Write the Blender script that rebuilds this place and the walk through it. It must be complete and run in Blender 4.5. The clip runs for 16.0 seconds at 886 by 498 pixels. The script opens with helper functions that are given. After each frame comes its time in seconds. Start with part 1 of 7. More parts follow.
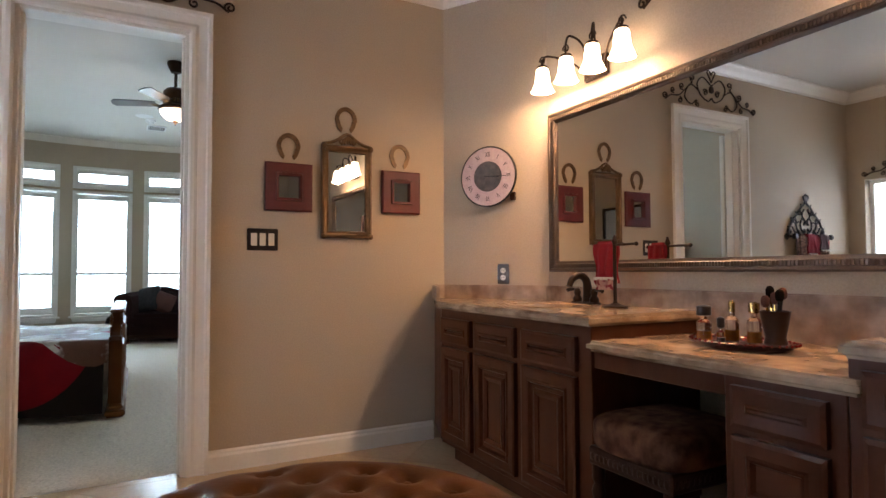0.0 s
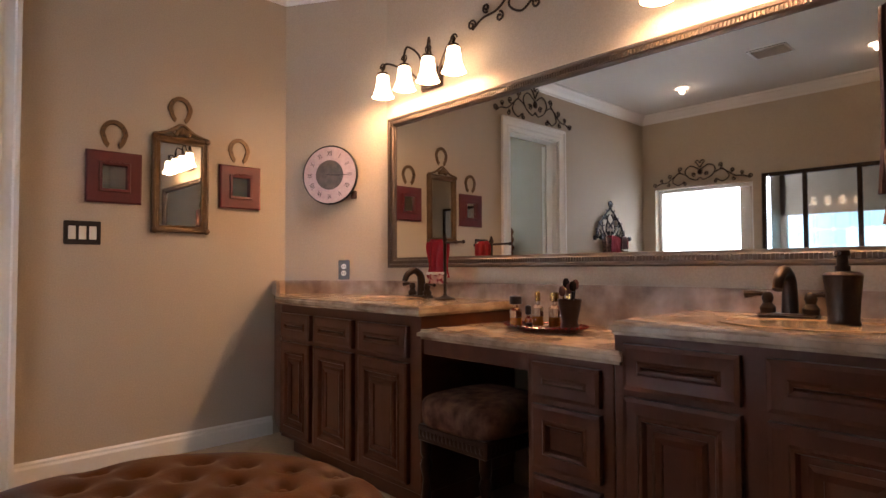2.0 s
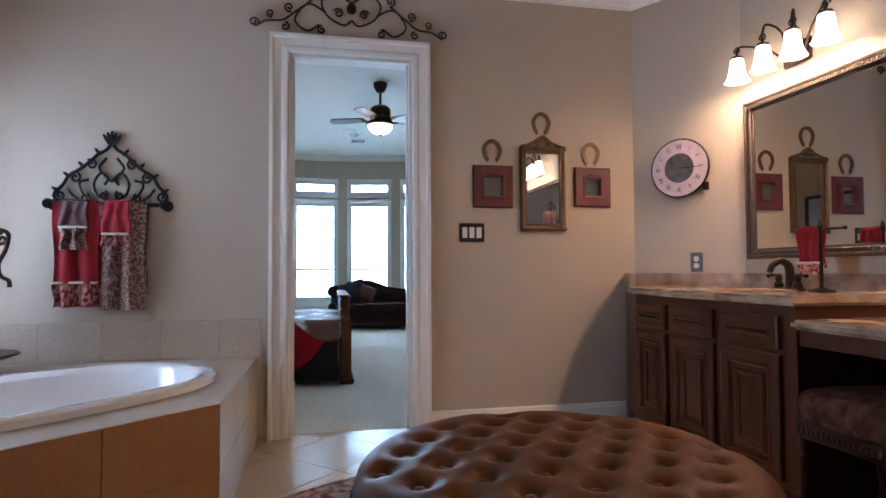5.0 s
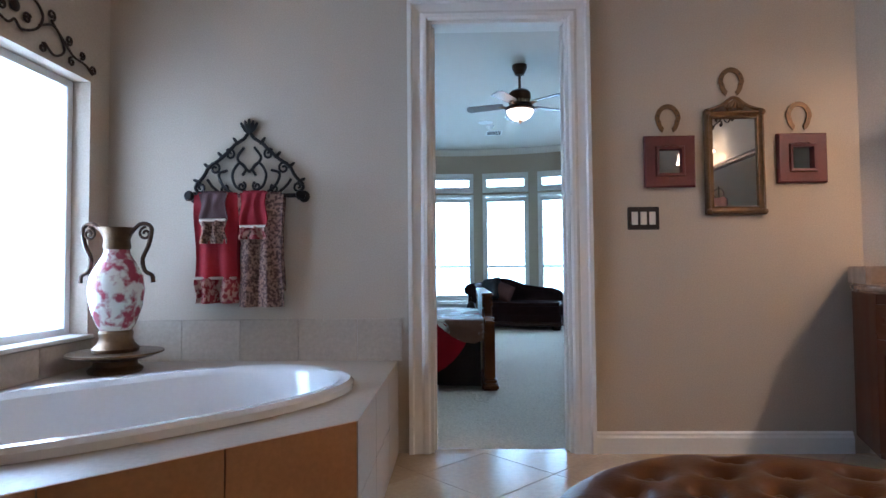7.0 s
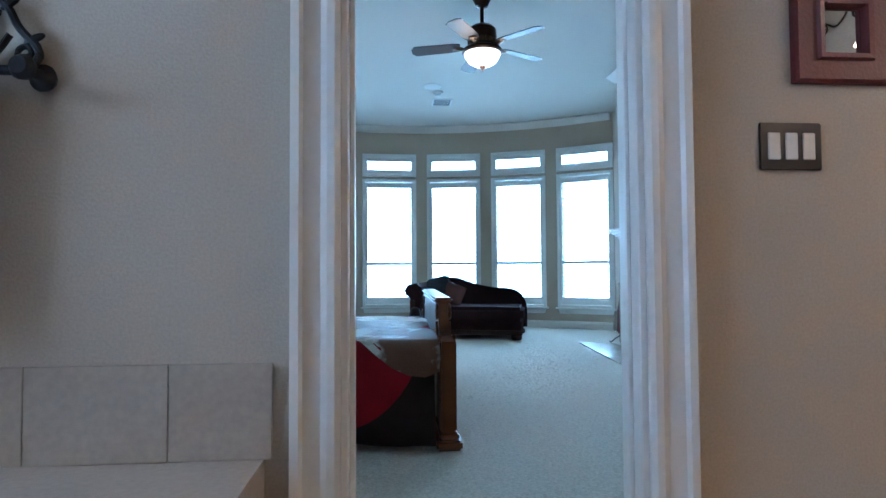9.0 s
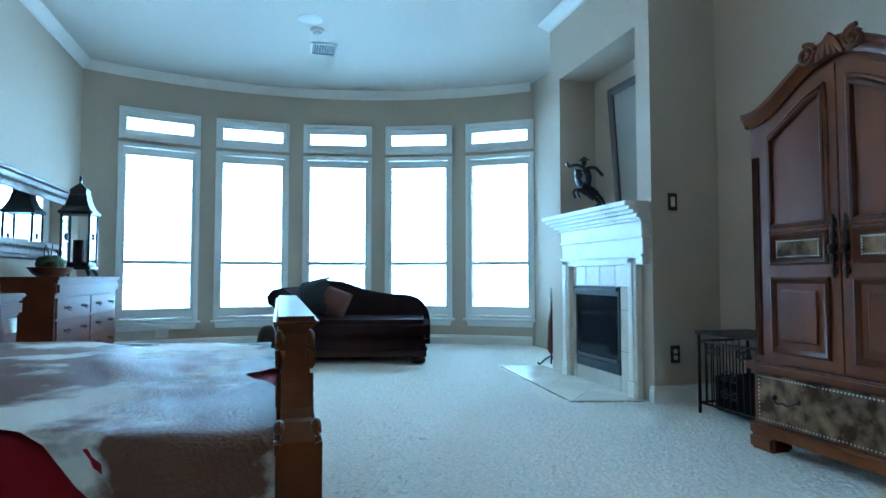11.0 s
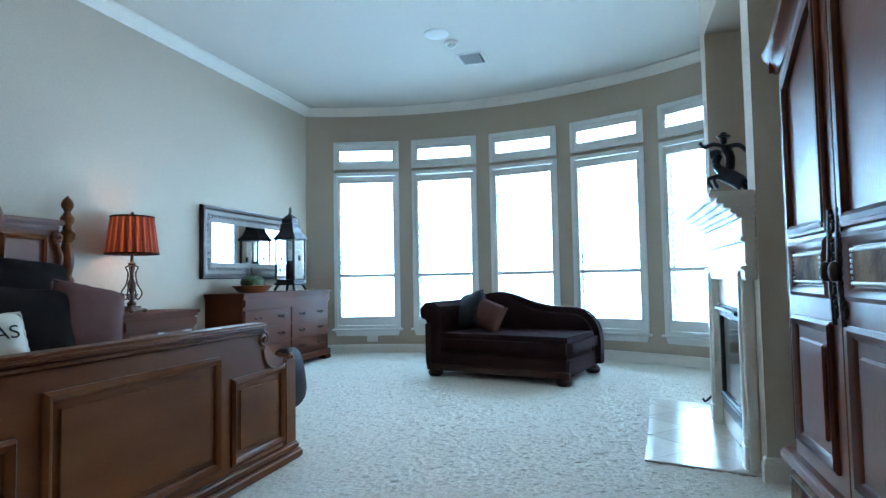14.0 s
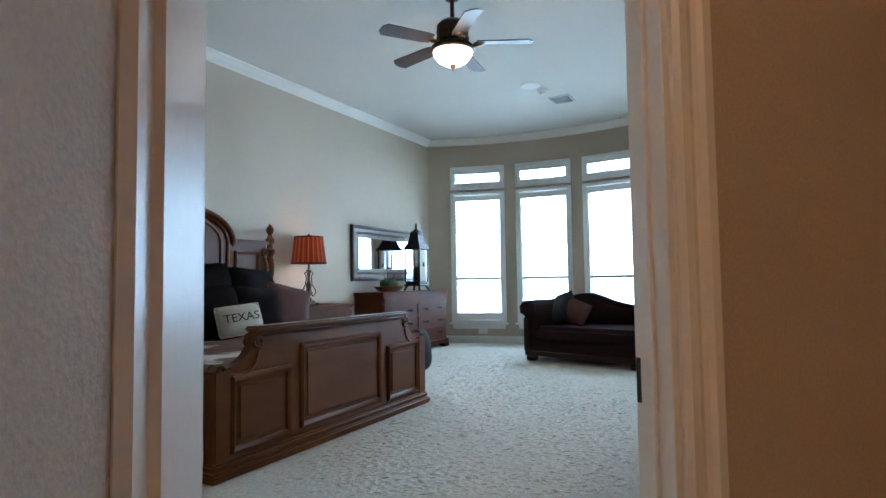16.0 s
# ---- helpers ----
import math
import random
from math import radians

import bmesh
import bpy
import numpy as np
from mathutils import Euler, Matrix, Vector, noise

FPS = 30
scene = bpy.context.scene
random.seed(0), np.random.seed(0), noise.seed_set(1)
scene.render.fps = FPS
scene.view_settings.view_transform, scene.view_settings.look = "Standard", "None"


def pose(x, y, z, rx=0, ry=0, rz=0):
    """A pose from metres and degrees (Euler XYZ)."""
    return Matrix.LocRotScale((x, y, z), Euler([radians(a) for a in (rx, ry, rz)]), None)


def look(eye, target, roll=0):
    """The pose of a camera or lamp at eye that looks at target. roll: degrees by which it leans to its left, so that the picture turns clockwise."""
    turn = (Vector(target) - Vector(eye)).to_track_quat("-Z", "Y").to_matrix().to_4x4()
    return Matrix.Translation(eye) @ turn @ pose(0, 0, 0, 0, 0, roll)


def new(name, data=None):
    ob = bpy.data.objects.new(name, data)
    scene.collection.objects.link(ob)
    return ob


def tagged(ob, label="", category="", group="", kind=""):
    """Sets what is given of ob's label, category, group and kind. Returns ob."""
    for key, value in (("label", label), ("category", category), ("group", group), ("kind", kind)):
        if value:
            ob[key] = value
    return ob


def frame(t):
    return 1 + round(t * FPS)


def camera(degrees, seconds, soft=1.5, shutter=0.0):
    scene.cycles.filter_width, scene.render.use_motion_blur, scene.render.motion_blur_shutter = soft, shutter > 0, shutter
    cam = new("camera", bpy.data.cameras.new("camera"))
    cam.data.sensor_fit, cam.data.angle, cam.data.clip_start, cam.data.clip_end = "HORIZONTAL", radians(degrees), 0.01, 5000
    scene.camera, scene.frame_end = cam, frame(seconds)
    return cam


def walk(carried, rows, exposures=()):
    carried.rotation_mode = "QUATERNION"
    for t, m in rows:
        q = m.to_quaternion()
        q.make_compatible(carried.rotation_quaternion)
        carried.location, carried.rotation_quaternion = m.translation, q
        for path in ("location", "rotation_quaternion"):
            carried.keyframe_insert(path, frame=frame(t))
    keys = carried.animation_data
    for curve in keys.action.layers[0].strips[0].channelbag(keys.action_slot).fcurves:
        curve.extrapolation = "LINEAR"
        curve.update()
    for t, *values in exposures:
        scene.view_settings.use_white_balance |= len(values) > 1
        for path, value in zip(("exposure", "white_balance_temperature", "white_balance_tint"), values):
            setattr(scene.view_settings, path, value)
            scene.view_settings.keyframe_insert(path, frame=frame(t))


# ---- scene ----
cam = camera(75.0, 16.0)
PATH = [
    (0.0, (0.246, -0.093, 1.040), (1.187, 1.670, 1.116), -0.2),
    (0.5, (0.173, -0.191, 1.045), (1.276, 1.477, 1.118), -0.4),
    (1.0, (0.150, -0.238, 1.034), (1.375, 1.341, 1.101), -0.2),
    (1.5, (0.171, -0.238, 1.029), (1.483, 1.270, 1.098), -0.2),
    (2.0, (0.186, -0.238, 1.029), (1.556, 1.217, 1.095), -0.2),
    (2.5, (0.163, -0.236, 1.023), (1.561, 1.193, 1.093), -0.2),
    (3.0, (0.100, -0.257, 1.007), (1.414, 1.249, 1.079), -0.3),
    (3.5, (0.075, -0.288, 0.985), (1.146, 1.399, 1.059), -0.3),
    (4.0, (0.044, -0.305, 0.978), (0.889, 1.506, 1.050), -0.4),
    (4.5, (-0.003, -0.329, 0.971), (0.624, 1.568, 1.045), -0.3),
    (5.0, (-0.044, -0.383, 0.978), (0.354, 1.576, 1.052), -0.3),
    (7.5, (-0.124, 0.440, 0.950), (-0.189, 2.438, 1.022), -0.5),
    (8.0, (-0.134, 0.867, 0.954), (-0.086, 2.865, 1.023), -0.5),
    (10.5, (-0.059, 3.179, 0.831), (0.225, 5.157, 0.924), 0.0),
    (11.0, (0.093, 3.621, 0.847), (0.637, 5.543, 0.942), 0.0),
    (11.5, (0.359, 3.952, 0.892), (1.054, 5.825, 0.975), -0.6),
    (12.0, (0.696, 4.209, 0.897), (1.360, 6.094, 0.984), -0.7),
    (12.5, (1.087, 4.357, 0.911), (1.614, 6.285, 0.997), -1.0),
    (13.0, (1.422, 4.365, 0.934), (1.537, 6.360, 1.021), -1.2),
    (13.5, (1.680, 4.263, 0.926), (1.428, 6.245, 1.024), -1.1),
    (14.0, (1.880, 3.973, 0.966), (1.309, 5.887, 1.066), -1.0),
    (14.5, (2.046, 3.630, 0.987), (1.345, 5.501, 1.089), -0.9),
    (15.0, (2.236, 3.297, 0.982), (1.429, 5.124, 1.090), -0.9),
    (15.5, (2.394, 2.995, 0.989), (1.475, 4.769, 1.098), -0.9),
    (16.0, (2.563, 2.700, 0.992), (1.618, 4.459, 1.100), -0.8),
]
walk(cam, [(t, look(eye, target, roll)) for t, eye, target, roll in PATH], exposures=[
    (0.0, 0.0, 6800, 30), (2.5, 0.0, 7050, 34), (3.5, -0.1, 6150, 29), (5.0, 0.0, 5600, 28), (7.5, -0.08, 5150, 23), (8.2, -0.12, 4980, 22), (10.3, 0.15, 4700, 9),
    (12.5, 0.27, 4850, 14), (13.5, 0.27, 5050, 17), (14.5, 0.1, 5550, 21), (15.5, -0.02, 5850, 25), (16.0, -0.02, 5950, 26)])

# ---- light ----
world = bpy.data.worlds.new("sky")
scene.world = world
world.use_nodes = True
sky = world.node_tree.nodes.new("ShaderNodeTexSky")
sky.sky_type, sky.sun_disc = "NISHITA", False
sky.sun_elevation, sky.sun_rotation = radians(48), radians(150)
back = world.node_tree.nodes["Background"]
back.inputs[1].default_value = 0.12
world.node_tree.links.new(sky.outputs[0], back.inputs[0])


def point_lamp(name, place, watts, colour, radius):
    d = bpy.data.lights.new(name, "POINT")
    d.energy, d.color, d.shadow_soft_size = watts, colour, radius
    ob = new(name, d)
    ob.location = place
    return ob


# ---- materials ----
def surface(name, colour, rough=0.6, metal=0.0, second=None, scale=6.0, amount=0.5, bump=0.0, bump_scale=80.0, stretch=(1, 1, 1), spec=0.5, coat=0.0, piece=0.0):
    """Principled surface: two colours mixed by a coarse noise with fine grain over it, and fine relief."""
    m = bpy.data.materials.new(name)
    m.use_nodes = True
    n, l = m.node_tree.nodes, m.node_tree.links
    p = n["Principled BSDF"]
    p.inputs["Metallic"].default_value = metal
    p.inputs["Specular IOR Level"].default_value = spec
    p.inputs["Coat Weight"].default_value = coat
    p.inputs["Coat Roughness"].default_value = 0.15
    tc = n.new("ShaderNodeTexCoord")
    mp = n.new("ShaderNodeMapping")
    mp.inputs["Scale"].default_value = stretch
    l.new(tc.outputs["Object"], mp.inputs["Vector"])
    a = n.new("ShaderNodeTexNoise")
    a.inputs["Scale"].default_value, a.inputs["Detail"].default_value = scale, 6
    l.new(mp.outputs[0], a.inputs["Vector"])
    b = n.new("ShaderNodeTexNoise")
    b.inputs["Scale"].default_value, b.inputs["Detail"].default_value = bump_scale, 4
    l.new(mp.outputs[0], b.inputs["Vector"])
    r = n.new("ShaderNodeValToRGB")
    second = second or tuple(c * 0.82 for c in colour)
    r.color_ramp.elements[0].position, r.color_ramp.elements[1].position = 0.5 - 0.5 * amount, 0.5 + 0.5 * amount
    r.color_ramp.elements[0].color, r.color_ramp.elements[1].color = (*second, 1), (*colour, 1)
    l.new(a.outputs[0], r.inputs[0])
    mix = n.new("ShaderNodeMixRGB")
    mix.blend_type, mix.inputs[0].default_value = "OVERLAY", 0.18
    l.new(r.outputs[0], mix.inputs[1])
    l.new(b.outputs[0], mix.inputs[2])
    out = mix.outputs[0]
    if piece:
        info, hsv, mr = n.new("ShaderNodeObjectInfo"), n.new("ShaderNodeHueSaturation"), n.new("ShaderNodeMapRange")
        mr.inputs[3].default_value, mr.inputs[4].default_value = 1 - piece, 1 + piece
        l.new(info.outputs["Random"], mr.inputs[0])
        l.new(mr.outputs[0], hsv.inputs["Value"])
        l.new(out, hsv.inputs["Color"])
        out = hsv.outputs[0]
    l.new(out, p.inputs["Base Color"])
    rr = n.new("ShaderNodeMapRange")
    rr.inputs[3].default_value, rr.inputs[4].default_value = max(0.02, rough - 0.1), min(1, rough + 0.1)
    l.new(a.outputs[0], rr.inputs[0])
    l.new(rr.outputs[0], p.inputs["Roughness"])
    if bump:
        bp = n.new("ShaderNodeBump")
        bp.inputs["Strength"].default_value, bp.inputs["Distance"].default_value = min(1, bump), 0.004
        l.new(b.outputs[0], bp.inputs["Height"])
        l.new(bp.outputs[0], p.inputs["Normal"])
    return m


def glowing(name, colour, strength):
    m = bpy.data.materials.new(name)
    m.use_nodes = True
    p = m.node_tree.nodes["Principled BSDF"]
    p.inputs["Base Color"].default_value = (*colour, 1)
    p.inputs["Emission Color"].default_value = (*colour, 1)
    p.inputs["Emission Strength"].default_value = strength
    return m


def clear(name, rough=0.0, tint=(1, 1, 1)):
    m = bpy.data.materials.new(name)
    m.use_nodes = True
    p = m.node_tree.nodes["Principled BSDF"]
    p.inputs["Base Color"].default_value = (*tint, 1)
    p.inputs["Transmission Weight"].default_value = 1
    p.inputs["Roughness"].default_value = rough
    p.inputs["IOR"].default_value = 1.45
    return m


MIRROR = bpy.data.materials.new("mirror_glass")
MIRROR.use_nodes = True
MIRROR.node_tree.nodes["Principled BSDF"].inputs["Metallic"].default_value = 1
MIRROR.node_tree.nodes["Principled BSDF"].inputs["Roughness"].default_value = 0.015
MIRROR.node_tree.nodes["Principled BSDF"].inputs["Base Color"].default_value = (0.82, 0.83, 0.82, 1)

WALL = surface("beige_wall_paint", (0.50, 0.42, 0.325), 0.75, 0, (0.48, 0.405, 0.315), 3, 0.6, 0.35, 140, spec=0.25)
CEIL = surface("ceiling_paint", (0.68, 0.65, 0.59), 0.9, 0, (0.66, 0.63, 0.575), 2, 0.6, 0.2, 160, spec=0.2)
WHITE = surface("white_trim_paint", (0.80, 0.77, 0.71), 0.35, 0, (0.77, 0.74, 0.68), 4, 0.6, 0.05, 60)
SHUT = surface("white_shutter_paint", (0.80, 0.80, 0.78), 0.4, 0, (0.77, 0.77, 0.75), 4, 0.6, 0.05, 60)
CARPET = surface("plush_carpet", (0.84, 0.80, 0.715), 0.95, 0, (0.58, 0.55, 0.485), 70.0, 0.5, 1.0, 160, spec=0.05)
TILE = surface("beige_floor_tile", (0.52, 0.40, 0.27), 0.22, 0, (0.45, 0.34, 0.22), 2.5, 0.7, 0.05, 40, piece=0.05)
HTILE = surface("cream_hearth_tile", (0.62, 0.56, 0.46), 0.2, 0, (0.55, 0.49, 0.40), 3, 0.7, 0.05, 40, piece=0.05)
TUBTILE = surface("travertine_tub_tile", (0.50, 0.42, 0.33), 0.45, 0, (0.38, 0.31, 0.24), 4, 0.8, 0.2, 60, piece=0.05)
APRON = surface("warm_brown_tile", (0.46, 0.23, 0.095), 0.5, 0, (0.38, 0.18, 0.07), 4, 0.8, 0.15, 60, piece=0.04)
GROUT = surface("grout", (0.36, 0.30, 0.23), 0.9, 0, None, 8, 0.6, 0.3, 200)
MARBLE = surface("emperador_marble", (0.50, 0.37, 0.26), 0.2, 0, (0.19, 0.115, 0.07), 7.0, 0.34, 0.0, 26)
SPLASH = surface("honed_marble", (0.44, 0.33, 0.25), 0.45, 0, (0.20, 0.125, 0.085), 9.0, 0.34, 0.0, 26)
CABWOOD = surface("stained_maple_cabinet", (0.105, 0.033, 0.014), 0.38, 0, (0.060, 0.018, 0.008), 3, 0.7, 0.12, 90, stretch=(4, 4, 0.6), spec=0.18)
BEDWOOD = surface("honey_brown_bed_wood", (0.175, 0.052, 0.010), 0.36, 0, (0.08, 0.022, 0.005), 2.2, 0.7, 0.1, 70, stretch=(3, 0.7, 3), spec=0.15)
CHERRY = surface("cherry_wood", (0.19, 0.047, 0.008), 0.34, 0, (0.075, 0.018, 0.004), 2.6, 0.7, 0.1, 70, stretch=(3, 3, 0.6), spec=0.26)
DARKCHERRY = surface("dark_cherry_wood", (0.10, 0.025, 0.007), 0.36, 0, (0.05, 0.013, 0.005), 3, 0.7, 0.08, 70, stretch=(3, 0.7, 3), spec=0.15)
CHESTWOOD = surface("dark_dresser_wood", (0.11, 0.030, 0.010), 0.52, 0, (0.055, 0.015, 0.006), 2.6, 0.7, 0.1, 70, stretch=(3, 0.7, 3), spec=0.06)
BLACKWOOD = surface("dark_turned_wood", (0.035, 0.014, 0.008), 0.38, 0, None, 4, 0.6, 0.1, 80, spec=0.2)
IRON = surface("oiled_bronze_iron", (0.028, 0.018, 0.014), 0.42, 0.75, (0.05, 0.03, 0.02), 14, 0.6, 0.25, 120)
BRONZE = surface("dark_bronze", (0.09, 0.05, 0.03), 0.35, 0.85, (0.04, 0.022, 0.014), 16, 0.6, 0.3, 140)
ANTIQUE = surface("antique_gold_frame", (0.20, 0.115, 0.05), 0.4, 0.6, (0.07, 0.04, 0.02), 18, 0.6, 0.5, 150)
PEWTER = surface("pewter_frame", (0.11, 0.08, 0.06), 0.42, 0.45, (0.08, 0.06, 0.05), 18, 0.6, 0.4, 150)
REDWOOD = surface("distressed_red_wood", (0.13, 0.012, 0.012), 0.5, 0, (0.07, 0.008, 0.009), 7, 0.6, 0.4, 90)
BLACKPL = surface("dark_switch_plate", (0.02, 0.013, 0.011), 0.35, 0.2, None, 8, 0.6, 0.1, 60)
IVORY = surface("ivory_rocker", (0.75, 0.70, 0.62), 0.35, 0, None, 8, 0.5)
LEATHER = surface("tan_leather", (0.10, 0.035, 0.010), 0.42, 0, (0.065, 0.022, 0.007), 5, 0.7, 0.35, 130, spec=0.1)
TAPESTRY = surface("tapestry_cushion", (0.15, 0.075, 0.045), 0.85, 0, (0.05, 0.016, 0.012), 16, 0.35, 0.5, 220, spec=0.05)
PORCELAIN = surface("white_porcelain", (0.83, 0.83, 0.82), 0.08, 0, (0.81, 0.81, 0.80), 3, 0.5, coat=0.5)
BROWNVELVET = surface("plum_brown_chenille", (0.036, 0.018, 0.019), 0.9, 0, (0.021, 0.011, 0.012), 6, 0.7, 0.8, 180, spec=0.05)
BLACKFAB = surface("black_fabric", (0.007, 0.005, 0.005), 0.95, 0, (0.013, 0.009, 0.008), 9, 0.6, 0.5, 160, spec=0.05)
BROWNFAB = surface("dark_brown_faux_leather", (0.020, 0.011, 0.009), 0.6, 0, (0.011, 0.006, 0.005), 6, 0.7, 0.4, 90, spec=0.1)
MAUVE = surface("mauve_suede", (0.13, 0.062, 0.052), 0.8, 0, (0.085, 0.04, 0.035), 8, 0.7, 0.5, 150, spec=0.05)
REDFAB = surface("red_cotton", (0.27, 0.012, 0.018), 0.85, 0, (0.19, 0.008, 0.014), 6, 0.7, 0.6, 200, spec=0.05)
WHITEFAB = surface("cream_cloth", (0.62, 0.57, 0.48), 0.85, 0, (0.52, 0.47, 0.38), 8, 0.7, 0.5, 200)
HIDE = surface("cowhide", (0.70, 0.66, 0.60), 0.5, 0, (0.15, 0.075, 0.05), 3.2, 0.16, 0.6, 110, spec=0.04)
LEOPARD = surface("leopard_towel", (0.33, 0.20, 0.15), 0.95, 0, (0.09, 0.045, 0.04), 70, 0.12, 0.6, 260)
BROWNTOWEL = surface("brown_towel", (0.10, 0.05, 0.05), 0.95, 0, None, 20, 0.6, 0.7, 260)
REDTOWEL = surface("red_towel", (0.33, 0.012, 0.022), 0.95, 0, (0.25, 0.008, 0.016), 18, 0.6, 0.7, 260)
STRIPE = surface("striped_fringe", (0.5, 0.28, 0.22), 0.9, 0, (0.25, 0.02, 0.03), 40, 0.1, 0.4, 200)
BLACKMETAL = surface("black_metal", (0.015, 0.014, 0.014), 0.45, 0.6, None, 12, 0.6, 0.2, 120)
DARKGLASS = surface("smoked_glass", (0.012, 0.013, 0.015), 0.06, 0, None, 3, 0.5)
MANTEL = surface("cream_mantel_paint", (0.74, 0.70, 0.62), 0.3, 0, (0.71, 0.67, 0.59), 4, 0.6, 0.05, 60)
SLATE = surface("brown_mottled_hide", (0.24, 0.145, 0.075), 0.7, 0, (0.05, 0.023, 0.013), 12, 0.25, 0.4, 120, spec=0.05)
PEWTERNAIL = surface("silver_nail", (0.5, 0.46, 0.4), 0.3, 1.0, None, 12, 0.5)
CHROME = surface("polished_metal", (0.6, 0.55, 0.5), 0.2, 1.0, None, 12, 0.5)
GREEN = surface("moss_green", (0.05, 0.075, 0.015), 0.95, 0, (0.02, 0.035, 0.008), 40, 0.6, 1.0, 150)
HIDE_RAMP = [q for q in HIDE.node_tree.nodes if q.type == "VALTORGB"][0].color_ramp.elements
HIDE_RAMP[0].position, HIDE_RAMP[1].position = 0.51, 0.585
GLASS = clear("clear_glass")
LIT_BATH = glowing("lit_frosted_glass", (1.0, 0.80, 0.52), 9.0)
LIT_FAN = glowing("lit_bowl_glass", (1.0, 0.86, 0.66), 3.0)
LIT_CAN = glowing("lit_recess", (1.0, 0.85, 0.65), 5.0)
DAY = glowing("bright_sky", (0.56, 0.87, 1.0), 20.0)
DAYB = glowing("bright_sky_bath", (0.66, 0.87, 1.0), 15.0)


# ---- builders ----
def part(name, bm, material, parent=None, label="", smooth=False):
    bmesh.ops.recalc_face_normals(bm, faces=bm.faces)
    me = bpy.data.meshes.new(name)
    bm.to_mesh(me)
    bm.free()
    me.materials.append(material)
    if smooth:
        for p in me.polygons:
            p.use_smooth = True
        me.set_sharp_from_angle(angle=radians(38))
    ob = new(name, me)
    ob.parent = parent
    return tagged(ob, label)


def pieces(name, bm, material, parent, label="", smooth=False):
    """Each loose piece of a bmesh as a part of its own."""
    left = set(bm.verts)
    while left:
        todo, island = [left.pop()], []
        while todo:
            v = todo.pop()
            island.append(v)
            for e in v.link_edges:
                o = e.other_vert(v)
                if o in left:
                    left.discard(o)
                    todo.append(o)
        one = bmesh.new()
        made = {v: one.verts.new(v.co) for v in island}
        for f in {f for v in island for f in v.link_faces}:
            one.faces.new([made[v] for v in f.verts])
        part(name, one, material, parent, label, smooth)
    bm.free()


def empty(name, m, label, category, group="", kind=""):
    ob = new(name)
    ob.empty_display_size = 0.1
    ob.matrix_world = m
    return tagged(ob, label, category, group, kind)


def box(bm, a, b, bevel=0.0, seg=1):
    lo = [min(p, q) for p, q in zip(a, b)]
    hi = [max(p, q) for p, q in zip(a, b)]
    r = bmesh.ops.create_cube(bm, size=1)
    vs = r["verts"]
    bmesh.ops.scale(bm, vec=[h - l for l, h in zip(lo, hi)], verts=vs)
    bmesh.ops.translate(bm, vec=[(l + h) / 2 for l, h in zip(lo, hi)], verts=vs)
    if bevel:
        es = list({e for v in vs for e in v.link_edges})
        bmesh.ops.bevel(bm, geom=es, offset=min(bevel, 0.45 * min(h - l for l, h in zip(lo, hi))), segments=seg, affect="EDGES")
    return bm


def boxes(*specs, bevel=0.0, seg=1):
    bm = bmesh.new()
    for a, b in specs:
        box(bm, a, b, bevel, seg)
    return bm


def prism(bm, pts, z0, z1, m=None):
    """A polygon pushed up from z0 to z1; m turns it afterwards."""
    lo = [bm.verts.new((x, y, z0)) for x, y in pts]
    hi = [bm.verts.new((x, y, z1)) for x, y in pts]
    n = len(pts)
    bm.faces.new(lo[::-1])
    bm.faces.new(hi)
    for i in range(n):
        bm.faces.new((lo[i], lo[(i + 1) % n], hi[(i + 1) % n], hi[i]))
    if m is not None:
        bmesh.ops.transform(bm, matrix=m, verts=lo + hi)
    return bm


def lathe(bm, profile, place=(0, 0, 0), seg=20, m=None):
    """Turned shape from (radius, height) pairs."""
    made, rings = [], []
    for r, z in profile:
        ring = [bm.verts.new((r * math.cos(2 * math.pi * i / seg), r * math.sin(2 * math.pi * i / seg), z)) for i in range(seg)]
        rings.append(ring)
        made += ring
    for a, b in zip(rings, rings[1:]):
        for i in range(seg):
            bm.faces.new((a[i], a[(i + 1) % seg], b[(i + 1) % seg], b[i]))
    bm.faces.new(rings[0][::-1])
    bm.faces.new(rings[-1])
    if m is not None:
        bmesh.ops.transform(bm, matrix=m, verts=made)
    bmesh.ops.translate(bm, vec=place, verts=made)
    return bm


def tube(bm, pts, r, seg=8, taper=None):
    """A round bar along points."""
    pts = [Vector(p) for p in pts]
    rings = []
    up = Vector((0.13, 0.31, 0.94))
    for i, p in enumerate(pts):
        d = (pts[min(i + 1, len(pts) - 1)] - pts[max(i - 1, 0)]).normalized()
        a = d.cross(up)
        if a.length < 0.05:
            a = d.cross(Vector((1, 0, 0)))
        a.normalize()
        b = d.cross(a)
        k = r * (taper(i / (len(pts) - 1)) if taper else 1)
        rings.append([bm.verts.new(p + k * (math.cos(2 * math.pi * j / seg) * a + math.sin(2 * math.pi * j / seg) * b)) for j in range(seg)])
    for a, b in zip(rings, rings[1:]):
        for j in range(seg):
            bm.faces.new((a[j], a[(j + 1) % seg], b[(j + 1) % seg], b[j]))
    bm.faces.new(rings[0][::-1])
    bm.faces.new(rings[-1])
    return bm


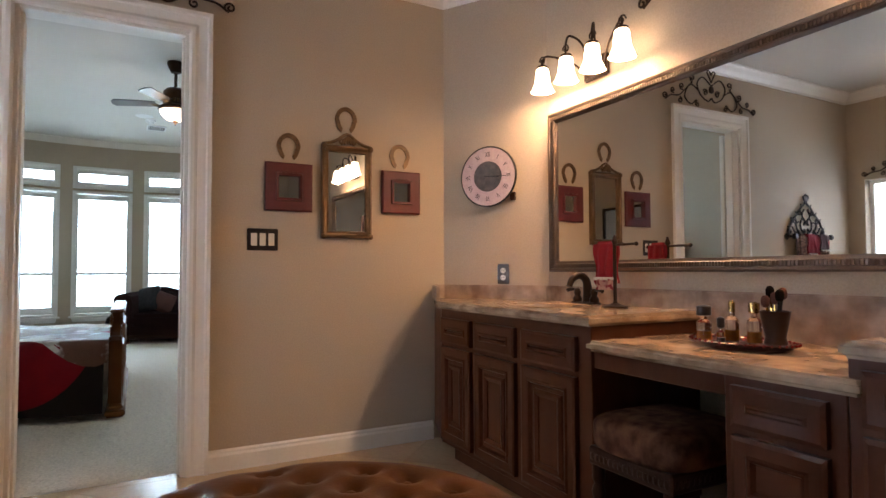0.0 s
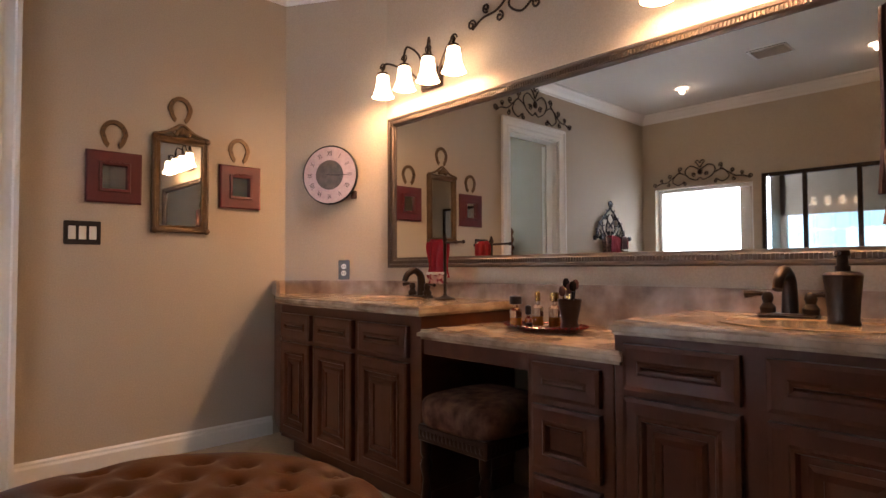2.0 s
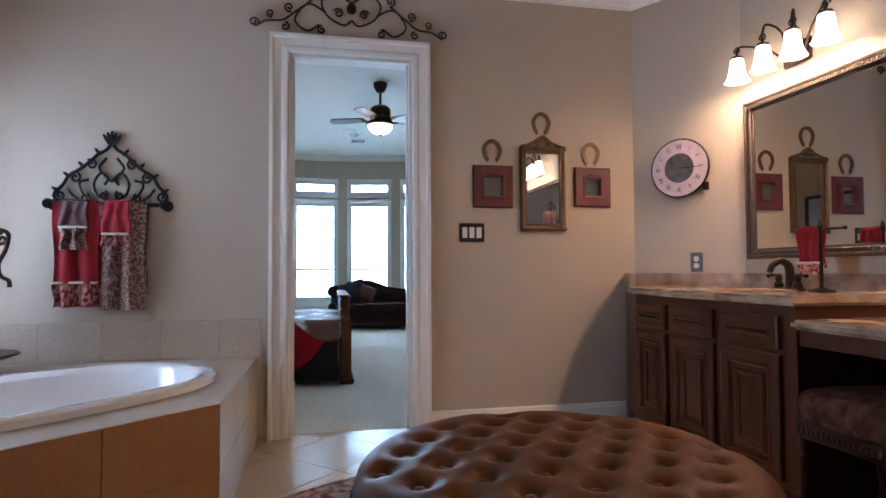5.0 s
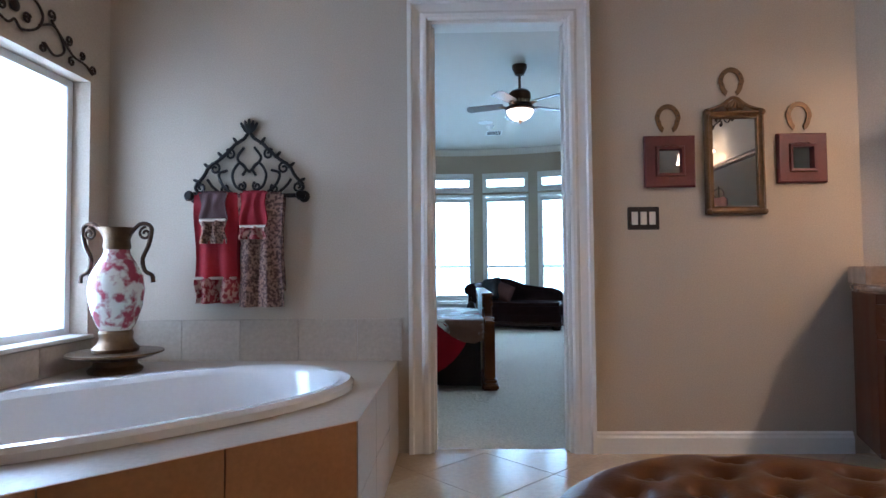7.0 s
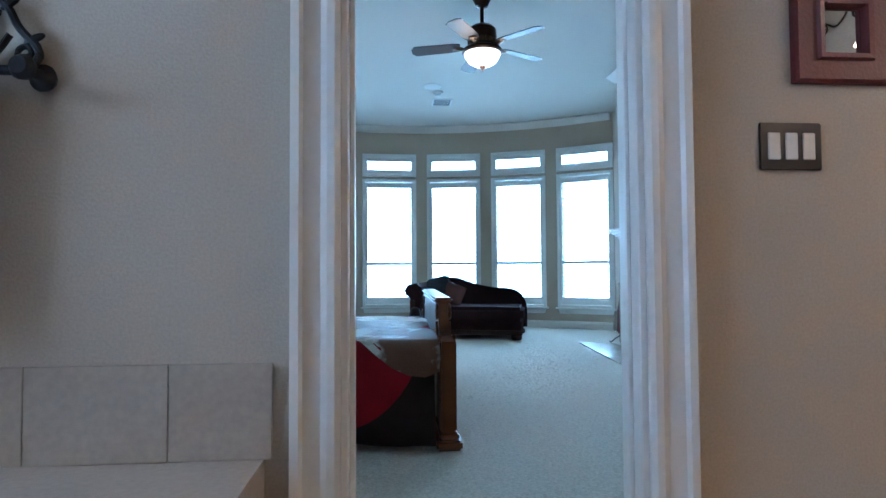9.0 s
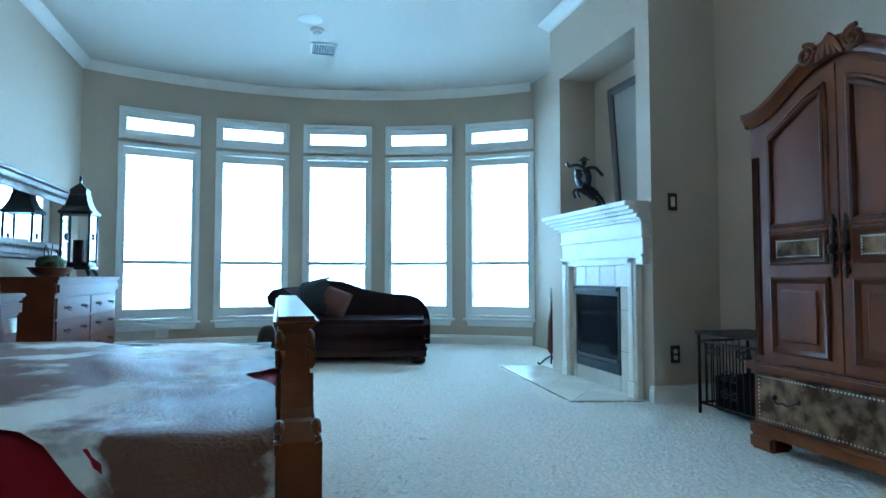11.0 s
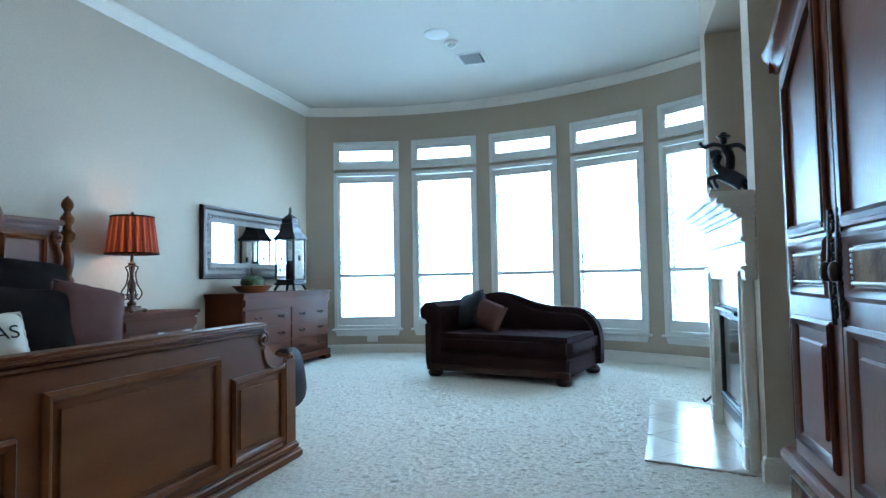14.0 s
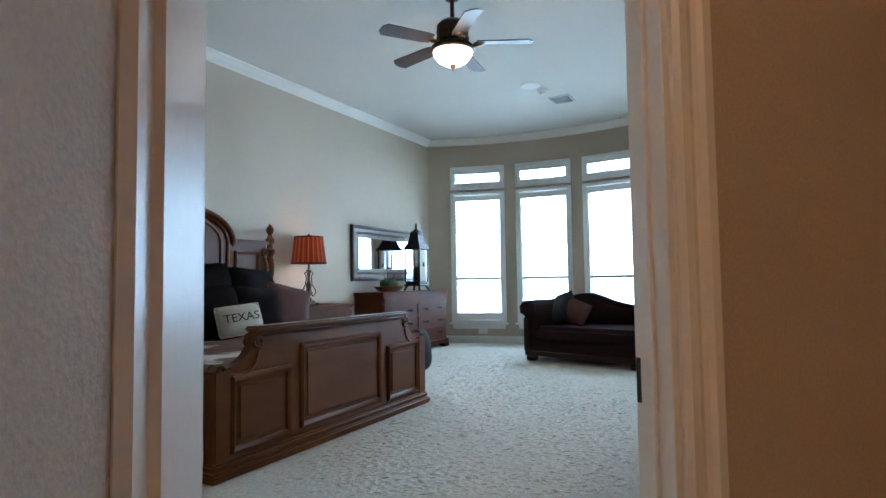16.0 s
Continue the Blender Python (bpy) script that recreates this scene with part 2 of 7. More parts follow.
def sweep(bm, path, profile, closed=False):
    """A moulding: profile (outward, up) carried along a level path (x, y, z); outward is to the right of the way."""
    path = [Vector(p) for p in path]
    n = len(path)
    rings = []
    for i, p in enumerate(path):
        a = path[i - 1] if (closed or i) else None
        b = path[(i + 1) % n] if (closed or i < n - 1) else None
        d1 = (p - a).normalized() if a is not None else (b - p).normalized()
        d2 = (b - p).normalized() if b is not None else d1
        n1, n2 = Vector((d1.y, -d1.x, 0)), Vector((d2.y, -d2.x, 0))
        mid = (n1 + n2).normalized()
        k = 1 / max(0.3, mid.dot(n1))
        rings.append([bm.verts.new(p + mid * (o * k) + Vector((0, 0, u))) for o, u in profile])
    m = len(profile)
    pairs = list(zip(rings, rings[1:])) + ([(rings[-1], rings[0])] if closed else [])
    for a, b in pairs:
        for j in range(m):
            bm.faces.new((a[j], a[(j + 1) % m], b[(j + 1) % m], b[j]))
    if not closed:
        bm.faces.new(rings[0][::-1])
        bm.faces.new(rings[-1])
    return bm


def frame_moulding(bm, w, h, profile, m=None):
    """A mitred picture-frame moulding in the xz plane, centred; profile (inward, forward -y)."""
    rings = []
    for sx, sz in ((-1, -1), (1, -1), (1, 1), (-1, 1)):
        rings.append([bm.verts.new((sx * (w / 2 - i), -f, sz * (h / 2 - i))) for i, f in profile])
    for k in range(4):
        a, b = rings[k], rings[(k + 1) % 4]
        for j in range(len(profile)):
            bm.faces.new((a[j], a[(j + 1) % len(profile)], b[(j + 1) % len(profile)], b[j]))
    if m is not None:
        bmesh.ops.transform(bm, matrix=m, verts=[v for r in rings for v in r])
    return bm


def blob(bm, size, place=(0, 0, 0), power=0.55, seg=20, rings=12, m=None, puff=None):
    """A cushion-like superellipsoid."""
    made, rows = [], []

    def s(v):
        return math.copysign(abs(v) ** power, v)
    for i in range(rings + 1):
        f = -math.pi / 2 + math.pi * i / rings
        row = []
        for j in range(seg):
            a = 2 * math.pi * j / seg
            x, y, z = s(math.cos(f)) * s(math.cos(a)), s(math.cos(f)) * s(math.sin(a)), s(math.sin(f))
            v = Vector((x * size[0] / 2, y * size[1] / 2, z * size[2] / 2))
            if puff:
                v = puff(v)
            row.append(bm.verts.new(v))
        rows.append(row)
        made += row
    for a, b in zip(rows, rows[1:]):
        for j in range(seg):
            bm.faces.new((a[j], a[(j + 1) % seg], b[(j + 1) % seg], b[j]))
    if m is not None:
        bmesh.ops.transform(bm, matrix=m, verts=made)
    bmesh.ops.translate(bm, vec=place, verts=made)
    bmesh.ops.remove_doubles(bm, verts=made, dist=0.0004)
    return bm


def spiral(cx, cz, r0, r1, a0, turns, n=22):
    """Points of a flat scroll in the xz plane."""
    out = []
    for i in range(n + 1):
        k = i / n
        a, r = a0 + 2 * math.pi * turns * k, r0 + (r1 - r0) * k
        out.append((cx + r * math.cos(a), 0, cz + r * math.sin(a)))
    return out


def curve(pts, n=10):
    """A smooth line through points (Catmull-Rom)."""
    p = [Vector(q) for q in pts]
    p = [2 * p[0] - p[1]] + p + [2 * p[-1] - p[-2]]
    out = []
    for i in range(1, len(p) - 2):
        for k in range(n):
            t = k / n
            a, b, c, d = p[i - 1], p[i], p[i + 1], p[i + 2]
            out.append(0.5 * (2 * b + (c - a) * t + (2 * a - 5 * b + 4 * c - d) * t * t + (3 * b - a - 3 * c + d) * t ** 3))
    out.append(p[-2])
    return out


# ---- plan ----
WY, MX, XL = 3.15, 2.353, -1.99          # bath: door wall, mirror wall, window wall
BC, RC = 2.83, 3.25                      # ceilings of bath and bedroom
BW = -2.03                               # bedroom's bed wall
AX = 3.07                                # armoire wall
PX, PY0, PY1 = 2.525, 7.0, 8.50           # chimney breast
CX, CY, CR = 0.02, 6.24, 4.96            # bow of the window wall
HEAD = 2.287
DOORX = (-0.260, 0.480)
DIAG = pose(1.74, 3.225, 0, 0, 0, 49.5)     # exit wall: x along it, y into the bedroom
DIAGX = (0.085, 0.948)
CLOCK_A, CLOCK_B = Vector((1.985, WY, 0)), Vector((MX, 2.56, 0))


def arc(a, r=CR, z=0.0):
    return Vector((CX + r * math.sin(radians(a)), CY + r * math.cos(radians(a)), z))


def structure(name, bm, material, label, category, smooth=False):
    return tagged(part(name, bm, material, None, "", smooth), label, category, "", "structure")


# floors
floor_bedroom = structure("floor_bedroom", prism(bmesh.new(), [(BW - 0.1, 3.22), (1.6, 3.22), (1.7, 3.24), (AX + 0.1, 4.62), (AX + 0.1, 10.2)] + [tuple(arc(a, CR + 0.1)[:2]) for a in range(38, -27, -4)] + [(BW - 0.1, 10.8)], -0.06, -0.012), CARPET, "cream plush carpet with soft tufted pile", "carpet")
structure("floor_hall", prism(bmesh.new(), [(1.72, 3.235), (1.86, 3.2), (2.3, 1.0), (4.2, 1.0), (4.2, 5.0), (AX + 0.1, 4.6)], -0.06, -0.002), CARPET, "cream carpet of the hallway", "carpet")
structure("floor_bath", boxes(((XL - 1.2, -2.7, -0.06), (2.5, 3.22, -0.006))), GROUT, "grout bed under beige floor tiles", "floor")

# carpet pile: a fine uneven sheet of tufts
STEP = 0.017
gx, gy = np.arange(BW - 0.05, 4.15, STEP), np.arange(2.2, 11.25, STEP)
gen = np.random.default_rng(5)
px, py = np.meshgrid(gx, gy, indexing="ij")
tuft = gen.normal(0, 1, px.shape)
soft_tuft = sum(np.roll(np.roll(gen.normal(0, 1, px.shape), i, 0), j, 1) for i in (0, 1) for j in (0, 1)) / 2
wave = np.sin(px * 31 + 3 * np.sin(py * 17)) * np.sin(py * 27 + 2 * np.sin(px * 13))
pz = np.clip(-0.003 + 0.0018 * tuft + 0.0005 * soft_tuft + 0.0001 * wave, -0.011, 0.005)
px = px + gen.normal(0, 0.003, px.shape)
py = py + gen.normal(0, 0.003, py.shape)
inside = (py > 3.225) & (np.hypot(px - CX, py - CY) < CR + 0.05) & ((px < AX + 0.03) & (px - py < -1.5) | (px - py > -1.7) & (px - py < 0.5) & (py > 2.6))
inside |= (px - py >= -1.7) & (px > 1.75) & (py > 2.3) & (px - py < 0.3) & (px > 2.5)
inside &= (px < AX + 0.03) | (py < 4.85)
ny = len(gy)
cell = inside[:-1, :-1] & inside[1:, :-1] & inside[1:, 1:] & inside[:-1, 1:]
ci, cj = np.nonzero(cell)
quads = np.stack([ci * ny + cj, (ci + 1) * ny + cj, (ci + 1) * ny + cj + 1, ci * ny + cj + 1], 1)
used, quads = np.unique(quads, return_inverse=True)
pile = bpy.data.meshes.new("pile")
pile.from_pydata(np.stack([px.ravel(), py.ravel(), pz.ravel()], 1)[used].tolist(), [], quads.reshape(-1, 4).tolist())
pile.materials.append(CARPET)
ob = new("pile", pile)
ob.parent = floor_bedroom
tagged(ob, "cream tufted carpet pile", "", "", "stuff")

# walls of the bath
bm = boxes(((XL - 0.12, WY, 0), (DOORX[0], WY + 0.12, RC + 0.1)), ((DOORX[1], WY, 0), (1.76, WY + 0.12, RC + 0.1)), ((1.76, WY, 0), (1.985, WY + 0.012, RC + 0.1)), ((DOORX[0], WY, HEAD), (DOORX[1], WY + 0.12, RC + 0.1)))
structure("wall_bath_north", bm, WALL, "beige painted wall between bath and bedroom", "wall")
d = (CLOCK_B - CLOCK_A).normalized()
o = Vector((-d.y, d.x, 0)) * 0.015
structure("wall_bath_corner", prism(bmesh.new(), [tuple(p[:2]) for p in (CLOCK_A, CLOCK_B, CLOCK_B + o + Vector((0.02, 0, 0)), CLOCK_A + o)], 0, RC), WALL, "narrow angled beige wall", "wall")
structure("wall_bath_mirror", boxes(((MX, -2.7, 0), (MX + 0.12, 2.56, RC))), WALL, "beige wall behind the vanity mirror", "wall")
structure("wall_bath_south", boxes(((XL - 1.2, -2.82, 0), (MX + 0.12, -2.7, RC))), WALL, "plain beige wall", "wall")
WIN = (1.92, 2.99, 0.64, 1.935)           # bath window y0 y1 z0 z1
SHW = (-0.4, 1.84, 0.0, 2.0)             # shower opening
x0, x1 = XL - 0.14, XL
structure("wall_bath_west", boxes(((x0, WIN[1], 0), (x1, WY, BC)), ((x0, WIN[0], 0), (x1, WIN[1], WIN[2])), ((x0, WIN[0], WIN[3]), (x1, WIN[1], BC)), ((x0, SHW[1], 0), (x1, WIN[0], BC)), ((x0, SHW[0], SHW[3]), (x1, SHW[1], BC)), ((x0, -2.7, 0), (x1, SHW[0], BC))), WALL, "beige wall with bath window and shower", "wall")
structure("ceiling_bath", boxes(((XL - 1.3, -2.8, BC), (MX + 0.1, WY, BC + 0.1))), CEIL, "cream painted bathroom ceiling", "ceiling")

# walls of the bedroom
structure("wall_bedroom_west", boxes(((BW - 0.12, 3.27, 0), (BW, 10.9, RC + 0.1))), WALL, "beige painted wall behind the bed", "wall")
bm = bmesh.new()
for a, b, z0, z1 in ((0.035, DIAGX[0], 0, RC), (DIAGX[1], 2.1, 0, RC), (DIAGX[0], DIAGX[1], HEAD, RC)):
    box(bm, (a, -0.10, z0), (b, 0, z1))
bmesh.ops.transform(bm, matrix=DIAG, verts=bm.verts)
structure("wall_bedroom_exit", bm, WALL, "angled beige wall with the hall doorway", "wall")
structure("wall_bedroom_east", boxes(((AX, 4.66, 0), (AX + 0.12, PY0 + 0.05, RC))), WALL, "beige wall behind the armoire", "wall")
structure("wall_bedroom_bay_side", boxes(((AX + 0.03, PY1 - 0.1, 0), (AX + 0.15, 10.25, RC))), WALL, "short beige wall beside the bow windows", "wall")
structure("ceiling_bedroom", prism(bmesh.new(), [(BW - 0.1, 3.15), (2.3, 3.15), (4.3, 4.0), (4.3, 10.2)] + [tuple(arc(a, CR + 0.1)[:2]) for a in range(38, -27, -4)] + [(BW - 0.1, 10.8)], RC, RC + 0.1), CEIL, "cream painted bedroom ceiling", "ceiling")
structure("ceiling_hall", boxes(((1.9, 0.9, 2.9), (4.3, 4.66, 3.0))), CEIL, "plain hallway ceiling", "ceiling")
structure("wall_hall_east", boxes(((4.1, 0.9, 0), (4.2, 5.0, 3.0))), WALL, "unseen plain beige wall shutting the hall off from the sky", "wall")
# added out of view: closes a gap so sky light doesn't brighten the hall
structure("hall_sky_block", boxes(((3.10, 4.80, 0), (4.2, 4.92, 3.0))), WALL, "unseen plain beige wall shutting the hall off from the sky", "wall")
structure("wall_hall_south", boxes(((2.47, 0.9, 0), (4.2, 1.0, 3.0))), WALL, "plain beige hallway end wall", "wall")

# window wall, one bowed sheet with five openings
W_A = [-20.2 + 12.13 * i for i in range(5)]    # left edge of each window frame
W_W = 10.1                                     # its width in degrees
bm = bmesh.new()


def arc_block(bm, a0, a1, r0, r1, z0, z1, n=3):
    pts = [arc(a0 + (a1 - a0) * i / n, r0)[:2] for i in range(n + 1)] + [arc(a1 + (a0 - a1) * i / n, r1)[:2] for i in range(n + 1)]
    prism(bm, [tuple(p) for p in pts], z0, z1)


edges = [-25.5] + [v for a in W_A for v in (a + 0.5, a + W_W - 0.5)] + [39.5]
for i in range(0, len(edges), 2):
    arc_block(bm, edges[i], edges[i + 1], CR, CR + 0.16, 0, RC)
for a in W_A:
    a0, a1 = a + 0.5, a + W_W - 0.5
    arc_block(bm, a0, a1, CR, CR + 0.16, 0, 0.36)
    arc_block(bm, a0, a1, CR, CR + 0.16, 2.36, 2.45)
    arc_block(bm, a0, a1, CR, CR + 0.16, 2.76, RC)
structure("wall_bedroom_bow", bm, WALL, "bowed beige wall with five tall windows", "wall")

# daylight beyond the windows
bm = bmesh.new()
arc_block(bm, -50, 62, CR + 3.0, CR + 3.05, -1.0, 6.0, 12)
structure("backdrop_garden_sky", bm, DAY, "blown-out bright sky beyond the windows", "backdrop")
structure("backdrop_bath_sky", boxes(((XL - 0.7, 1.97, 0.2), (XL - 0.65, 5.2, 2.6))), DAYB, "blown-out bright sky beyond the bath window", "backdrop")
structure("ground", boxes(((-300, -300, -0.5), (300, 300, -0.45))), surface("lawn", (0.06, 0.09, 0.03), 0.9, 0, None, 0.5), "mown lawn around the house", "ground")

# chimney breast with a deep niche over the mantel
NI = (7.16, 8.32, 1.30, 2.64)
bm = boxes(((PX, PY0, 0), (AX + 0.05, NI[0], RC)), ((PX, NI[1], 0), (AX + 0.05, PY1, RC)), ((PX, NI[0], NI[3]), (AX + 0.05, NI[1], RC)), ((PX + 0.36, NI[0], 1.2), (AX + 0.05, NI[1], NI[3])), ((PX, NI[0], 0), (AX + 0.05, 7.37, NI[2])), ((PX, 8.02, 0), (AX + 0.05, NI[1], NI[2])), ((PX, 7.37, 0.77), (AX + 0.05, 8.02, NI[2])), ((PX, 7.37, 0), (AX + 0.05, 8.02, 0.12)), ((PX + 0.3, 7.37, 0.12), (AX + 0.05, 8.02, 0.77)))
structure("chimney_breast", bm, WALL, "beige chimney breast with recessed niche", "wall")

# ---- trim ----
BASE = [(0, 0), (0.016, 0), (0.016, 0.08), (0.010, 0.092), (0.010, 0.102), (0, 0.112)]
CROWN = [(0, 0), (0.012, 0), (0.018, 0.016), (0.045, 0.042), (0.068, 0.07), (0.086, 0.084), (0.086, 0.10), (0, 0.10)]
CAS = 0.113


def moulding(name, path, profile, label):
    return tagged(part(name, sweep(bmesh.new(), path, profile), WHITE), label, "trim", "", "structure")


bow = [arc(a, CR, 0) for a in range(38, -25, -3)]
moulding("baseboard_bow", [p + Vector((0, 0, 0.0)) for p in bow[::-1]], BASE, "white baseboard under the bow windows")
moulding("baseboard_bath", [(DOORX[1] + CAS, WY, 0), (1.90, WY, 0)], BASE, "white baseboard on the bathroom wall")
moulding("baseboard_chimney", [(PX, 8.26, 0), (PX, PY0, 0), (AX, PY0, 0), (AX, 6.2, 0)][1:], BASE, "white baseboard beside the fireplace")
moulding("baseboard_pier", [(PX, 7.03, 0), (PX, PY0, 0), (PX + 0.03, PY0, 0)], [(o + 0.004, u) for o, u in BASE], "white baseboard block on the chimney corner")
moulding("baseboard_west", [(BW, 3.27, 0), (BW, 10.76, 0)], BASE, "white baseboard behind the bed")
moulding("baseboard_south", [(-0.42, 3.27, 0), (BW, 3.27, 0)], BASE, "white baseboard beside the bath door")
moulding("crown_bedroom", [(2.83, 4.50, RC - 0.10), (1.78, 3.27, RC - 0.10), (BW, 3.27, RC - 0.10), (BW, 10.77, RC - 0.10)] + [p + Vector((0, 0, RC - 0.10)) for p in bow[::-1][1:]], CROWN, "white crown moulding round the bedroom")
moulding("crown_chimney", [(AX, PY1, RC - 0.10), (PX, PY1, RC - 0.10), (PX, PY0, RC - 0.10), (AX, PY0, RC - 0.10), (AX, 4.8, RC - 0.10)], CROWN, "white crown moulding round the chimney breast")
moulding("crown_bath", [(XL, -2.6, BC - 0.1), (XL, WY, BC - 0.1), (1.985, WY, BC - 0.1), (MX, 2.56, BC - 0.1), (MX, -2.6, BC - 0.1)], CROWN, "white crown moulding round the bathroom")


def casing(name, m, x0, x1, label, depth, wide=CAS, first=1.0):
    """A door's lining with stepped casings on both faces; m: x along the wall, y through it from -depth to 0; first: share of the width that the first leg has."""
    top = empty(name, m, label, "door frame", "", "structure")
    prof = [(0, 0), (wide, 0), (wide, 0.028), (wide - 0.02, 0.028), (wide - 0.028, 0.018), (0.045, 0.014), (0.03, 0.02), (0.012, 0.02), (0, 0.012)]
    for side, y, s in (("front", -depth, -1), ("back", 0, 1)):
        bm = bmesh.new()
        loops = []
        for px, pz, ox, oz in ((x0, 0, -first, 0), (x0, HEAD, -first, 1), (x1, HEAD, 1, 1), (x1, 0, 1, 0)):
            loops.append([bm.verts.new((px + ox * w, y + s * t, pz + oz * w)) for w, t in prof])
        for a, b in zip(loops, loops[1:]):
            for j in range(len(prof)):
                bm.faces.new((a[j], a[(j + 1) % len(prof)], b[(j + 1) % len(prof)], b[j]))
        for lp in (loops[0], loops[-1]):
            bm.faces.new(lp)
        part("casing_" + side, bm, WHITE, top)
    t = 0.018
    part("jamb", boxes(((x0 - 0.001, -depth - 0.002, 0), (x0 + t, 0.002, HEAD)), ((x1 - t, -depth - 0.002, 0), (x1 + 0.001, 0.002, HEAD)), ((x0 + t, -depth - 0.002, HEAD - t), (x1 - t, 0.002, HEAD + 0.001)), bevel=0.002), WHITE, top)
    part("door_stop", boxes(((x0 + t, -depth * 0.62, 0), (x0 + t + 0.012, -depth * 0.62 + 0.035, HEAD - t)), ((x1 - t - 0.012, -depth * 0.62, 0), (x1 - t, -depth * 0.62 + 0.035, HEAD - t)), bevel=0.002), WHITE, top)
    return top


frame_1 = casing("door_1", Matrix.Translation((0, WY + 0.12, 0)), DOORX[0], DOORX[1], "white stepped casing of the bathroom doorway", 0.12)
frame_2 = casing("door_2", DIAG, DIAGX[0], DIAGX[1], "white stepped casing of the hall doorway", 0.10, 0.083, 0.55)
part("strike_plate", boxes(((DIAGX[1] - 0.022, -0.035, 0.74), (DIAGX[1] - 0.0155, -0.004, 0.83)), bevel=0.002), BLACKPL, frame_2, "dark bronze strike plate")
for z in (0.62, 1.9):
    part("hinge", boxes(((DIAGX[0] + 0.017, -0.075, z), (DIAGX[0] + 0.021, -0.012, z + 0.1)), bevel=0.001), WHITE, frame_2, "painted-over hinge leaf")

# the same casing, returned along the narrow angled wall
along = (CLOCK_B - CLOCK_A).normalized()
out = Vector((-along.y, along.x, 0))
steps = [(0.004, 0.0148), (0.212, 0.0148), (0.212, 0.022), (0.195, 0.029), (0.18, 0.029), (0.172, 0.023), (0.15, 0.022), (0.142, 0.030), (0.118, 0.030), (0.108, 0.017), (0.096, 0.017), (0.092, 0.0195), (0.004, 0.0185)]
tagged(part("trim", prism(bmesh.new(), [tuple((CLOCK_A + along * k + out * h)[:2]) for k, h in reversed(steps)], 0, 2.78), WHITE), "white stepped casing along the hall wall", "trim", "", "structure")
for z in (0.56, 2.0):
    tagged(part("hinge_leaf", prism(bmesh.new(), [tuple((CLOCK_A + along * k + out * h)[:2]) for k, h in ((0.012, 0.018), (0.012, 0.0205), (0.088, 0.0215), (0.088, 0.018))], z, z + 0.16), WHITE), "painted-over hinge leaf on the casing", "hinge")

# bath door, folded back into the bedroom
dm = Matrix.Translation((DOORX[0] + 0.02, WY + 0.155, 0)) @ pose(0, 0, 0, 0, 0, 170)
door = empty("door_leaf", dm, "white panelled door folded back against bedroom wall", "door")
part("slab", boxes(((0.0, -0.018, 0.01), (0.72, 0.018, HEAD - 0.03)), bevel=0.002), WHITE, door)
for z0, z1 in ((0.2, 0.95), (1.1, 2.1)):
    part("panel", frame_moulding(bmesh.new(), 0.46, z1 - z0, [(0, 0.016), (0, 0.03), (0.02, 0.03), (0.04, 0.016)], Matrix.Translation((0.36, 0, (z0 + z1) / 2))), WHITE, door)
bm = lathe(bmesh.new(), [(0.024, 0), (0.024, 0.008), (0.01, 0.014), (0.01, 0.035), (0.026, 0.045), (0.028, 0.06), (0.015, 0.07)], (0.66, -0.018, 0.95), 16, pose(0, 0, 0, 90))
part("knob", bm, BRONZE, door, "dark bronze round knob", True)

# ---- windows of the bow ----
def slat_mesh(w):
    bm = bmesh.new()
    pts = [(-0.027, 0), (-0.018, 0.0042), (0, 0.0055), (0.018, 0.0042), (0.027, 0), (0.018, -0.0042), (0, -0.0055), (-0.018, -0.0042)]
    a = [bm.verts.new((-w / 2, y, z)) for y, z in pts]
    b = [bm.verts.new((w / 2, y, z)) for y, z in pts]
    for j in range(8):
        bm.faces.new((a[j], a[(j + 1) % 8], b[(j + 1) % 8], b[j]))
    bm.faces.new(a[::-1])
    bm.faces.new(b)
    bmesh.ops.recalc_face_normals(bm, faces=bm.faces)
    me = bpy.data.meshes.new("slat")
    bm.to_mesh(me)
    bm.free()
    me.materials.append(SHUT)
    return me


WWID = 2 * CR * math.sin(radians(W_W / 2))
SLAT = slat_mesh(WWID - 0.17)


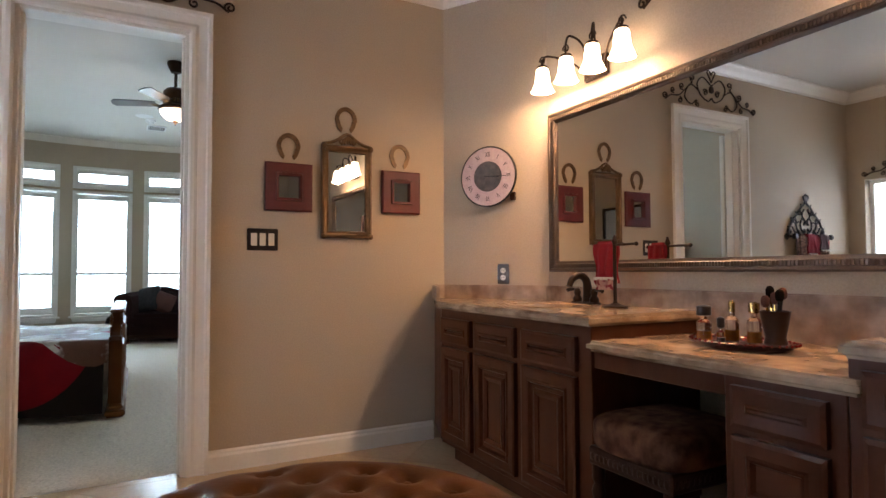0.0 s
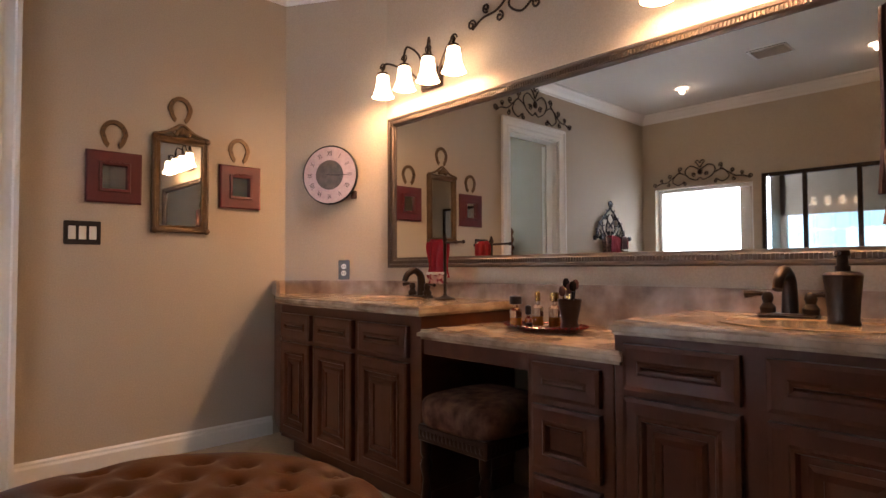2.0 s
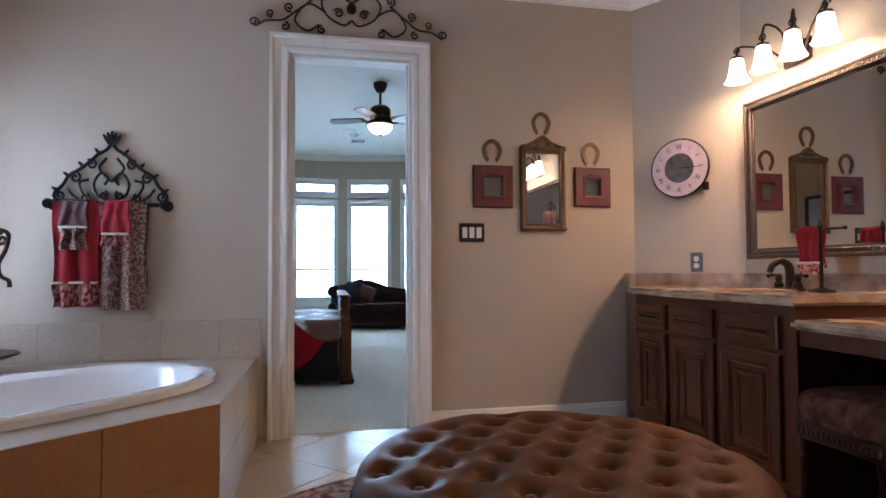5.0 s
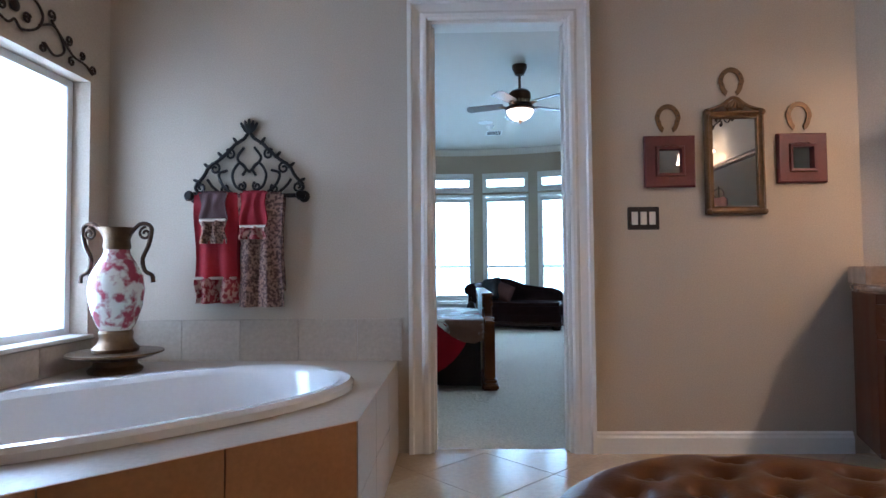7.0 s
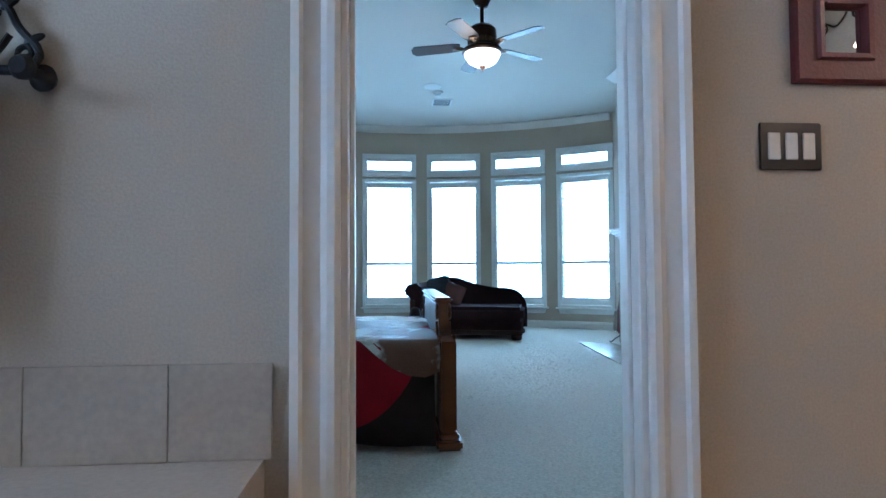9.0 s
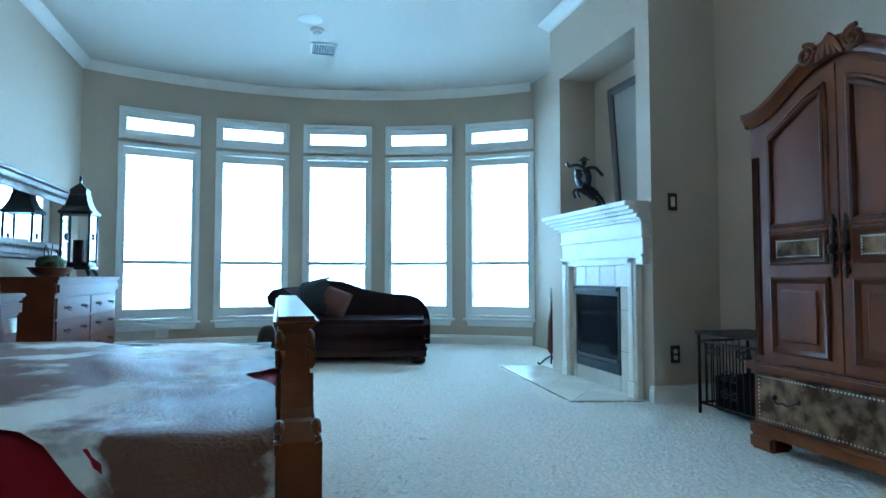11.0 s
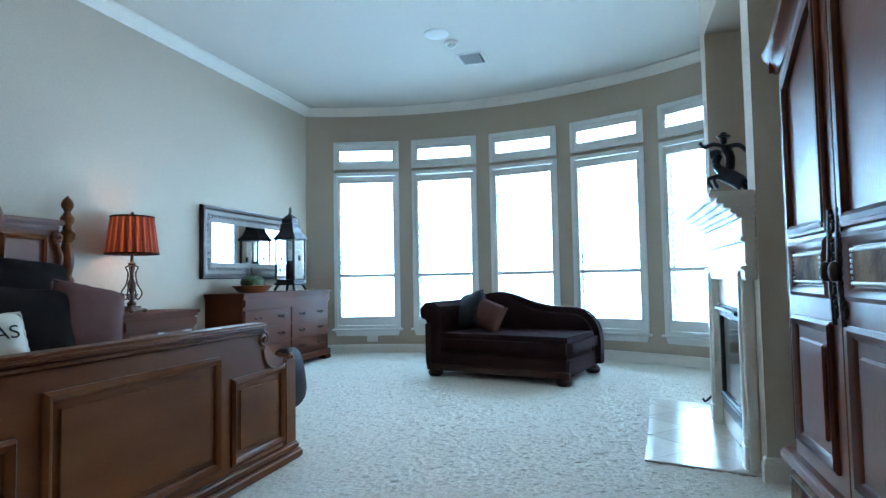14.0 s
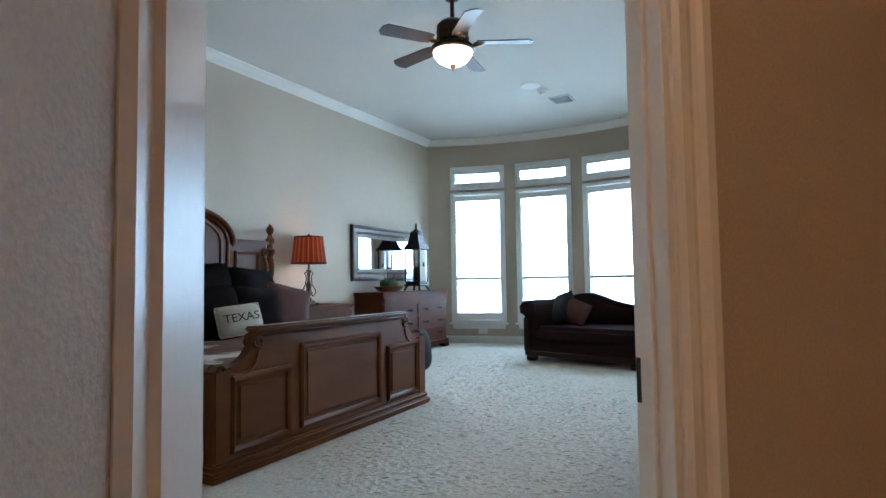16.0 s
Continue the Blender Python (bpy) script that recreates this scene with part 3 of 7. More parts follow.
def bow_window(k, a):
    """One tall window with a transom and plantation shutters; local x along the wall, y outward."""
    mid = a + W_W / 2
    p = arc(mid, CR * math.cos(radians(W_W / 2)) + 0.003)
    top = empty("window_%d" % (k + 1), pose(p.x, p.y, 0, 0, 0, -mid), "tall white window with transom and plantation shutters", "window", "bow windows", "structure")
    w = WWID / 2
    c = 0.05
    for nm, z0, z1 in (("transom_casing", 2.43, 2.80), ("casing", 0.32, 2.39)):
        part(nm, boxes(((-w, -0.022, z0), (-w + c, 0.06, z1)), ((w - c, -0.022, z0), (w, 0.06, z1)), ((-w + c, -0.022, z1 - c), (w - c, 0.06, z1)), ((-w + c, -0.022, z0), (w - c, 0.06, z0 + (c if nm[0] == "t" else 0.04))), bevel=0.004), SHUT, top)
    part("window_sill", boxes(((-w - 0.03, -0.05, 0.292), (w + 0.03, 0.02, 0.32)), bevel=0.006), SHUT, top)
    part("apron", prism(bmesh.new(), [(-w + 0.01, 0.292), (-w + 0.03, 0.225), (w - 0.03, 0.225), (w - 0.01, 0.292)], 0, 0.018, pose(0, 0, 0, 90)), SHUT, top)
    f = w - c
    for nm, z0, z1, st, tr, br in (("transom_shutter", 2.482, 2.748, 0.034, 0.07, 0.06), ("shutter", 0.365, 2.335, 0.036, 0.09, 0.11)):
        sh = part(nm, boxes(((-f, -0.012, z0), (-f + st, 0.018, z1)), ((f - st, -0.012, z0), (f, 0.018, z1)), ((-f + st, -0.012, z1 - tr), (f - st, 0.018, z1)), ((-f + st, -0.012, z0), (f - st, 0.018, z0 + br)), bevel=0.003), SHUT, top)
        if nm == "shutter":
            part("mid_rail", boxes(((-f + st, -0.012, 0.99), (f - st, 0.018, 1.035)), bevel=0.003), SHUT, sh)
        z = z0 + br + 0.035
        while z < z1 - tr - 0.02:
            if nm[0] == "t" or not 0.955 < z < 1.07:
                ob = new("slat", SLAT)
                ob.parent = sh
                ob.matrix_local = pose(0, 0.003, z, 3 + 2.5 * math.sin(7 * z + k))
            z += 0.068
    part("pane", boxes(((-f, 0.115, 0.36), (f, 0.119, 2.36))), GLASS, top).visible_shadow = False
    part("transom_pane", boxes(((-f, 0.115, 2.45), (f, 0.119, 2.76))), GLASS, top).visible_shadow = False
    part("sash", boxes(((-f, 0.10, 0.995), (f, 0.135, 1.03)), ((-f, 0.10, 0.36), (-f + 0.03, 0.135, 2.36)), ((f - 0.03, 0.10, 0.36), (f, 0.135, 2.36))), SHUT, top)


for k, a in enumerate(W_A):
    bow_window(k, a)

# bath window and shower
y0, y1, z0, z1 = WIN
win = empty("window_6", Matrix.Translation((XL, 0, 0)), "bright frosted bath window in white drywall return", "window", "", "structure")
part("window_frame", boxes(((-0.13, y0, z0), (-0.09, y0 + 0.04, z1)), ((-0.13, y1 - 0.04, z0), (-0.09, y1, z1)), ((-0.13, y0 + 0.04, z1 - 0.04), (-0.09, y1 - 0.04, z1)), ((-0.13, y0 + 0.04, z0), (-0.09, y1 - 0.04, z0 + 0.04)), bevel=0.003), SHUT, win)
part("window_sill", boxes(((-0.09, y0 - 0.01, z0 - 0.015), (0.03, y1 + 0.01, z0 + 0.006)), bevel=0.004), WHITE, win)
part("pane", boxes(((-0.112, y0 + 0.04, z0 + 0.04), (-0.108, y1 - 0.04, z1 - 0.04))), GLASS, win).visible_shadow = False

# ---- bathroom ----
def raised_panel(bm, w, h, m, t=0.02, arch=0.0):
    """Cabinet door: frame with a stepped moulding and a raised field; face at -y."""
    frame_moulding(bm, w, h, [(0, 0), (0, t), (0.012, t + 0.004), (0.045, t + 0.002), (0.052, t + 0.008), (0.06, t + 0.006), (0.068, t - 0.012), (0.068, 0)], m)
    c = [m @ Vector(p) for p in ((0, -(t - 0.012) / 2, 0),)][0]
    box(bm, (-w / 2 + 0.06, -(t - 0.010), -h / 2 + 0.06), (w / 2 - 0.06, 0, h / 2 - 0.06))
    vs = bm.verts[:][-8:]
    bmesh.ops.transform(bm, matrix=m, verts=vs)
    if w > 0.2 and h > 0.24:
        frame_moulding(bm, w - 0.17, h - 0.17, [(0, t - 0.012), (0, t - 0.006), (0.012, t + 0.002), (0.03, t - 0.004), (0.03, t - 0.012)], m)
    return bm


FX = 1.755                               # cabinet faces


def face_at(y, z):
    """Local xz plane of a cabinet front, looking towards the room (-x)."""
    return Matrix.Translation((FX, y, z)) @ pose(0, 0, 0, 0, 0, -90)


def cabinet(name, y0, y1, z1, fronts, label, toe=0.1):
    top = empty(name, Matrix.Translation((FX, (y0 + y1) / 2, 0)), label, "cabinet", "vanity units")
    inv = Matrix.Translation((-FX, -(y0 + y1) / 2, 0))
    bm = boxes(((FX, y0, toe), (MX, y1, z1)), ((FX + 0.07, y0 + 0.01, 0), (MX, y1 - 0.01, toe)), bevel=0.003)
    bm.transform(inv)
    part("body", bm, CABWOOD, top)
    for nm, a, b, c, d in fronts:
        bm = raised_panel(bmesh.new(), abs(b - a) - 0.012, d - c, face_at((a + b) / 2, (c + d) / 2))
        bm.transform(inv)
        part(nm, bm, CABWOOD, top)
    return top


f = []
for a, b in ((2.735, 2.415), (2.385, 2.03), (1.99, 1.627)):
    f += [("drawer_front", a, b, 0.652, 0.785), ("door", a, b, 0.13, 0.63)]
left = cabinet("vanity_cabinet", 1.56, 2.745, 0.83, f, "dark stained wood vanity cabinet with raised panels")
bm = prism(bmesh.new(), [(FX, 2.747), (1.90, 3.12), (1.97, 3.12), (2.20, 2.747)], 0.1, 0.83, Matrix.Translation((-FX, -2.1525, 0)))
part("end_panel", bm, CABWOOD, left)
cabinet("drawer_unit", 0.682, 1.01, 0.742, [("drawer_front", 0.985, 0.715, 0.60, 0.716), ("drawer_front", 0.985, 0.715, 0.37, 0.577), ("drawer_front", 0.985, 0.715, 0.13, 0.345)], "dark stained wood drawer unit under lower counter")
f = []
for a, b in ((0.648, 0.312), (0.262, -0.08), (-0.13, -0.47)):
    f += [("drawer_front", a, b, 0.674, 0.805), ("door", a, b, 0.13, 0.652)]
cabinet("vanity_cabinet", -0.55, 0.68, 0.83, f, "dark stained wood vanity cabinet under second basin")
tagged(part("apron_rail", boxes(((FX + 0.012, 1.01, 0.675), (FX + 0.03, 1.56, 0.742)), bevel=0.003), CABWOOD), "dark wood apron over the knee space", "rail")

CT, LT = 0.871, 0.781


def counter(name, pts, z, hole, label):
    """Marble top with an eased edge, and an oval basin let into it."""
    top = empty(name, Matrix.Identity(4), label, "countertop")
    bm = prism(bmesh.new(), pts, z - 0.04, z)
    bmesh.ops.bevel(bm, geom=[e for e in bm.edges if abs(e.verts[0].co.z - e.verts[1].co.z) < 0.001], offset=0.012, segments=3, affect="EDGES")
    slab = part("slab", bm, MARBLE, top, "", True)
    if hole:
        cx, cy, rx, ry = hole
        bm = bmesh.new()
        rings = []
        for k, dz in ((1.04, 0.0025), (1.0, 0.004), (0.97, 0.001), (0.9, 0.0022), (0.55, 0.0026), (0.15, 0.003)):
            rings.append([bm.verts.new((cx + rx * k * math.cos(2 * math.pi * j / 40), cy + ry * k * math.sin(2 * math.pi * j / 40), z + (dz if k > 0.95 else dz))) for j in range(40)])
        for a, b in zip(rings, rings[1:]):
            for j in range(40):
                bm.faces.new((a[j], a[(j + 1) % 40], b[(j + 1) % 40], b[j]))
        bm.faces.new(rings[-1])
        part("basin", bm, BASIN, slab, "moulded oval marble basin", True)
    return top


BASIN = surface("basin_marble", (0.50, 0.34, 0.21), 0.1, 0, (0.36, 0.23, 0.13), 5, 0.5, 0, 20)
counter("countertop", [(FX - 0.035, 2.757), (FX - 0.035, 1.535), (MX, 1.535), (MX, 2.555), (1.995, 3.13), (1.90, 3.13)], CT, (2.03, 2.12, 0.16, 0.2), "brown marble vanity top with oval basin")
counter("countertop", [(FX - 0.03, 1.555), (FX - 0.03, 0.64), (MX, 0.64), (MX, 1.555)], LT, None, "brown marble top of lower dressing table")
counter("countertop", [(FX - 0.035, 0.682), (FX - 0.035, -0.6), (MX, -0.6), (MX, 0.682)], CT, (1.98, 0.21, 0.16, 0.24), "brown marble vanity top with second basin")
sp = empty("backsplash", Matrix.Identity(4), "brown marble backsplash along the vanity wall", "backsplash")
ca = CLOCK_A + Vector((0.0, -0.012, 0))
for a, b, z in (((MX - 0.001, -0.6), (MX - 0.001, 0.677), CT), ((MX - 0.001, 0.677), (MX - 0.001, 1.54), LT), ((MX - 0.001, 1.54), (MX - 0.001, 2.56), CT), ((MX - 0.003, 2.565), (1.987, 3.142), CT), ((1.98, WY - 0.004), (1.905, WY - 0.004), CT), ((1.89, 3.13), (FX - 0.03, 2.762), CT)):
    a, b = Vector((*a, 0)), Vector((*b, 0))
    n = Vector((-(b - a).y, (b - a).x, 0)).normalized() * 0.02
    bm = prism(bmesh.new(), [tuple(q[:2]) for q in (a, b, b + n, a + n)], z + 0.0005, CT + 0.083)
    bmesh.ops.bevel(bm, geom=[e for e in bm.edges if e.verts[0].co.z > CT + 0.08 and e.verts[1].co.z > CT + 0.08], offset=0.005, segments=2, affect="EDGES")
    part("slab", bm, SPLASH, sp, "", True)

# framed mirror over the vanity
my0, my1, mz0, mz1 = -0.35, 2.518, 1.033, 1.932
mir = empty("vanity_mirror", Matrix.Translation((MX, (my0 + my1) / 2, (mz0 + mz1) / 2)) @ pose(0, 0, 0, 0, 0, -90), "wide wall mirror in beaded bronze-brown frame", "mirror")
part("frame", frame_moulding(bmesh.new(), my1 - my0, mz1 - mz0, [(0, 0.001), (0, 0.028), (0.008, 0.036), (0.018, 0.034), (0.022, 0.026), (0.04, 0.024), (0.046, 0.016), (0.058, 0.014), (0.06, 0.001)]), PEWTER, mir, "beaded bronze-brown frame")
bm = bmesh.new()
w, h = my1 - my0, mz1 - mz0
for s in (-1, 1):
    k = int((w - 0.06) / 0.014)
    for i in range(k):
        x = -w / 2 + 0.03 + 0.014 * i
        box(bm, (x, -0.032, s * (h / 2 - 0.022)), (x + 0.008, -0.022, s * (h / 2 - 0.041)))
    for i in range(int((h - 0.06) / 0.014)):
        z = -h / 2 + 0.03 + 0.014 * i
        box(bm, (s * (w / 2 - 0.022), -0.032, z), (s * (w / 2 - 0.041), -0.022, z + 0.008))
tagged(part("beading", bm, PEWTER, mir), "", "", "", "stuff")
part("glass", boxes(((-w / 2 + 0.055, -0.010, -h / 2 + 0.055), (w / 2 - 0.055, -0.004, h / 2 - 0.055))), MIRROR, mir, "clear silvered glass")


def scroll_iron(bm, w, h, r, spread=1.0):
    """A symmetric wrought-iron crest of C and S scrolls in the xz plane, standing on z=0."""
    for s in (-1, 1):
        def line(pts):
            tube(bm, [(s * x * w / 2, 0, z * h) for x, _, z in curve([(a, 0, b) for a, b in pts], 7)], r, 6)

        def curl(cx, cz, r0, a0, turns):
            tube(bm, [(s * (cx * w / 2 + x), 0, cz * h + z) for x, _, z in spiral(0, 0, r0, r0 * 0.22, a0, turns, 18)], r, 6)
        line([(0.0, 0.62), (0.18, 0.8), (0.30, 0.62), (0.24, 0.35), (0.08, 0.2), (0.0, 0.3)])
        line([(0.26, 0.42), (0.42, 0.55), (0.55, 0.40), (0.68, 0.22), (0.84, 0.18), (0.95, 0.06)])
        line([(0.32, 0.18), (0.44, 0.05), (0.56, 0.2), (0.52, 0.42), (0.40, 0.62)])
        curl(0.40, 0.72, 0.10 * h, -1.6, 1.3)
        curl(0.62, 0.46, 0.09 * h, -2.0, 1.3)
        curl(0.80, 0.32, 0.075 * h, -2.0, 1.3)
        curl(0.96, 0.14, 0.09 * h, 3.6, -1.3)
        curl(0.66, 0.10, 0.08 * h, 1.6, 1.2)
        curl(0.30, 0.08, 0.08 * h, 1.6, -1.2)
        curl(0.13, 0.42, 0.09 * h, 0.5, 1.4)
        line([(0.0, 0.7), (0.05, 0.86), (0.09, 0.97), (0.04, 1.0), (0.0, 0.9)])
    blob(bm, (0.10 * w * 0.5, 0.02, 0.20 * h), (0, 0, 0.52 * h), 0.8, 10, 6)
    return bm


def crest(m, w, h, label):
    ob = part("wall_crest", scroll_iron(bmesh.new(), w, h, 0.006), IRON, None, label, True)
    ob.matrix_world = m
    return tagged(ob, label, "wall decor", "iron crests")


crest(pose(0.107, WY - 0.014, 2.41), 1.19, 0.33, "scrolled wrought-iron crest above the doorway")
crest(pose(MX - 0.014, 1.21, 2.25, 0, 0, -90), 1.28, 0.33, "scrolled wrought-iron crest above the mirror")
crest(pose(XL + 0.014, 2.46, 1.95, 0, 0, 90), 1.10, 0.27, "scrolled wrought-iron crest above bath window")


def vanity_light(yc, label):
    top = empty("vanity_light", Matrix.Translation((MX, yc, 2.05)), label, "wall lamp", "vanity lights")
    bm = boxes(((-0.022, -0.09, -0.02), (0, 0.09, 0.10)), bevel=0.012, seg=3)
    part("back_plate", bm, IRON, top, "", True)
    for i in range(4):
        y = 0.295 - 0.197 * i
        bm = bmesh.new()
        sgn = 1 if y > 0 else -1
        tube(bm, curve([(-0.02, 0.05 * sgn, 0.0), (-0.06, y * 0.45, 0.10 + 0.06 * (abs(y) < 0.2)), (-0.11, y * 0.9, 0.17 + 0.05 * (abs(y) < 0.2)), (-0.13, y, 0.15 + 0.03 * (abs(y) < 0.2)), (-0.13, y, 0.115)], 8), 0.006, 8)
        tube(bm, [(-0.13, y + q[0] * sgn - 0.0, 0.15 + q[2]) for q in spiral(0, 0, 0.026, 0.008, 0, 1.2, 16)], 0.0045, 6)
        arm = part("arm", bm, IRON, top, "", True)
        bm = lathe(bmesh.new(), [(0.010, 0.125), (0.030, 0.118), (0.032, 0.108), (0.016, 0.104)], (-0.13, y, 0), 16)
        part("collar", bm, IRON, arm, "", True)
        bm = lathe(bmesh.new(), [(0.026, 0.106), (0.034, 0.10), (0.038, 0.07), (0.042, 0.03), (0.052, 0.0), (0.066, -0.022), (0.064, -0.022), (0.05, 0.0), (0.04, 0.03), (0.036, 0.07), (0.032, 0.098), (0.02, 0.1)], (-0.13, y, 0), 24)
        part("shade", bm, LIT_BATH, arm, "glowing frosted glass bell shade", True)
        bm = bmesh.new()
        tube(bm, [(-0.13 + 0.0665 * math.cos(2 * math.pi * j / 28), y + 0.0665 * math.sin(2 * math.pi * j / 28), -0.022) for j in range(29)], 0.0028, 5)
        part("rim", bm, IRON, arm)
        point_lamp("vanity_bulb", (MX - 0.13, yc + y, 2.045), BULB, (1.0, 0.70, 0.40), 0.035)


BULB = 8.0
vanity_light(2.138, "four-arm bronze wall lamp with frosted glass shades")
vanity_light(0.46, "second bronze wall lamp with frosted glass shades")

# clock on the angled wall
cm = Matrix.Translation((2.161, 2.868, 1.610)) @ Matrix(((0.529, 0.849, 0, 0), (-0.849, 0.529, 0, 0), (0, 0, 1, 0), (0, 0, 0, 1)))
clock = empty("wall_clock", cm, "round wall clock, pink roman dial, dark centre", "clock")
R = 0.185
flat = pose(0, 0, 0, 90)
part("body", lathe(bmesh.new(), [(R * 0.6, 0.0), (R * 0.6, 0.03), (R, 0.034), (R, 0.044), (R - 0.006, 0.05), (R - 0.008, 0.045), (0.02, 0.045)], (0, 0, 0), 48, flat), BLACKMETAL, clock, "black rim and back", True)
part("dial", lathe(bmesh.new(), [(R - 0.009, 0.0455), (R - 0.009, 0.0468), (0.09, 0.0468), (0.09, 0.0455)], (0, 0, 0), 48, flat), surface("pink_dial", (0.62, 0.50, 0.52), 0.5, 0, (0.5, 0.36, 0.40), 20, 0.6), clock, "faded pink chapter ring")
part("centre", lathe(bmesh.new(), [(0.092, 0.0456), (0.092, 0.049), (0.09, 0.0492), (0.001, 0.0492)], (0, 0, 0), 40, flat), surface("clock_centre", (0.03, 0.022, 0.02), 0.5, 0, (0.09, 0.07, 0.06), 30, 0.4), clock, "dark patterned centre")
for i, txt in enumerate(("XII", "I", "II", "III", "IIII", "V", "VI", "VII", "VIII", "IX", "X", "XI")):
    c = bpy.data.curves.new("numeral", "FONT")
    c.body, c.size, c.align_x, c.align_y, c.extrude = txt, 0.043, "CENTER", "CENTER", 0.0006
    c.materials.append(BLACKMETAL)
    ob = new("numeral", c)
    ob.parent = clock
    a = -2 * math.pi * i / 12
    ob.matrix_local = pose(-0.133 * math.sin(a), -0.0475, 0.133 * math.cos(a), 90, 0, 0) @ pose(0, 0, 0, 0, 0, math.degrees(a)) @ Matrix.Diagonal((0.62, 1, 1, 1))
for ln, an, w in ((0.075, -95, 0.006), (0.12, -92, 0.004)):
    bm = boxes(((-w / 2, -0.0535, -0.02), (w / 2, -0.0515, ln)))
    bm.transform(pose(0, 0, 0, 0, -an, 0))
    part("hand", bm, BLACKMETAL, clock)
part("key_arm", boxes(((0.13, -0.02, -0.15), (0.165, 0.0, -0.10)), bevel=0.004), BLACKWOOD, clock, "small wooden wall bracket")


def outlet(m, label, kind):
    """Dark cover plate with a duplex socket or rockers."""
    n = kind
    w = 0.075 if n <= 1 else 0.165
    top = empty("outlet" if n == 0 else "light_switch", m, label, "outlet" if n == 0 else "switch")
    part("plate", boxes(((-w / 2, -0.007, -0.06), (w / 2, 0, 0.06)), bevel=0.004, seg=2), BLACKPL, top, "", True)
    if n == 0:
        for z in (-0.021, 0.021):
            s = part("socket", lathe(bmesh.new(), [(0.017, 0.0), (0.017, 0.009), (0.015, 0.0095)], (0, 0, z), 16, flat), IVORY, top, "ivory socket face")
            part("slots", boxes(((-0.008, -0.0102, z - 0.004), (-0.005, -0.009, z + 0.006)), ((0.005, -0.0102, z - 0.004), (0.008, -0.009, z + 0.006))), BLACKMETAL, s)
    for i in range(n):
        x = (i - (n - 1) / 2) * 0.046
        part("rocker", boxes(((x - 0.0165, -0.011, -0.034), (x + 0.0165, -0.006, 0.034)), bevel=0.003), IVORY, top, "ivory rocker")
    return top


outlet(pose(0.859, WY, 1.215), "dark triple rocker switch plate on beige wall", 3)
outlet(Matrix.Translation((2.203, 2.801, 1.02)) @ cm.to_3x3().to_4x4(), "dark outlet plate with ivory sockets", 0)
outlet(pose(2.69, PY0, 1.36), "dark single rocker switch plate beside fireplace", 1)
outlet(pose(2.69, PY0, 0.318), "dark outlet plate low beside the fireplace", 0)

# pictures on the door wall
def square_frame(x, z, w, h, label):
    top = empty("wall_mirror", pose(x, WY, z), label, "mirror", "small red mirrors")
    part("frame", frame_moulding(bmesh.new(), w, h, [(0, 0.001), (0, 0.018), (0.008, 0.024), (0.055, 0.024), (0.06, 0.034), (0.072, 0.032), (w * 0.29, 0.014), (w * 0.29, 0.001)]), REDWOOD, top, "distressed dark red wood")
    part("glass", boxes(((-w * 0.22, -0.010, -h * 0.22), (w * 0.22, -0.006, h * 0.22))), MIRROR, top)
    bm = bmesh.new()
    for s in (-1, 1):
        tube(bm, [(s * q[0], -0.03, q[2]) for q in curve([(0, 0, h * 0.27), (w * 0.08, 0, h * 0.31), (w * 0.16, 0, h * 0.27), (w * 0.2, 0, h * 0.24)], 5)], 0.005, 6)
    part("carving", bm, REDWOOD, top, "", True)


square_frame(0.998, 1.510, 0.262, 0.270, "small mirror in distressed dark red frame")
square_frame(1.680, 1.520, 0.252, 0.258, "small mirror in dark red carved frame")
am = empty("wall_mirror", pose(1.334, WY, 1.502), "tall antique gold mirror with carved crest", "mirror")
w, h = 0.306, 0.543
part("frame", frame_moulding(bmesh.new(), w, h, [(0, 0.001), (0, 0.022), (0.006, 0.032), (0.014, 0.034), (0.02, 0.026), (0.03, 0.022), (0.038, 0.026), (0.044, 0.012), (0.044, 0.001)]), ANTIQUE, am, "", True)
part("glass", boxes(((-w / 2 + 0.04, -0.012, -h / 2 + 0.04), (w / 2 - 0.04, -0.007, h / 2 - 0.04))), MIRROR, am)
bm = bmesh.new()
for s in (-1, 1):
    tube(bm, [(s * q[0], -0.02, q[2]) for q in curve([(0.15, 0, h / 2), (0.1, 0, h / 2 + 0.012), (0.06, 0, h / 2 + 0.03), (0.02, 0, h / 2 + 0.06), (0, 0, h / 2 + 0.068)], 6)], 0.009, 7)
    tube(bm, [(s * (0.04 + q[0]), -0.024, h / 2 + 0.022 + q[2]) for q in spiral(0, 0, 0.018, 0.005, 0, 1.3)], 0.006, 6)
    for sz in (-1, 1):
        blob(bm, (0.034, 0.03, 0.034), (s * (w / 2 - 0.012), -0.028, sz * (h / 2 - 0.012)), 0.9, 10, 6)
for i in range(5):
    blob(bm, (0.016, 0.02, 0.05), (0.014 * (i - 2), -0.026, h / 2 + 0.034 - 0.006 * abs(i - 2)), 0.8, 8, 6, pose(0, 0, 0, 0, -14 * (i - 2), 0))
pieces("crest", bm, ANTIQUE, am, "carved shell crest", True)
part("backing", boxes(((-w / 2 + 0.01, -0.006, -h / 2 + 0.01), (w / 2 - 0.01, 0, h / 2 - 0.01))), ANTIQUE, am)


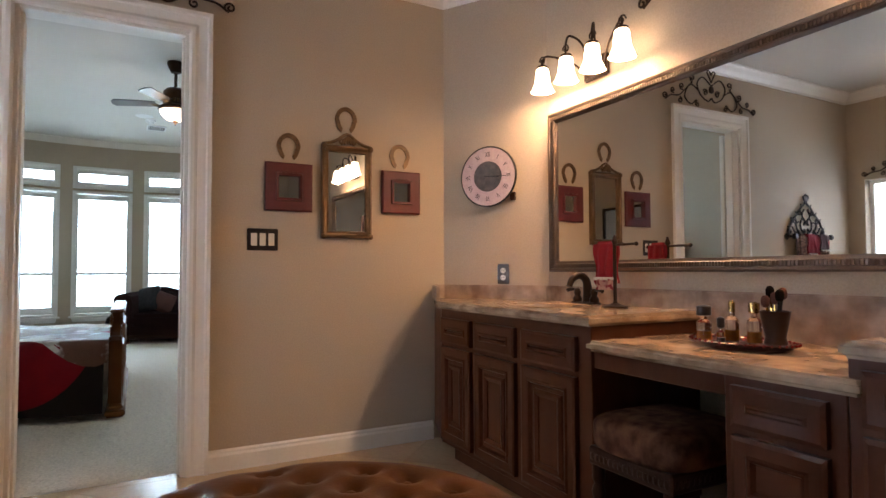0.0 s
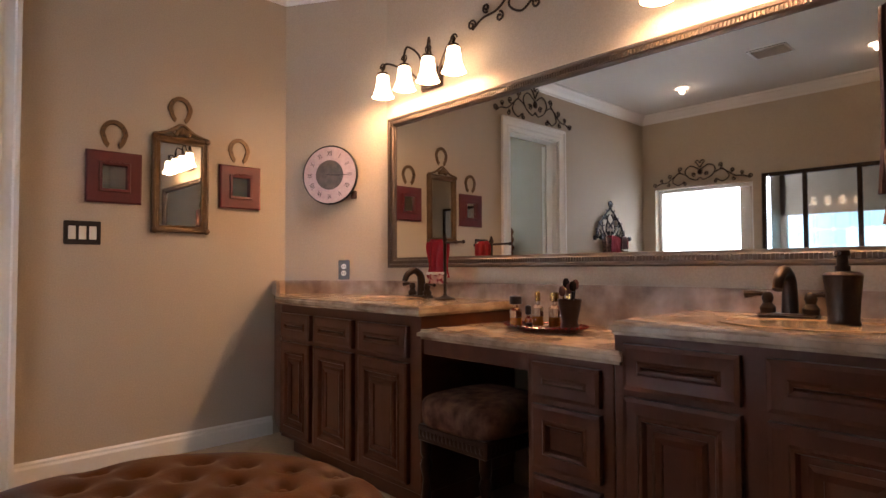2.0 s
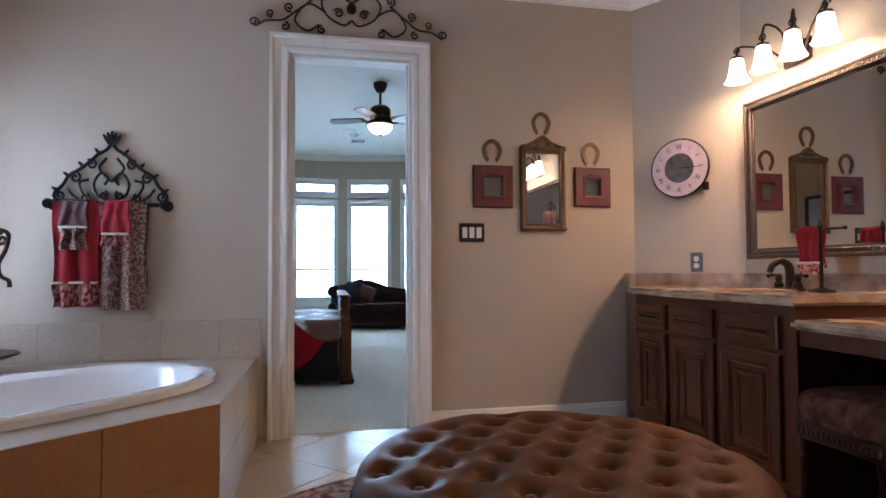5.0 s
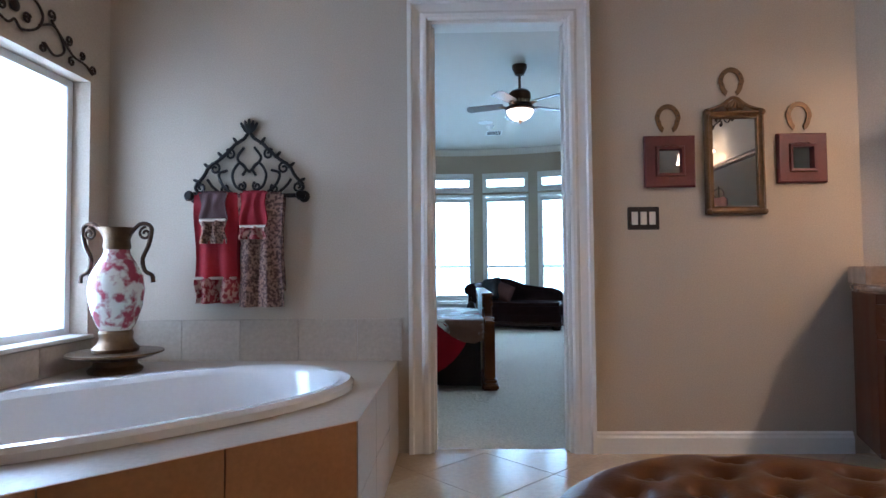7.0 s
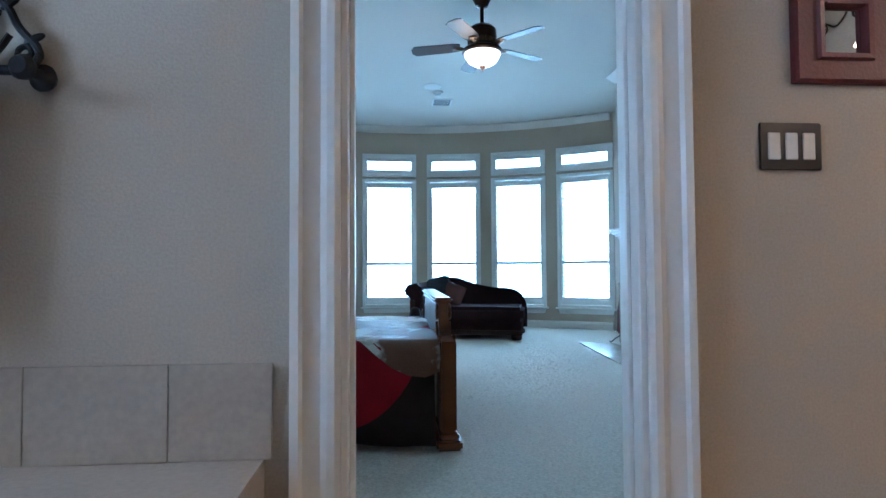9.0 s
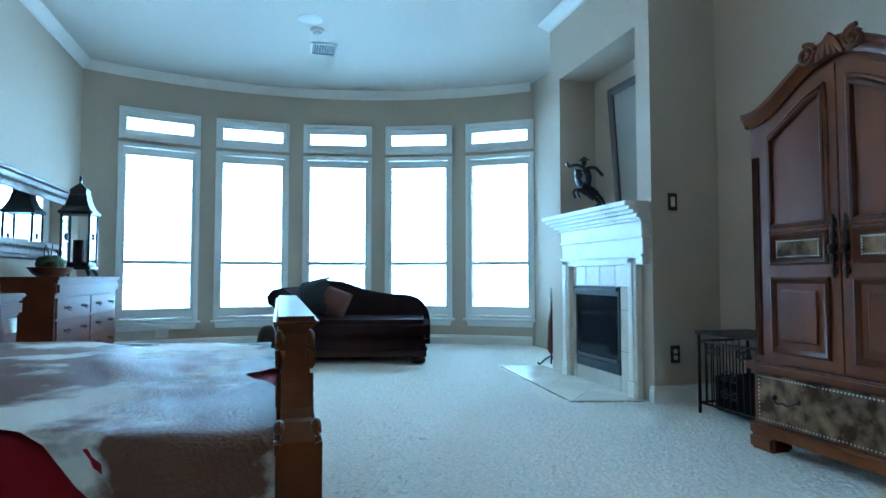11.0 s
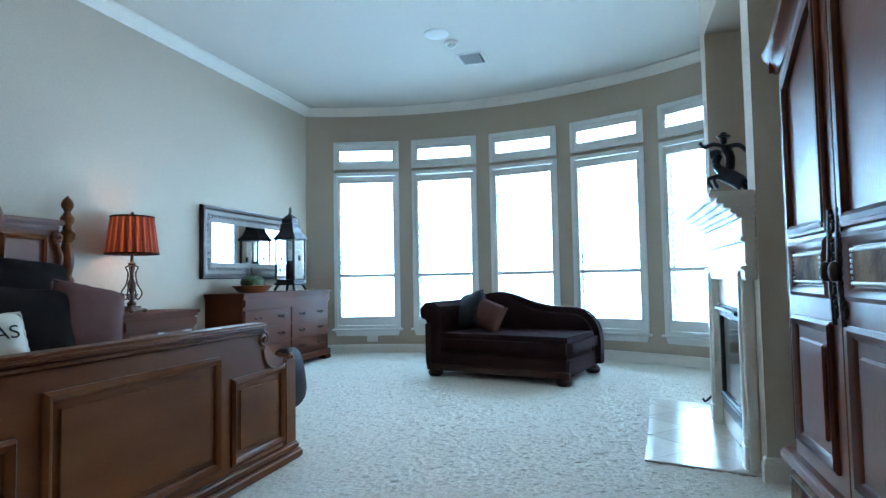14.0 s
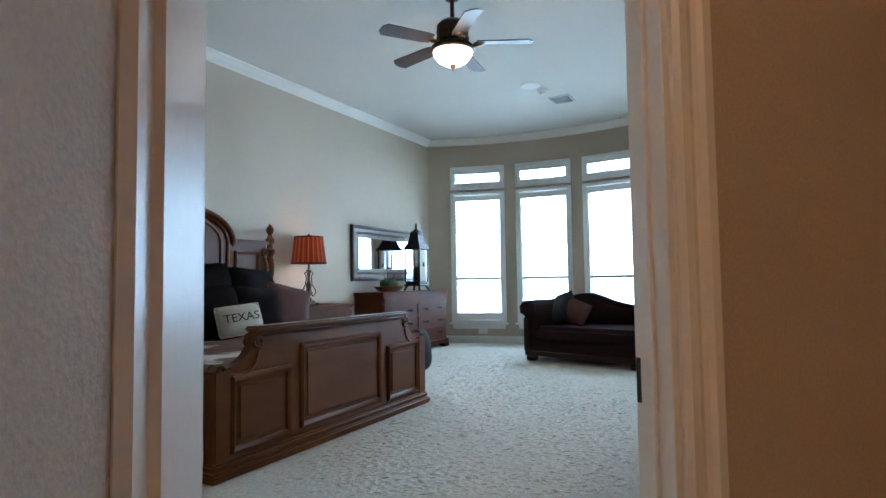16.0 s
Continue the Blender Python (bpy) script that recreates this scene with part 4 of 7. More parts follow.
def horseshoe(x, z, label):
    pts = []
    for i in range(25):
        a = radians(-60 + 300 * i / 24)
        pts.append((0.055 * math.cos(a) * (0.9 if math.sin(a) < 0 else 1), 0, 0.068 * math.sin(a)))
    bm = bmesh.new()
    rings = []
    for i, p in enumerate(pts):
        p = Vector(p)
        n = p.normalized() * 0.012
        rings.append([bm.verts.new(q) for q in (p - n + Vector((0, -0.001, 0)), p - n + Vector((0, -0.009, 0)), p + n + Vector((0, -0.009, 0)), p + n + Vector((0, -0.001, 0)))])
    for a, b in zip(rings, rings[1:]):
        for j in range(4):
            bm.faces.new((a[j], a[(j + 1) % 4], b[(j + 1) % 4], b[j]))
    bm.faces.new(rings[0])
    bm.faces.new(rings[-1])
    ob = empty("horseshoe", pose(x, WY, z), label, "horseshoe", "horseshoes")
    part("shoe", bm, ANTIQUE, ob)
    bm = bmesh.new()
    for i in (4, 6, 8, 16, 18, 20):
        p = pts[i]
        box(bm, (p[0] - 0.003, -0.0115, p[2] - 0.003), (p[0] + 0.003, -0.009, p[2] + 0.003))
    pieces("nail", bm, BLACKMETAL, ob)


horseshoe(0.996, 1.735, "worn golden horseshoe above red mirror")
horseshoe(1.330, 1.925, "worn golden horseshoe above antique mirror")
horseshoe(1.674, 1.738, "worn golden horseshoe above red mirror")

# iron towel rack and towels
rk = empty("towel_rack", pose(-1.218, WY, 1.350) @ Matrix.Diagonal((0.90, 1, 0.95, 1)), "black scrolled iron towel rack on wall", "towel rack")
bm = bmesh.new()
tube(bm, [(-0.34, -0.06, 0), (0.34, -0.06, 0)], 0.012, 10)
part("bar", bm, BLACKMETAL, rk, "", True)
for s in (-1, 1):
    bm = lathe(bmesh.new(), [(0.03, 0), (0.034, 0.01), (0.02, 0.02), (0.012, 0.03), (0.012, 0.06), (0.026, 0.07), (0.03, 0.085), (0.02, 0.1)], (s * 0.325, 0, 0), 14, flat)
    part("bracket", bm, BLACKMETAL, rk, "", True)
bm = bmesh.new()
for s in (-1, 1):
    def line(pts, r=0.008):
        tube(bm, [(s * q[0], -0.018, q[2]) for q in curve([(a, 0, b) for a, b in pts], 8)], r, 7)

    def curl(cx, cz, r0, a0, turns, r=0.007):
        tube(bm, [(s * (cx + q[0]), -0.018, cz + q[2]) for q in spiral(0, 0, r0, r0 * 0.2, a0, turns)], r, 7)
    line([(0.0, 0.37), (0.03, 0.33), (0.08, 0.30), (0.12, 0.26), (0.18, 0.21), (0.24, 0.17), (0.27, 0.12), (0.32, 0.06), (0.30, 0.02)], 0.010)
    curl(0.29, 0.055, 0.035, 1.0, -1.4)
    curl(0.205, 0.16, 0.035, 0.8, 1.3)
    curl(0.115, 0.24, 0.032, 0.8, 1.3)
    line([(0.02, 0.03), (0.08, 0.06), (0.10, 0.13), (0.06, 0.19), (0.02, 0.16), (0.04, 0.12)])
    line([(0.03, 0.28), (0.07, 0.22), (0.03, 0.17), (0.0, 0.14)])
    line([(0.10, 0.02), (0.16, 0.07), (0.18, 0.13), (0.13, 0.15)])
    line([(0.17, 0.02), (0.22, 0.06), (0.25, 0.1)])
    curl(0.045, 0.06, 0.026, 2.0, 1.3)
    curl(0.15, 0.045, 0.026, 2.0, 1.3)
    for px, pz, an in ((0.08, 0.315, 40), (0.17, 0.235, 45), (0.25, 0.175, 55), (0.31, 0.09, 65)):
        blob(bm, (0.02, 0.016, 0.055), (s * px, -0.02, pz), 0.9, 8, 6, pose(0, 0, 0, 0, s * an, 0))
for i in range(5):
    blob(bm, (0.022, 0.02, 0.075), (0.016 * (i - 2), -0.022, 0.405 - 0.008 * abs(i - 2)), 0.9, 8, 6, pose(0, 0, 0, 0, 16 * (i - 2), 0))
part("scrollwork", bm, BLACKMETAL, rk, "scrolls with leaf finial", True)


def towel(x0, x1, z_top, z_bot, y, mat, label, band=None, seed=0, depth=0.02, wall=WY):
    """A folded towel over a bar: two hanging layers with soft vertical waves."""
    top = empty("towel", Matrix.Translation(((x0 + x1) / 2, y, z_top)), label, "towel", "towels")

    def sheet(za, zb, off, extra=0.0):
        bm = bmesh.new()
        nx, nz = 18, 14
        w = x1 - x0
        grid = []
        for j in range(nz + 1):
            row = []
            for i in range(nx + 1):
                u, v = i / nx, j / nz
                x = -w / 2 + w * u + 0.006 * math.sin(6 * v + seed) * (1 if u > 0.5 else -1)
                z = za + (zb - za) * v
                k = min(1, (z_top - z - z_top + 0) / -0.15) if z < 0 else 0
                yy = off - (0.007 + extra) * k * math.sin(2 * math.pi * (2.2 * u) + seed) - 0.003 * math.sin(17 * u + 5 * v + seed)
                row.append((x, yy, z))
            grid.append(row)
        f = [[bm.verts.new(p) for p in row] for row in grid]
        b = [[bm.verts.new((p[0], p[1] + 0.012, p[2])) for p in row] for row in grid]
        for j in range(nz):
            for i in range(nx):
                bm.faces.new((f[j][i], f[j][i + 1], f[j + 1][i + 1], f[j + 1][i]))
                bm.faces.new((b[j][i], b[j + 1][i], b[j + 1][i + 1], b[j][i + 1]))
        for j in range(nz):
            bm.faces.new((f[j][0], f[j + 1][0], b[j + 1][0], b[j][0]))
            bm.faces.new((f[j][nx], b[j][nx], b[j + 1][nx], f[j + 1][nx]))
        for i in range(nx):
            bm.faces.new((f[0][i], b[0][i], b[0][i + 1], f[0][i + 1]))
            bm.faces.new((f[nz][i], f[nz][i + 1], b[nz][i + 1], b[nz][i]))
        return bm
    L = z_top - z_bot
    if band:
        kind, hb, m2 = band
        part("front", sheet(0, -L + hb, -depth), mat, top, "", True)
        part("border", sheet(-L + hb, -L, -depth - 0.002, 0.004), m2, top, kind, True)
        part("trim_band", boxes(((-(x1 - x0) / 2, -depth - 0.012, -L + hb - 0.006), ((x1 - x0) / 2, -depth + 0.006, -L + hb + 0.008)), bevel=0.004), WHITEFAB, top, "cream woven band")
    else:
        part("front", sheet(0, -L, -depth), mat, top, "", True)
    part("back", sheet(0, -L * 0.86, depth - 0.006), mat, top, "", True)
    part("fold", boxes(((-(x1 - x0) / 2, -depth, -0.012), ((x1 - x0) / 2, depth + 0.006, 0.014)), bevel=0.012, seg=3), mat, top, "", True)
    return top


yb = WY - 0.06
towel(-1.482, -1.258, 1.354, 0.79, yb, REDTOWEL, "long red towel with striped fringe on rack", ("striped red and cream fringe", 0.13, STRIPE), 0.4)
towel(-1.250, -1.022, 1.354, 0.77, yb, LEOPARD, "leopard patterned brown towel on iron rack", None, 1.7)
towel(-1.446, -1.310, 1.360, 1.10, yb, BROWNTOWEL, "small brown towel with leopard border on rack", ("leopard patterned border", 0.12, LEOPARD), 2.2, 0.042)
towel(-1.236, -1.100, 1.360, 1.12, yb, REDTOWEL, "small red towel with fringe on rack", ("striped fringe", 0.065, STRIPE), 3.0, 0.042)

# tub in its tiled deck
DK = 0.478
deck = empty("tub_deck", Matrix.Identity(4), "travertine tiled deck round the bath tub", "tub deck", "", "structure")
tc = (-1.253, 2.111)                     # the tub lies across the corner
ta, tb = 0.82, 0.48
TC, TS = math.cos(radians(43.5)), math.sin(radians(43.5))
DECK = [(-0.438, WY), (-0.438, 1.932), (-1.35, 1.09), (XL, 1.36), (XL, WY)]


def oval(k, z, n=48, p=0.82):
    out = []
    for j in range(n):
        a = 2 * math.pi * j / n
        u, v = k[0] * math.copysign(abs(math.cos(a)) ** p, math.cos(a)), k[1] * math.copysign(abs(math.sin(a)) ** p, math.sin(a))
        out.append((tc[0] + TC * u - TS * v, tc[1] + TS * u + TC * v, z))
    return out


def deck_edge(dx, dy):
    """Where a ray from the tub's centre leaves the deck."""
    best = 9.0
    for (ax, ay), (bx, by) in zip(DECK, DECK[1:] + DECK[:1]):
        ex, ey = bx - ax, by - ay
        det = dx * ey - dy * ex
        if abs(det) > 1e-9:
            t, u = ((ax - tc[0]) * ey - (ay - tc[1]) * ex) / det, ((ax - tc[0]) * dy - (ay - tc[1]) * dx) / det
            if t > 0 and -0.001 <= u <= 1.001:
                best = min(best, t)
    return (tc[0] + dx * best, tc[1] + dy * best)


inner = oval((ta - 0.03, tb - 0.03), 0)
outer = [deck_edge(x - tc[0], y - tc[1]) for x, y, _ in oval((1, 1), 0)]
for corner in DECK:
    k = min(range(48), key=lambda i: math.dist(outer[i], corner))
    outer[k] = corner
bm = bmesh.new()
o = [bm.verts.new((x, y, DK)) for x, y in outer]
i = [bm.verts.new((x, y, DK)) for x, y, _ in inner]
for j in range(48):
    bm.faces.new((o[j], o[(j + 1) % 48], i[(j + 1) % 48], i[j]))
tile_jobs = []
for (ax, ay), (bx, by), mat in zip(DECK, DECK[1:4], (TUBTILE, APRON, APRON)):
    ln = math.dist((ax, ay), (bx, by))
    ux, uy = (bx - ax) / ln, (by - ay) / ln
    nx, ny = uy, -ux                     # inward
    if (tc[0] - ax) * nx + (tc[1] - ay) * ny < 0:
        nx, ny = -nx, -ny
    prism(bm, [(ax + nx * q + ux * r, ay + ny * q + uy * r) for q, r in ((0.004, 0), (0.004, ln), (0.02, ln - 0.02), (0.02, 0.02))], 0, DK - 0.004)
    cuts = max(1, round(ln / 0.36))
    for c in range(cuts):
        r0, r1 = ln * c / cuts + 0.002, ln * (c + 1) / cuts - 0.002
        for z0, z1 in ((0.0, 0.232), (0.235, DK + 0.003)):
            part("tile", prism(bmesh.new(), [(ax + nx * q + ux * r, ay + ny * q + uy * r) for q, r in ((-0.006, r0), (-0.006, r1), (0.003, r1), (0.003, r0))], z0, z1), mat, deck)
part("core", bm, GROUT, deck)
ys = [1.918, 2.28, 2.64, 3.0, WY]
xs = [-0.414, -0.644, -0.955, -1.266, -1.577, -1.888, XL + 0.002]
for a, b in zip(xs, xs[1:]):
    tile_jobs.append((deck, (b + 0.002, WY - 0.014, DK + 0.004), (a, WY - 0.001, 0.70)))
for a, b in zip(ys, ys[1:]):
    tile_jobs.append((deck, (XL + 0.001, a + 0.002, DK + 0.004), (XL + 0.014, b - 0.002, 0.62)))
# deck top tiles, cut round the tub
bm = bmesh.new()
o = [(x, y) for x, y in outer]
for j in range(48):
    a, b = o[j], o[(j + 1) % 48]
    c, d2 = inner[(j + 1) % 48], inner[j]
    bm.faces.new([bm.verts.new((*q[:2], DK + 0.004)) for q in (a, b, c, d2)])
part("deck_top", bm, TUBTILE, deck, "travertine deck surface")
tub = empty("bathtub", Matrix.Identity(4), "white oval drop-in bath tub in tiled deck", "bathtub")
bm = bmesh.new()
rings = [[bm.verts.new(p) for p in oval(k, z)] for k, z in (((ta - 0.02, tb - 0.02), DK - 0.01), ((ta, tb), DK + 0.006), ((ta + 0.002, tb + 0.002), DK + 0.03), ((ta - 0.012, tb - 0.012), DK + 0.044), ((ta - 0.05, tb - 0.05), DK + 0.042), ((ta - 0.075, tb - 0.075), DK + 0.02), ((ta - 0.11, tb - 0.10), DK - 0.12), ((ta - 0.17, tb - 0.15), DK - 0.30), ((ta - 0.3, tb - 0.25), DK - 0.38), ((0.1, 0.06), DK - 0.39))]
for a, b in zip(rings, rings[1:]):
    for j in range(48):
        bm.faces.new((a[j], a[(j + 1) % 48], b[(j + 1) % 48], b[j]))
bm.faces.new(rings[-1])
part("shell", bm, PORCELAIN, tub, "", True)
part("drain", lathe(bmesh.new(), [(0.035, 0.0), (0.035, 0.004), (0.028, 0.006), (0.012, 0.003)], (tc[0], tc[1], DK - 0.389), 20), BRONZE, tub, "bronze drain", True)

# painted urn on a stand
vx, vy = -1.74, 2.82
urn = empty("urn", Matrix.Translation((vx, vy, DK + 0.006)) @ Matrix.Scale(1.14, 4), "white floral porcelain urn with gilt handles", "vase")
FLORAL = surface("floral_porcelain", (0.72, 0.69, 0.62), 0.15, 0, (0.34, 0.06, 0.09), 19, 0.12, 0, 60, coat=0.4)
part("stand", lathe(bmesh.new(), [(0.10, 0.0), (0.105, 0.015), (0.085, 0.03), (0.08, 0.05), (0.14, 0.062), (0.185, 0.078), (0.183, 0.085), (0.08, 0.085)], (0, 0, 0), 28), ANTIQUE, urn, "aged gilt footed dish", True)
part("foot", lathe(bmesh.new(), [(0.085, 0.084), (0.09, 0.10), (0.07, 0.12), (0.062, 0.14), (0.066, 0.165), (0.06, 0.175)], (0, 0, 0), 28), ANTIQUE, urn, "gilt bronze foot", True)
part("body", lathe(bmesh.new(), [(0.058, 0.172), (0.075, 0.20), (0.098, 0.27), (0.108, 0.34), (0.10, 0.40), (0.075, 0.45), (0.052, 0.49), (0.048, 0.51)], (0, 0, 0), 32), FLORAL, urn, "porcelain painted with red flowers", True)
part("neck", lathe(bmesh.new(), [(0.049, 0.508), (0.054, 0.52), (0.05, 0.55), (0.062, 0.585), (0.074, 0.6), (0.066, 0.6), (0.045, 0.57)], (0, 0, 0), 28), ANTIQUE, urn, "gilt flared neck", True)
for s in (-1, 1):
    bm = bmesh.new()
    tube(bm, [(s * q[0], 0, q[2]) for q in curve([(0.05, 0, 0.57), (0.10, 0, 0.615), (0.145, 0, 0.60), (0.135, 0, 0.53), (0.11, 0, 0.47), (0.12, 0, 0.42), (0.15, 0, 0.40), (0.155, 0, 0.37)], 7)], 0.009, 7)
    tube(bm, [(s * (0.12 + q[0]), 0, 0.575 + q[2]) for q in spiral(0, 0, 0.028, 0.006, 1.5, 1.3)], 0.006, 6)
    part("handle", bm, BRONZE, urn, "scrolled dark handle", True)

# tufted round ottoman
ott = empty("ottoman", Matrix.Translation((0.61, 1.20, 0)), "round tan leather ottoman with button tufting", "ottoman")
RO = 0.585
tufts = []
for i in range(-6, 7):
    for j in range(-6, 7):
        x, y = 0.168 * i + (0.084 if j % 2 else 0), 0.122 * j
        if math.hypot(x, y) < RO - 0.07:
            tufts.append((x, y))
bm = bmesh.new()
rings = []
for k in range(46):
    r = RO * k / 45
    ring = []
    for j in range(110):
        a = 2 * math.pi * j / 110
        x, y = r * math.cos(a), r * math.sin(a)
        d1 = min(math.hypot(x - p, y - q) for p, q in tufts)
        z = 0.445 + 0.018 * (1 - (r / RO) ** 2) - 0.045 * math.exp(-(d1 / 0.026) ** 2) - 0.016 * math.exp(-(d1 / 0.06) ** 2)
        if r > RO - 0.08:
            q = (r - RO + 0.08) / 0.08
            z -= 0.075 * (1 - math.sqrt(max(0, 1 - q * q)))
        ring.append(bm.verts.new((x, y, z)) if k else None)
    if k == 0:
        c = bm.verts.new((0, 0, 0.46))
        ring = [c] * 110
    rings.append(ring)
for k in range(45):
    for j in range(110):
        q = (rings[k][j], rings[k + 1][j], rings[k + 1][(j + 1) % 110], rings[k][(j + 1) % 110])
        bm.faces.new(q[:3] if k == 0 else q) if k else bm.faces.new((rings[0][0], rings[1][j], rings[1][(j + 1) % 110]))
part("cushion", bm, LEATHER, ott, "tan leather top with deep tufts", True)
bm = bmesh.new()
prof = [(RO - 0.03, 0.06), (RO - 0.01, 0.08), (RO, 0.2), (RO + 0.004, 0.33), (RO, 0.372)]
rings = []
for r, z in prof:
    rings.append([bm.verts.new(((r + 0.006 * math.cos(18 * 2 * math.pi * j / 144)) * math.cos(2 * math.pi * j / 144), (r + 0.006 * math.cos(18 * 2 * math.pi * j / 144)) * math.sin(2 * math.pi * j / 144), z)) for j in range(144)])
for a, b in zip(rings, rings[1:]):
    for j in range(144):
        bm.faces.new((a[j], a[(j + 1) % 144], b[(j + 1) % 144], b[j]))
bm.faces.new(rings[0])
part("side", bm, LEATHER, ott, "pleated leather side", True)
for p, q in tufts:
    part("button", blob(bmesh.new(), (0.03, 0.03, 0.012), (p, q, 0.418 + 0.018 * (1 - (math.hypot(p, q) / RO) ** 2)), 0.9, 8, 5), LEATHER, ott, "", True)
for i in range(4):
    a = math.pi / 4 + math.pi / 2 * i
    part("foot", lathe(bmesh.new(), [(0.02, 0.012), (0.035, 0.03), (0.03, 0.06)], (0.42 * math.cos(a), 0.42 * math.sin(a), 0), 12), BLACKWOOD, ott)

# round oriental rug under it
rug = empty("rug", Matrix.Translation((0.61, 1.20, 0)) @ Matrix.Diagonal((0.905, 0.905, 1, 1)), "round oriental rug, red and cream border", "rug")
RUGR = surface("rug_red", (0.20, 0.035, 0.03), 0.95, 0, (0.42, 0.30, 0.21), 16, 0.22, 0.8, 240)
RUGB = surface("rug_border", (0.38, 0.27, 0.18), 0.95, 0, (0.13, 0.025, 0.025), 20, 0.14, 0.8, 240)
RUGK = surface("rug_dark", (0.07, 0.02, 0.02), 0.95, 0, (0.25, 0.15, 0.1), 30, 0.25, 0.8, 240)
part("field", lathe(bmesh.new(), [(1.12, 0.0), (1.12, 0.010), (0.01, 0.010)], (0, 0, 0), 72), RUGR, rug)
for nm, r0, r1, m in (("border", 1.12, 1.34, RUGB), ("edge", 1.34, 1.42, RUGR), ("binding", 1.42, 1.45, RUGK)):
    part(nm, lathe(bmesh.new(), [(r1, 0.0), (r1, 0.0095), (r0 + 0.001, 0.0095), (r0 + 0.001, 0.0)], (0, 0, 0), 72), m, rug)
bm = bmesh.new()
for i in range(28):
    a = 2 * math.pi * i / 28
    pts = [(1.23 * math.cos(a) + 0.05 * math.cos(2 * math.pi * j / 12), 1.23 * math.sin(a) + 0.035 * math.sin(2 * math.pi * j / 12), 0.011) for j in range(13)]
    tube(bm, pts, 0.006, 4)
pieces("medallion", bm, RUGK, rug, "dark woven rosette")

# stool in the knee space
st = empty("vanity_stool", Matrix.Translation((1.91, 1.345, 0)) @ Matrix.Diagonal((0.87, 0.82, 0.95, 1)), "dark carved stool with tapestry cushion", "stool")
part("cushion", blob(bmesh.new(), (0.51, 0.50, 0.15), (0, 0, 0.485), 0.45, 32, 14), TAPESTRY, st, "floral tapestry cushion", True)
part("seat_frame", boxes(((-0.235, -0.225, 0.36), (0.235, 0.225, 0.43)), bevel=0.008), BLACKWOOD, st)
bm = bmesh.new()
for i in range(16):
    for s in (-1, 1):
        blob(bm, (0.022, 0.008, 0.03), (-0.21 + 0.028 * i, s * 0.226, 0.395), 0.9, 8, 5)
        blob(bm, (0.008, 0.022, 0.03), (s * 0.236, -0.2 + 0.0267 * i, 0.395), 0.9, 8, 5)
part("carving", bm, BLACKWOOD, st, "carved leaf frieze", True)
for sx in (-1, 1):
    for sy in (-1, 1):
        part("leg", lathe(bmesh.new(), [(0.018, 0), (0.022, 0.02), (0.014, 0.05), (0.026, 0.12), (0.016, 0.2), (0.03, 0.26), (0.02, 0.29), (0.028, 0.31), (0.028, 0.365)], (sx * 0.205, sy * 0.195, 0), 14), BLACKWOOD, st, "", True)

# faucets
def faucet(m, label):
    top = empty("faucet", m, label, "faucet", "bronze faucets")
    part("base", boxes(((-0.03, -0.085, 0), (0.03, 0.085, 0.014)), bevel=0.01, seg=3), IRON, top, "", True)
    bm = bmesh.new()
    tube(bm, curve([(0.01, 0, 0.01), (0.012, 0, 0.08), (0.0, 0, 0.125), (-0.04, 0, 0.145), (-0.085, 0, 0.125), (-0.105, 0, 0.09)], 7), 0.019, 12, lambda k: 1.25 - 0.5 * k)
    part("spout", bm, IRON, top, "", True)
    for s in (-1, 1):
        h = part("handle", lathe(bmesh.new(), [(0.022, 0.012), (0.024, 0.03), (0.014, 0.045), (0.018, 0.06), (0.014, 0.075), (0.008, 0.08)], (0, s * 0.06, 0), 14), IRON, top, "", True)
        bm = bmesh.new()
        tube(bm, [(0, s * 0.06, 0.07), (-0.004, s * 0.09, 0.075), (-0.008, s * 0.125, 0.07)], 0.007, 8, lambda k: 0.8 + 0.7 * k)
        part("lever", bm, IRON, h, "", True)


faucet(pose(2.22, 2.105, CT), "oil-rubbed bronze faucet at far basin")
faucet(pose(2.20, 0.335, CT), "oil-rubbed bronze faucet at near basin")

# towel stand, toiletries, soap pump
ts = empty("towel_stand", Matrix.Translation((2.17, 1.855, CT)), "bronze countertop towel stand with finial", "towel stand")
part("base", lathe(bmesh.new(), [(0.055, 0), (0.055, 0.008), (0.03, 0.014), (0.012, 0.022), (0.008, 0.03), (0.008, 0.29), (0.014, 0.30), (0.008, 0.315), (0.004, 0.33)], (0, 0, 0), 20), IRON, ts, "", True)
bm = bmesh.new()
tube(bm, [(0, -0.13, 0.285), (0, 0.12, 0.285)], 0.006, 8)
for s in (-0.13, 0.12):
    blob(bm, (0.02, 0.02, 0.02), (0, s, 0.285), 1, 8, 6)
part("bar", bm, IRON, ts, "", True)
tw = towel(0, 0.105, 0.0, -0.21, 0, REDTOWEL, "red hand towel with striped hem on stand", ("striped hem", 0.05, STRIPE), 0.5, 0.016)
tw.matrix_world = Matrix.Translation((2.17, 1.91, CT + 0.29)) @ pose(0, 0, 0, 0, 0, -78)

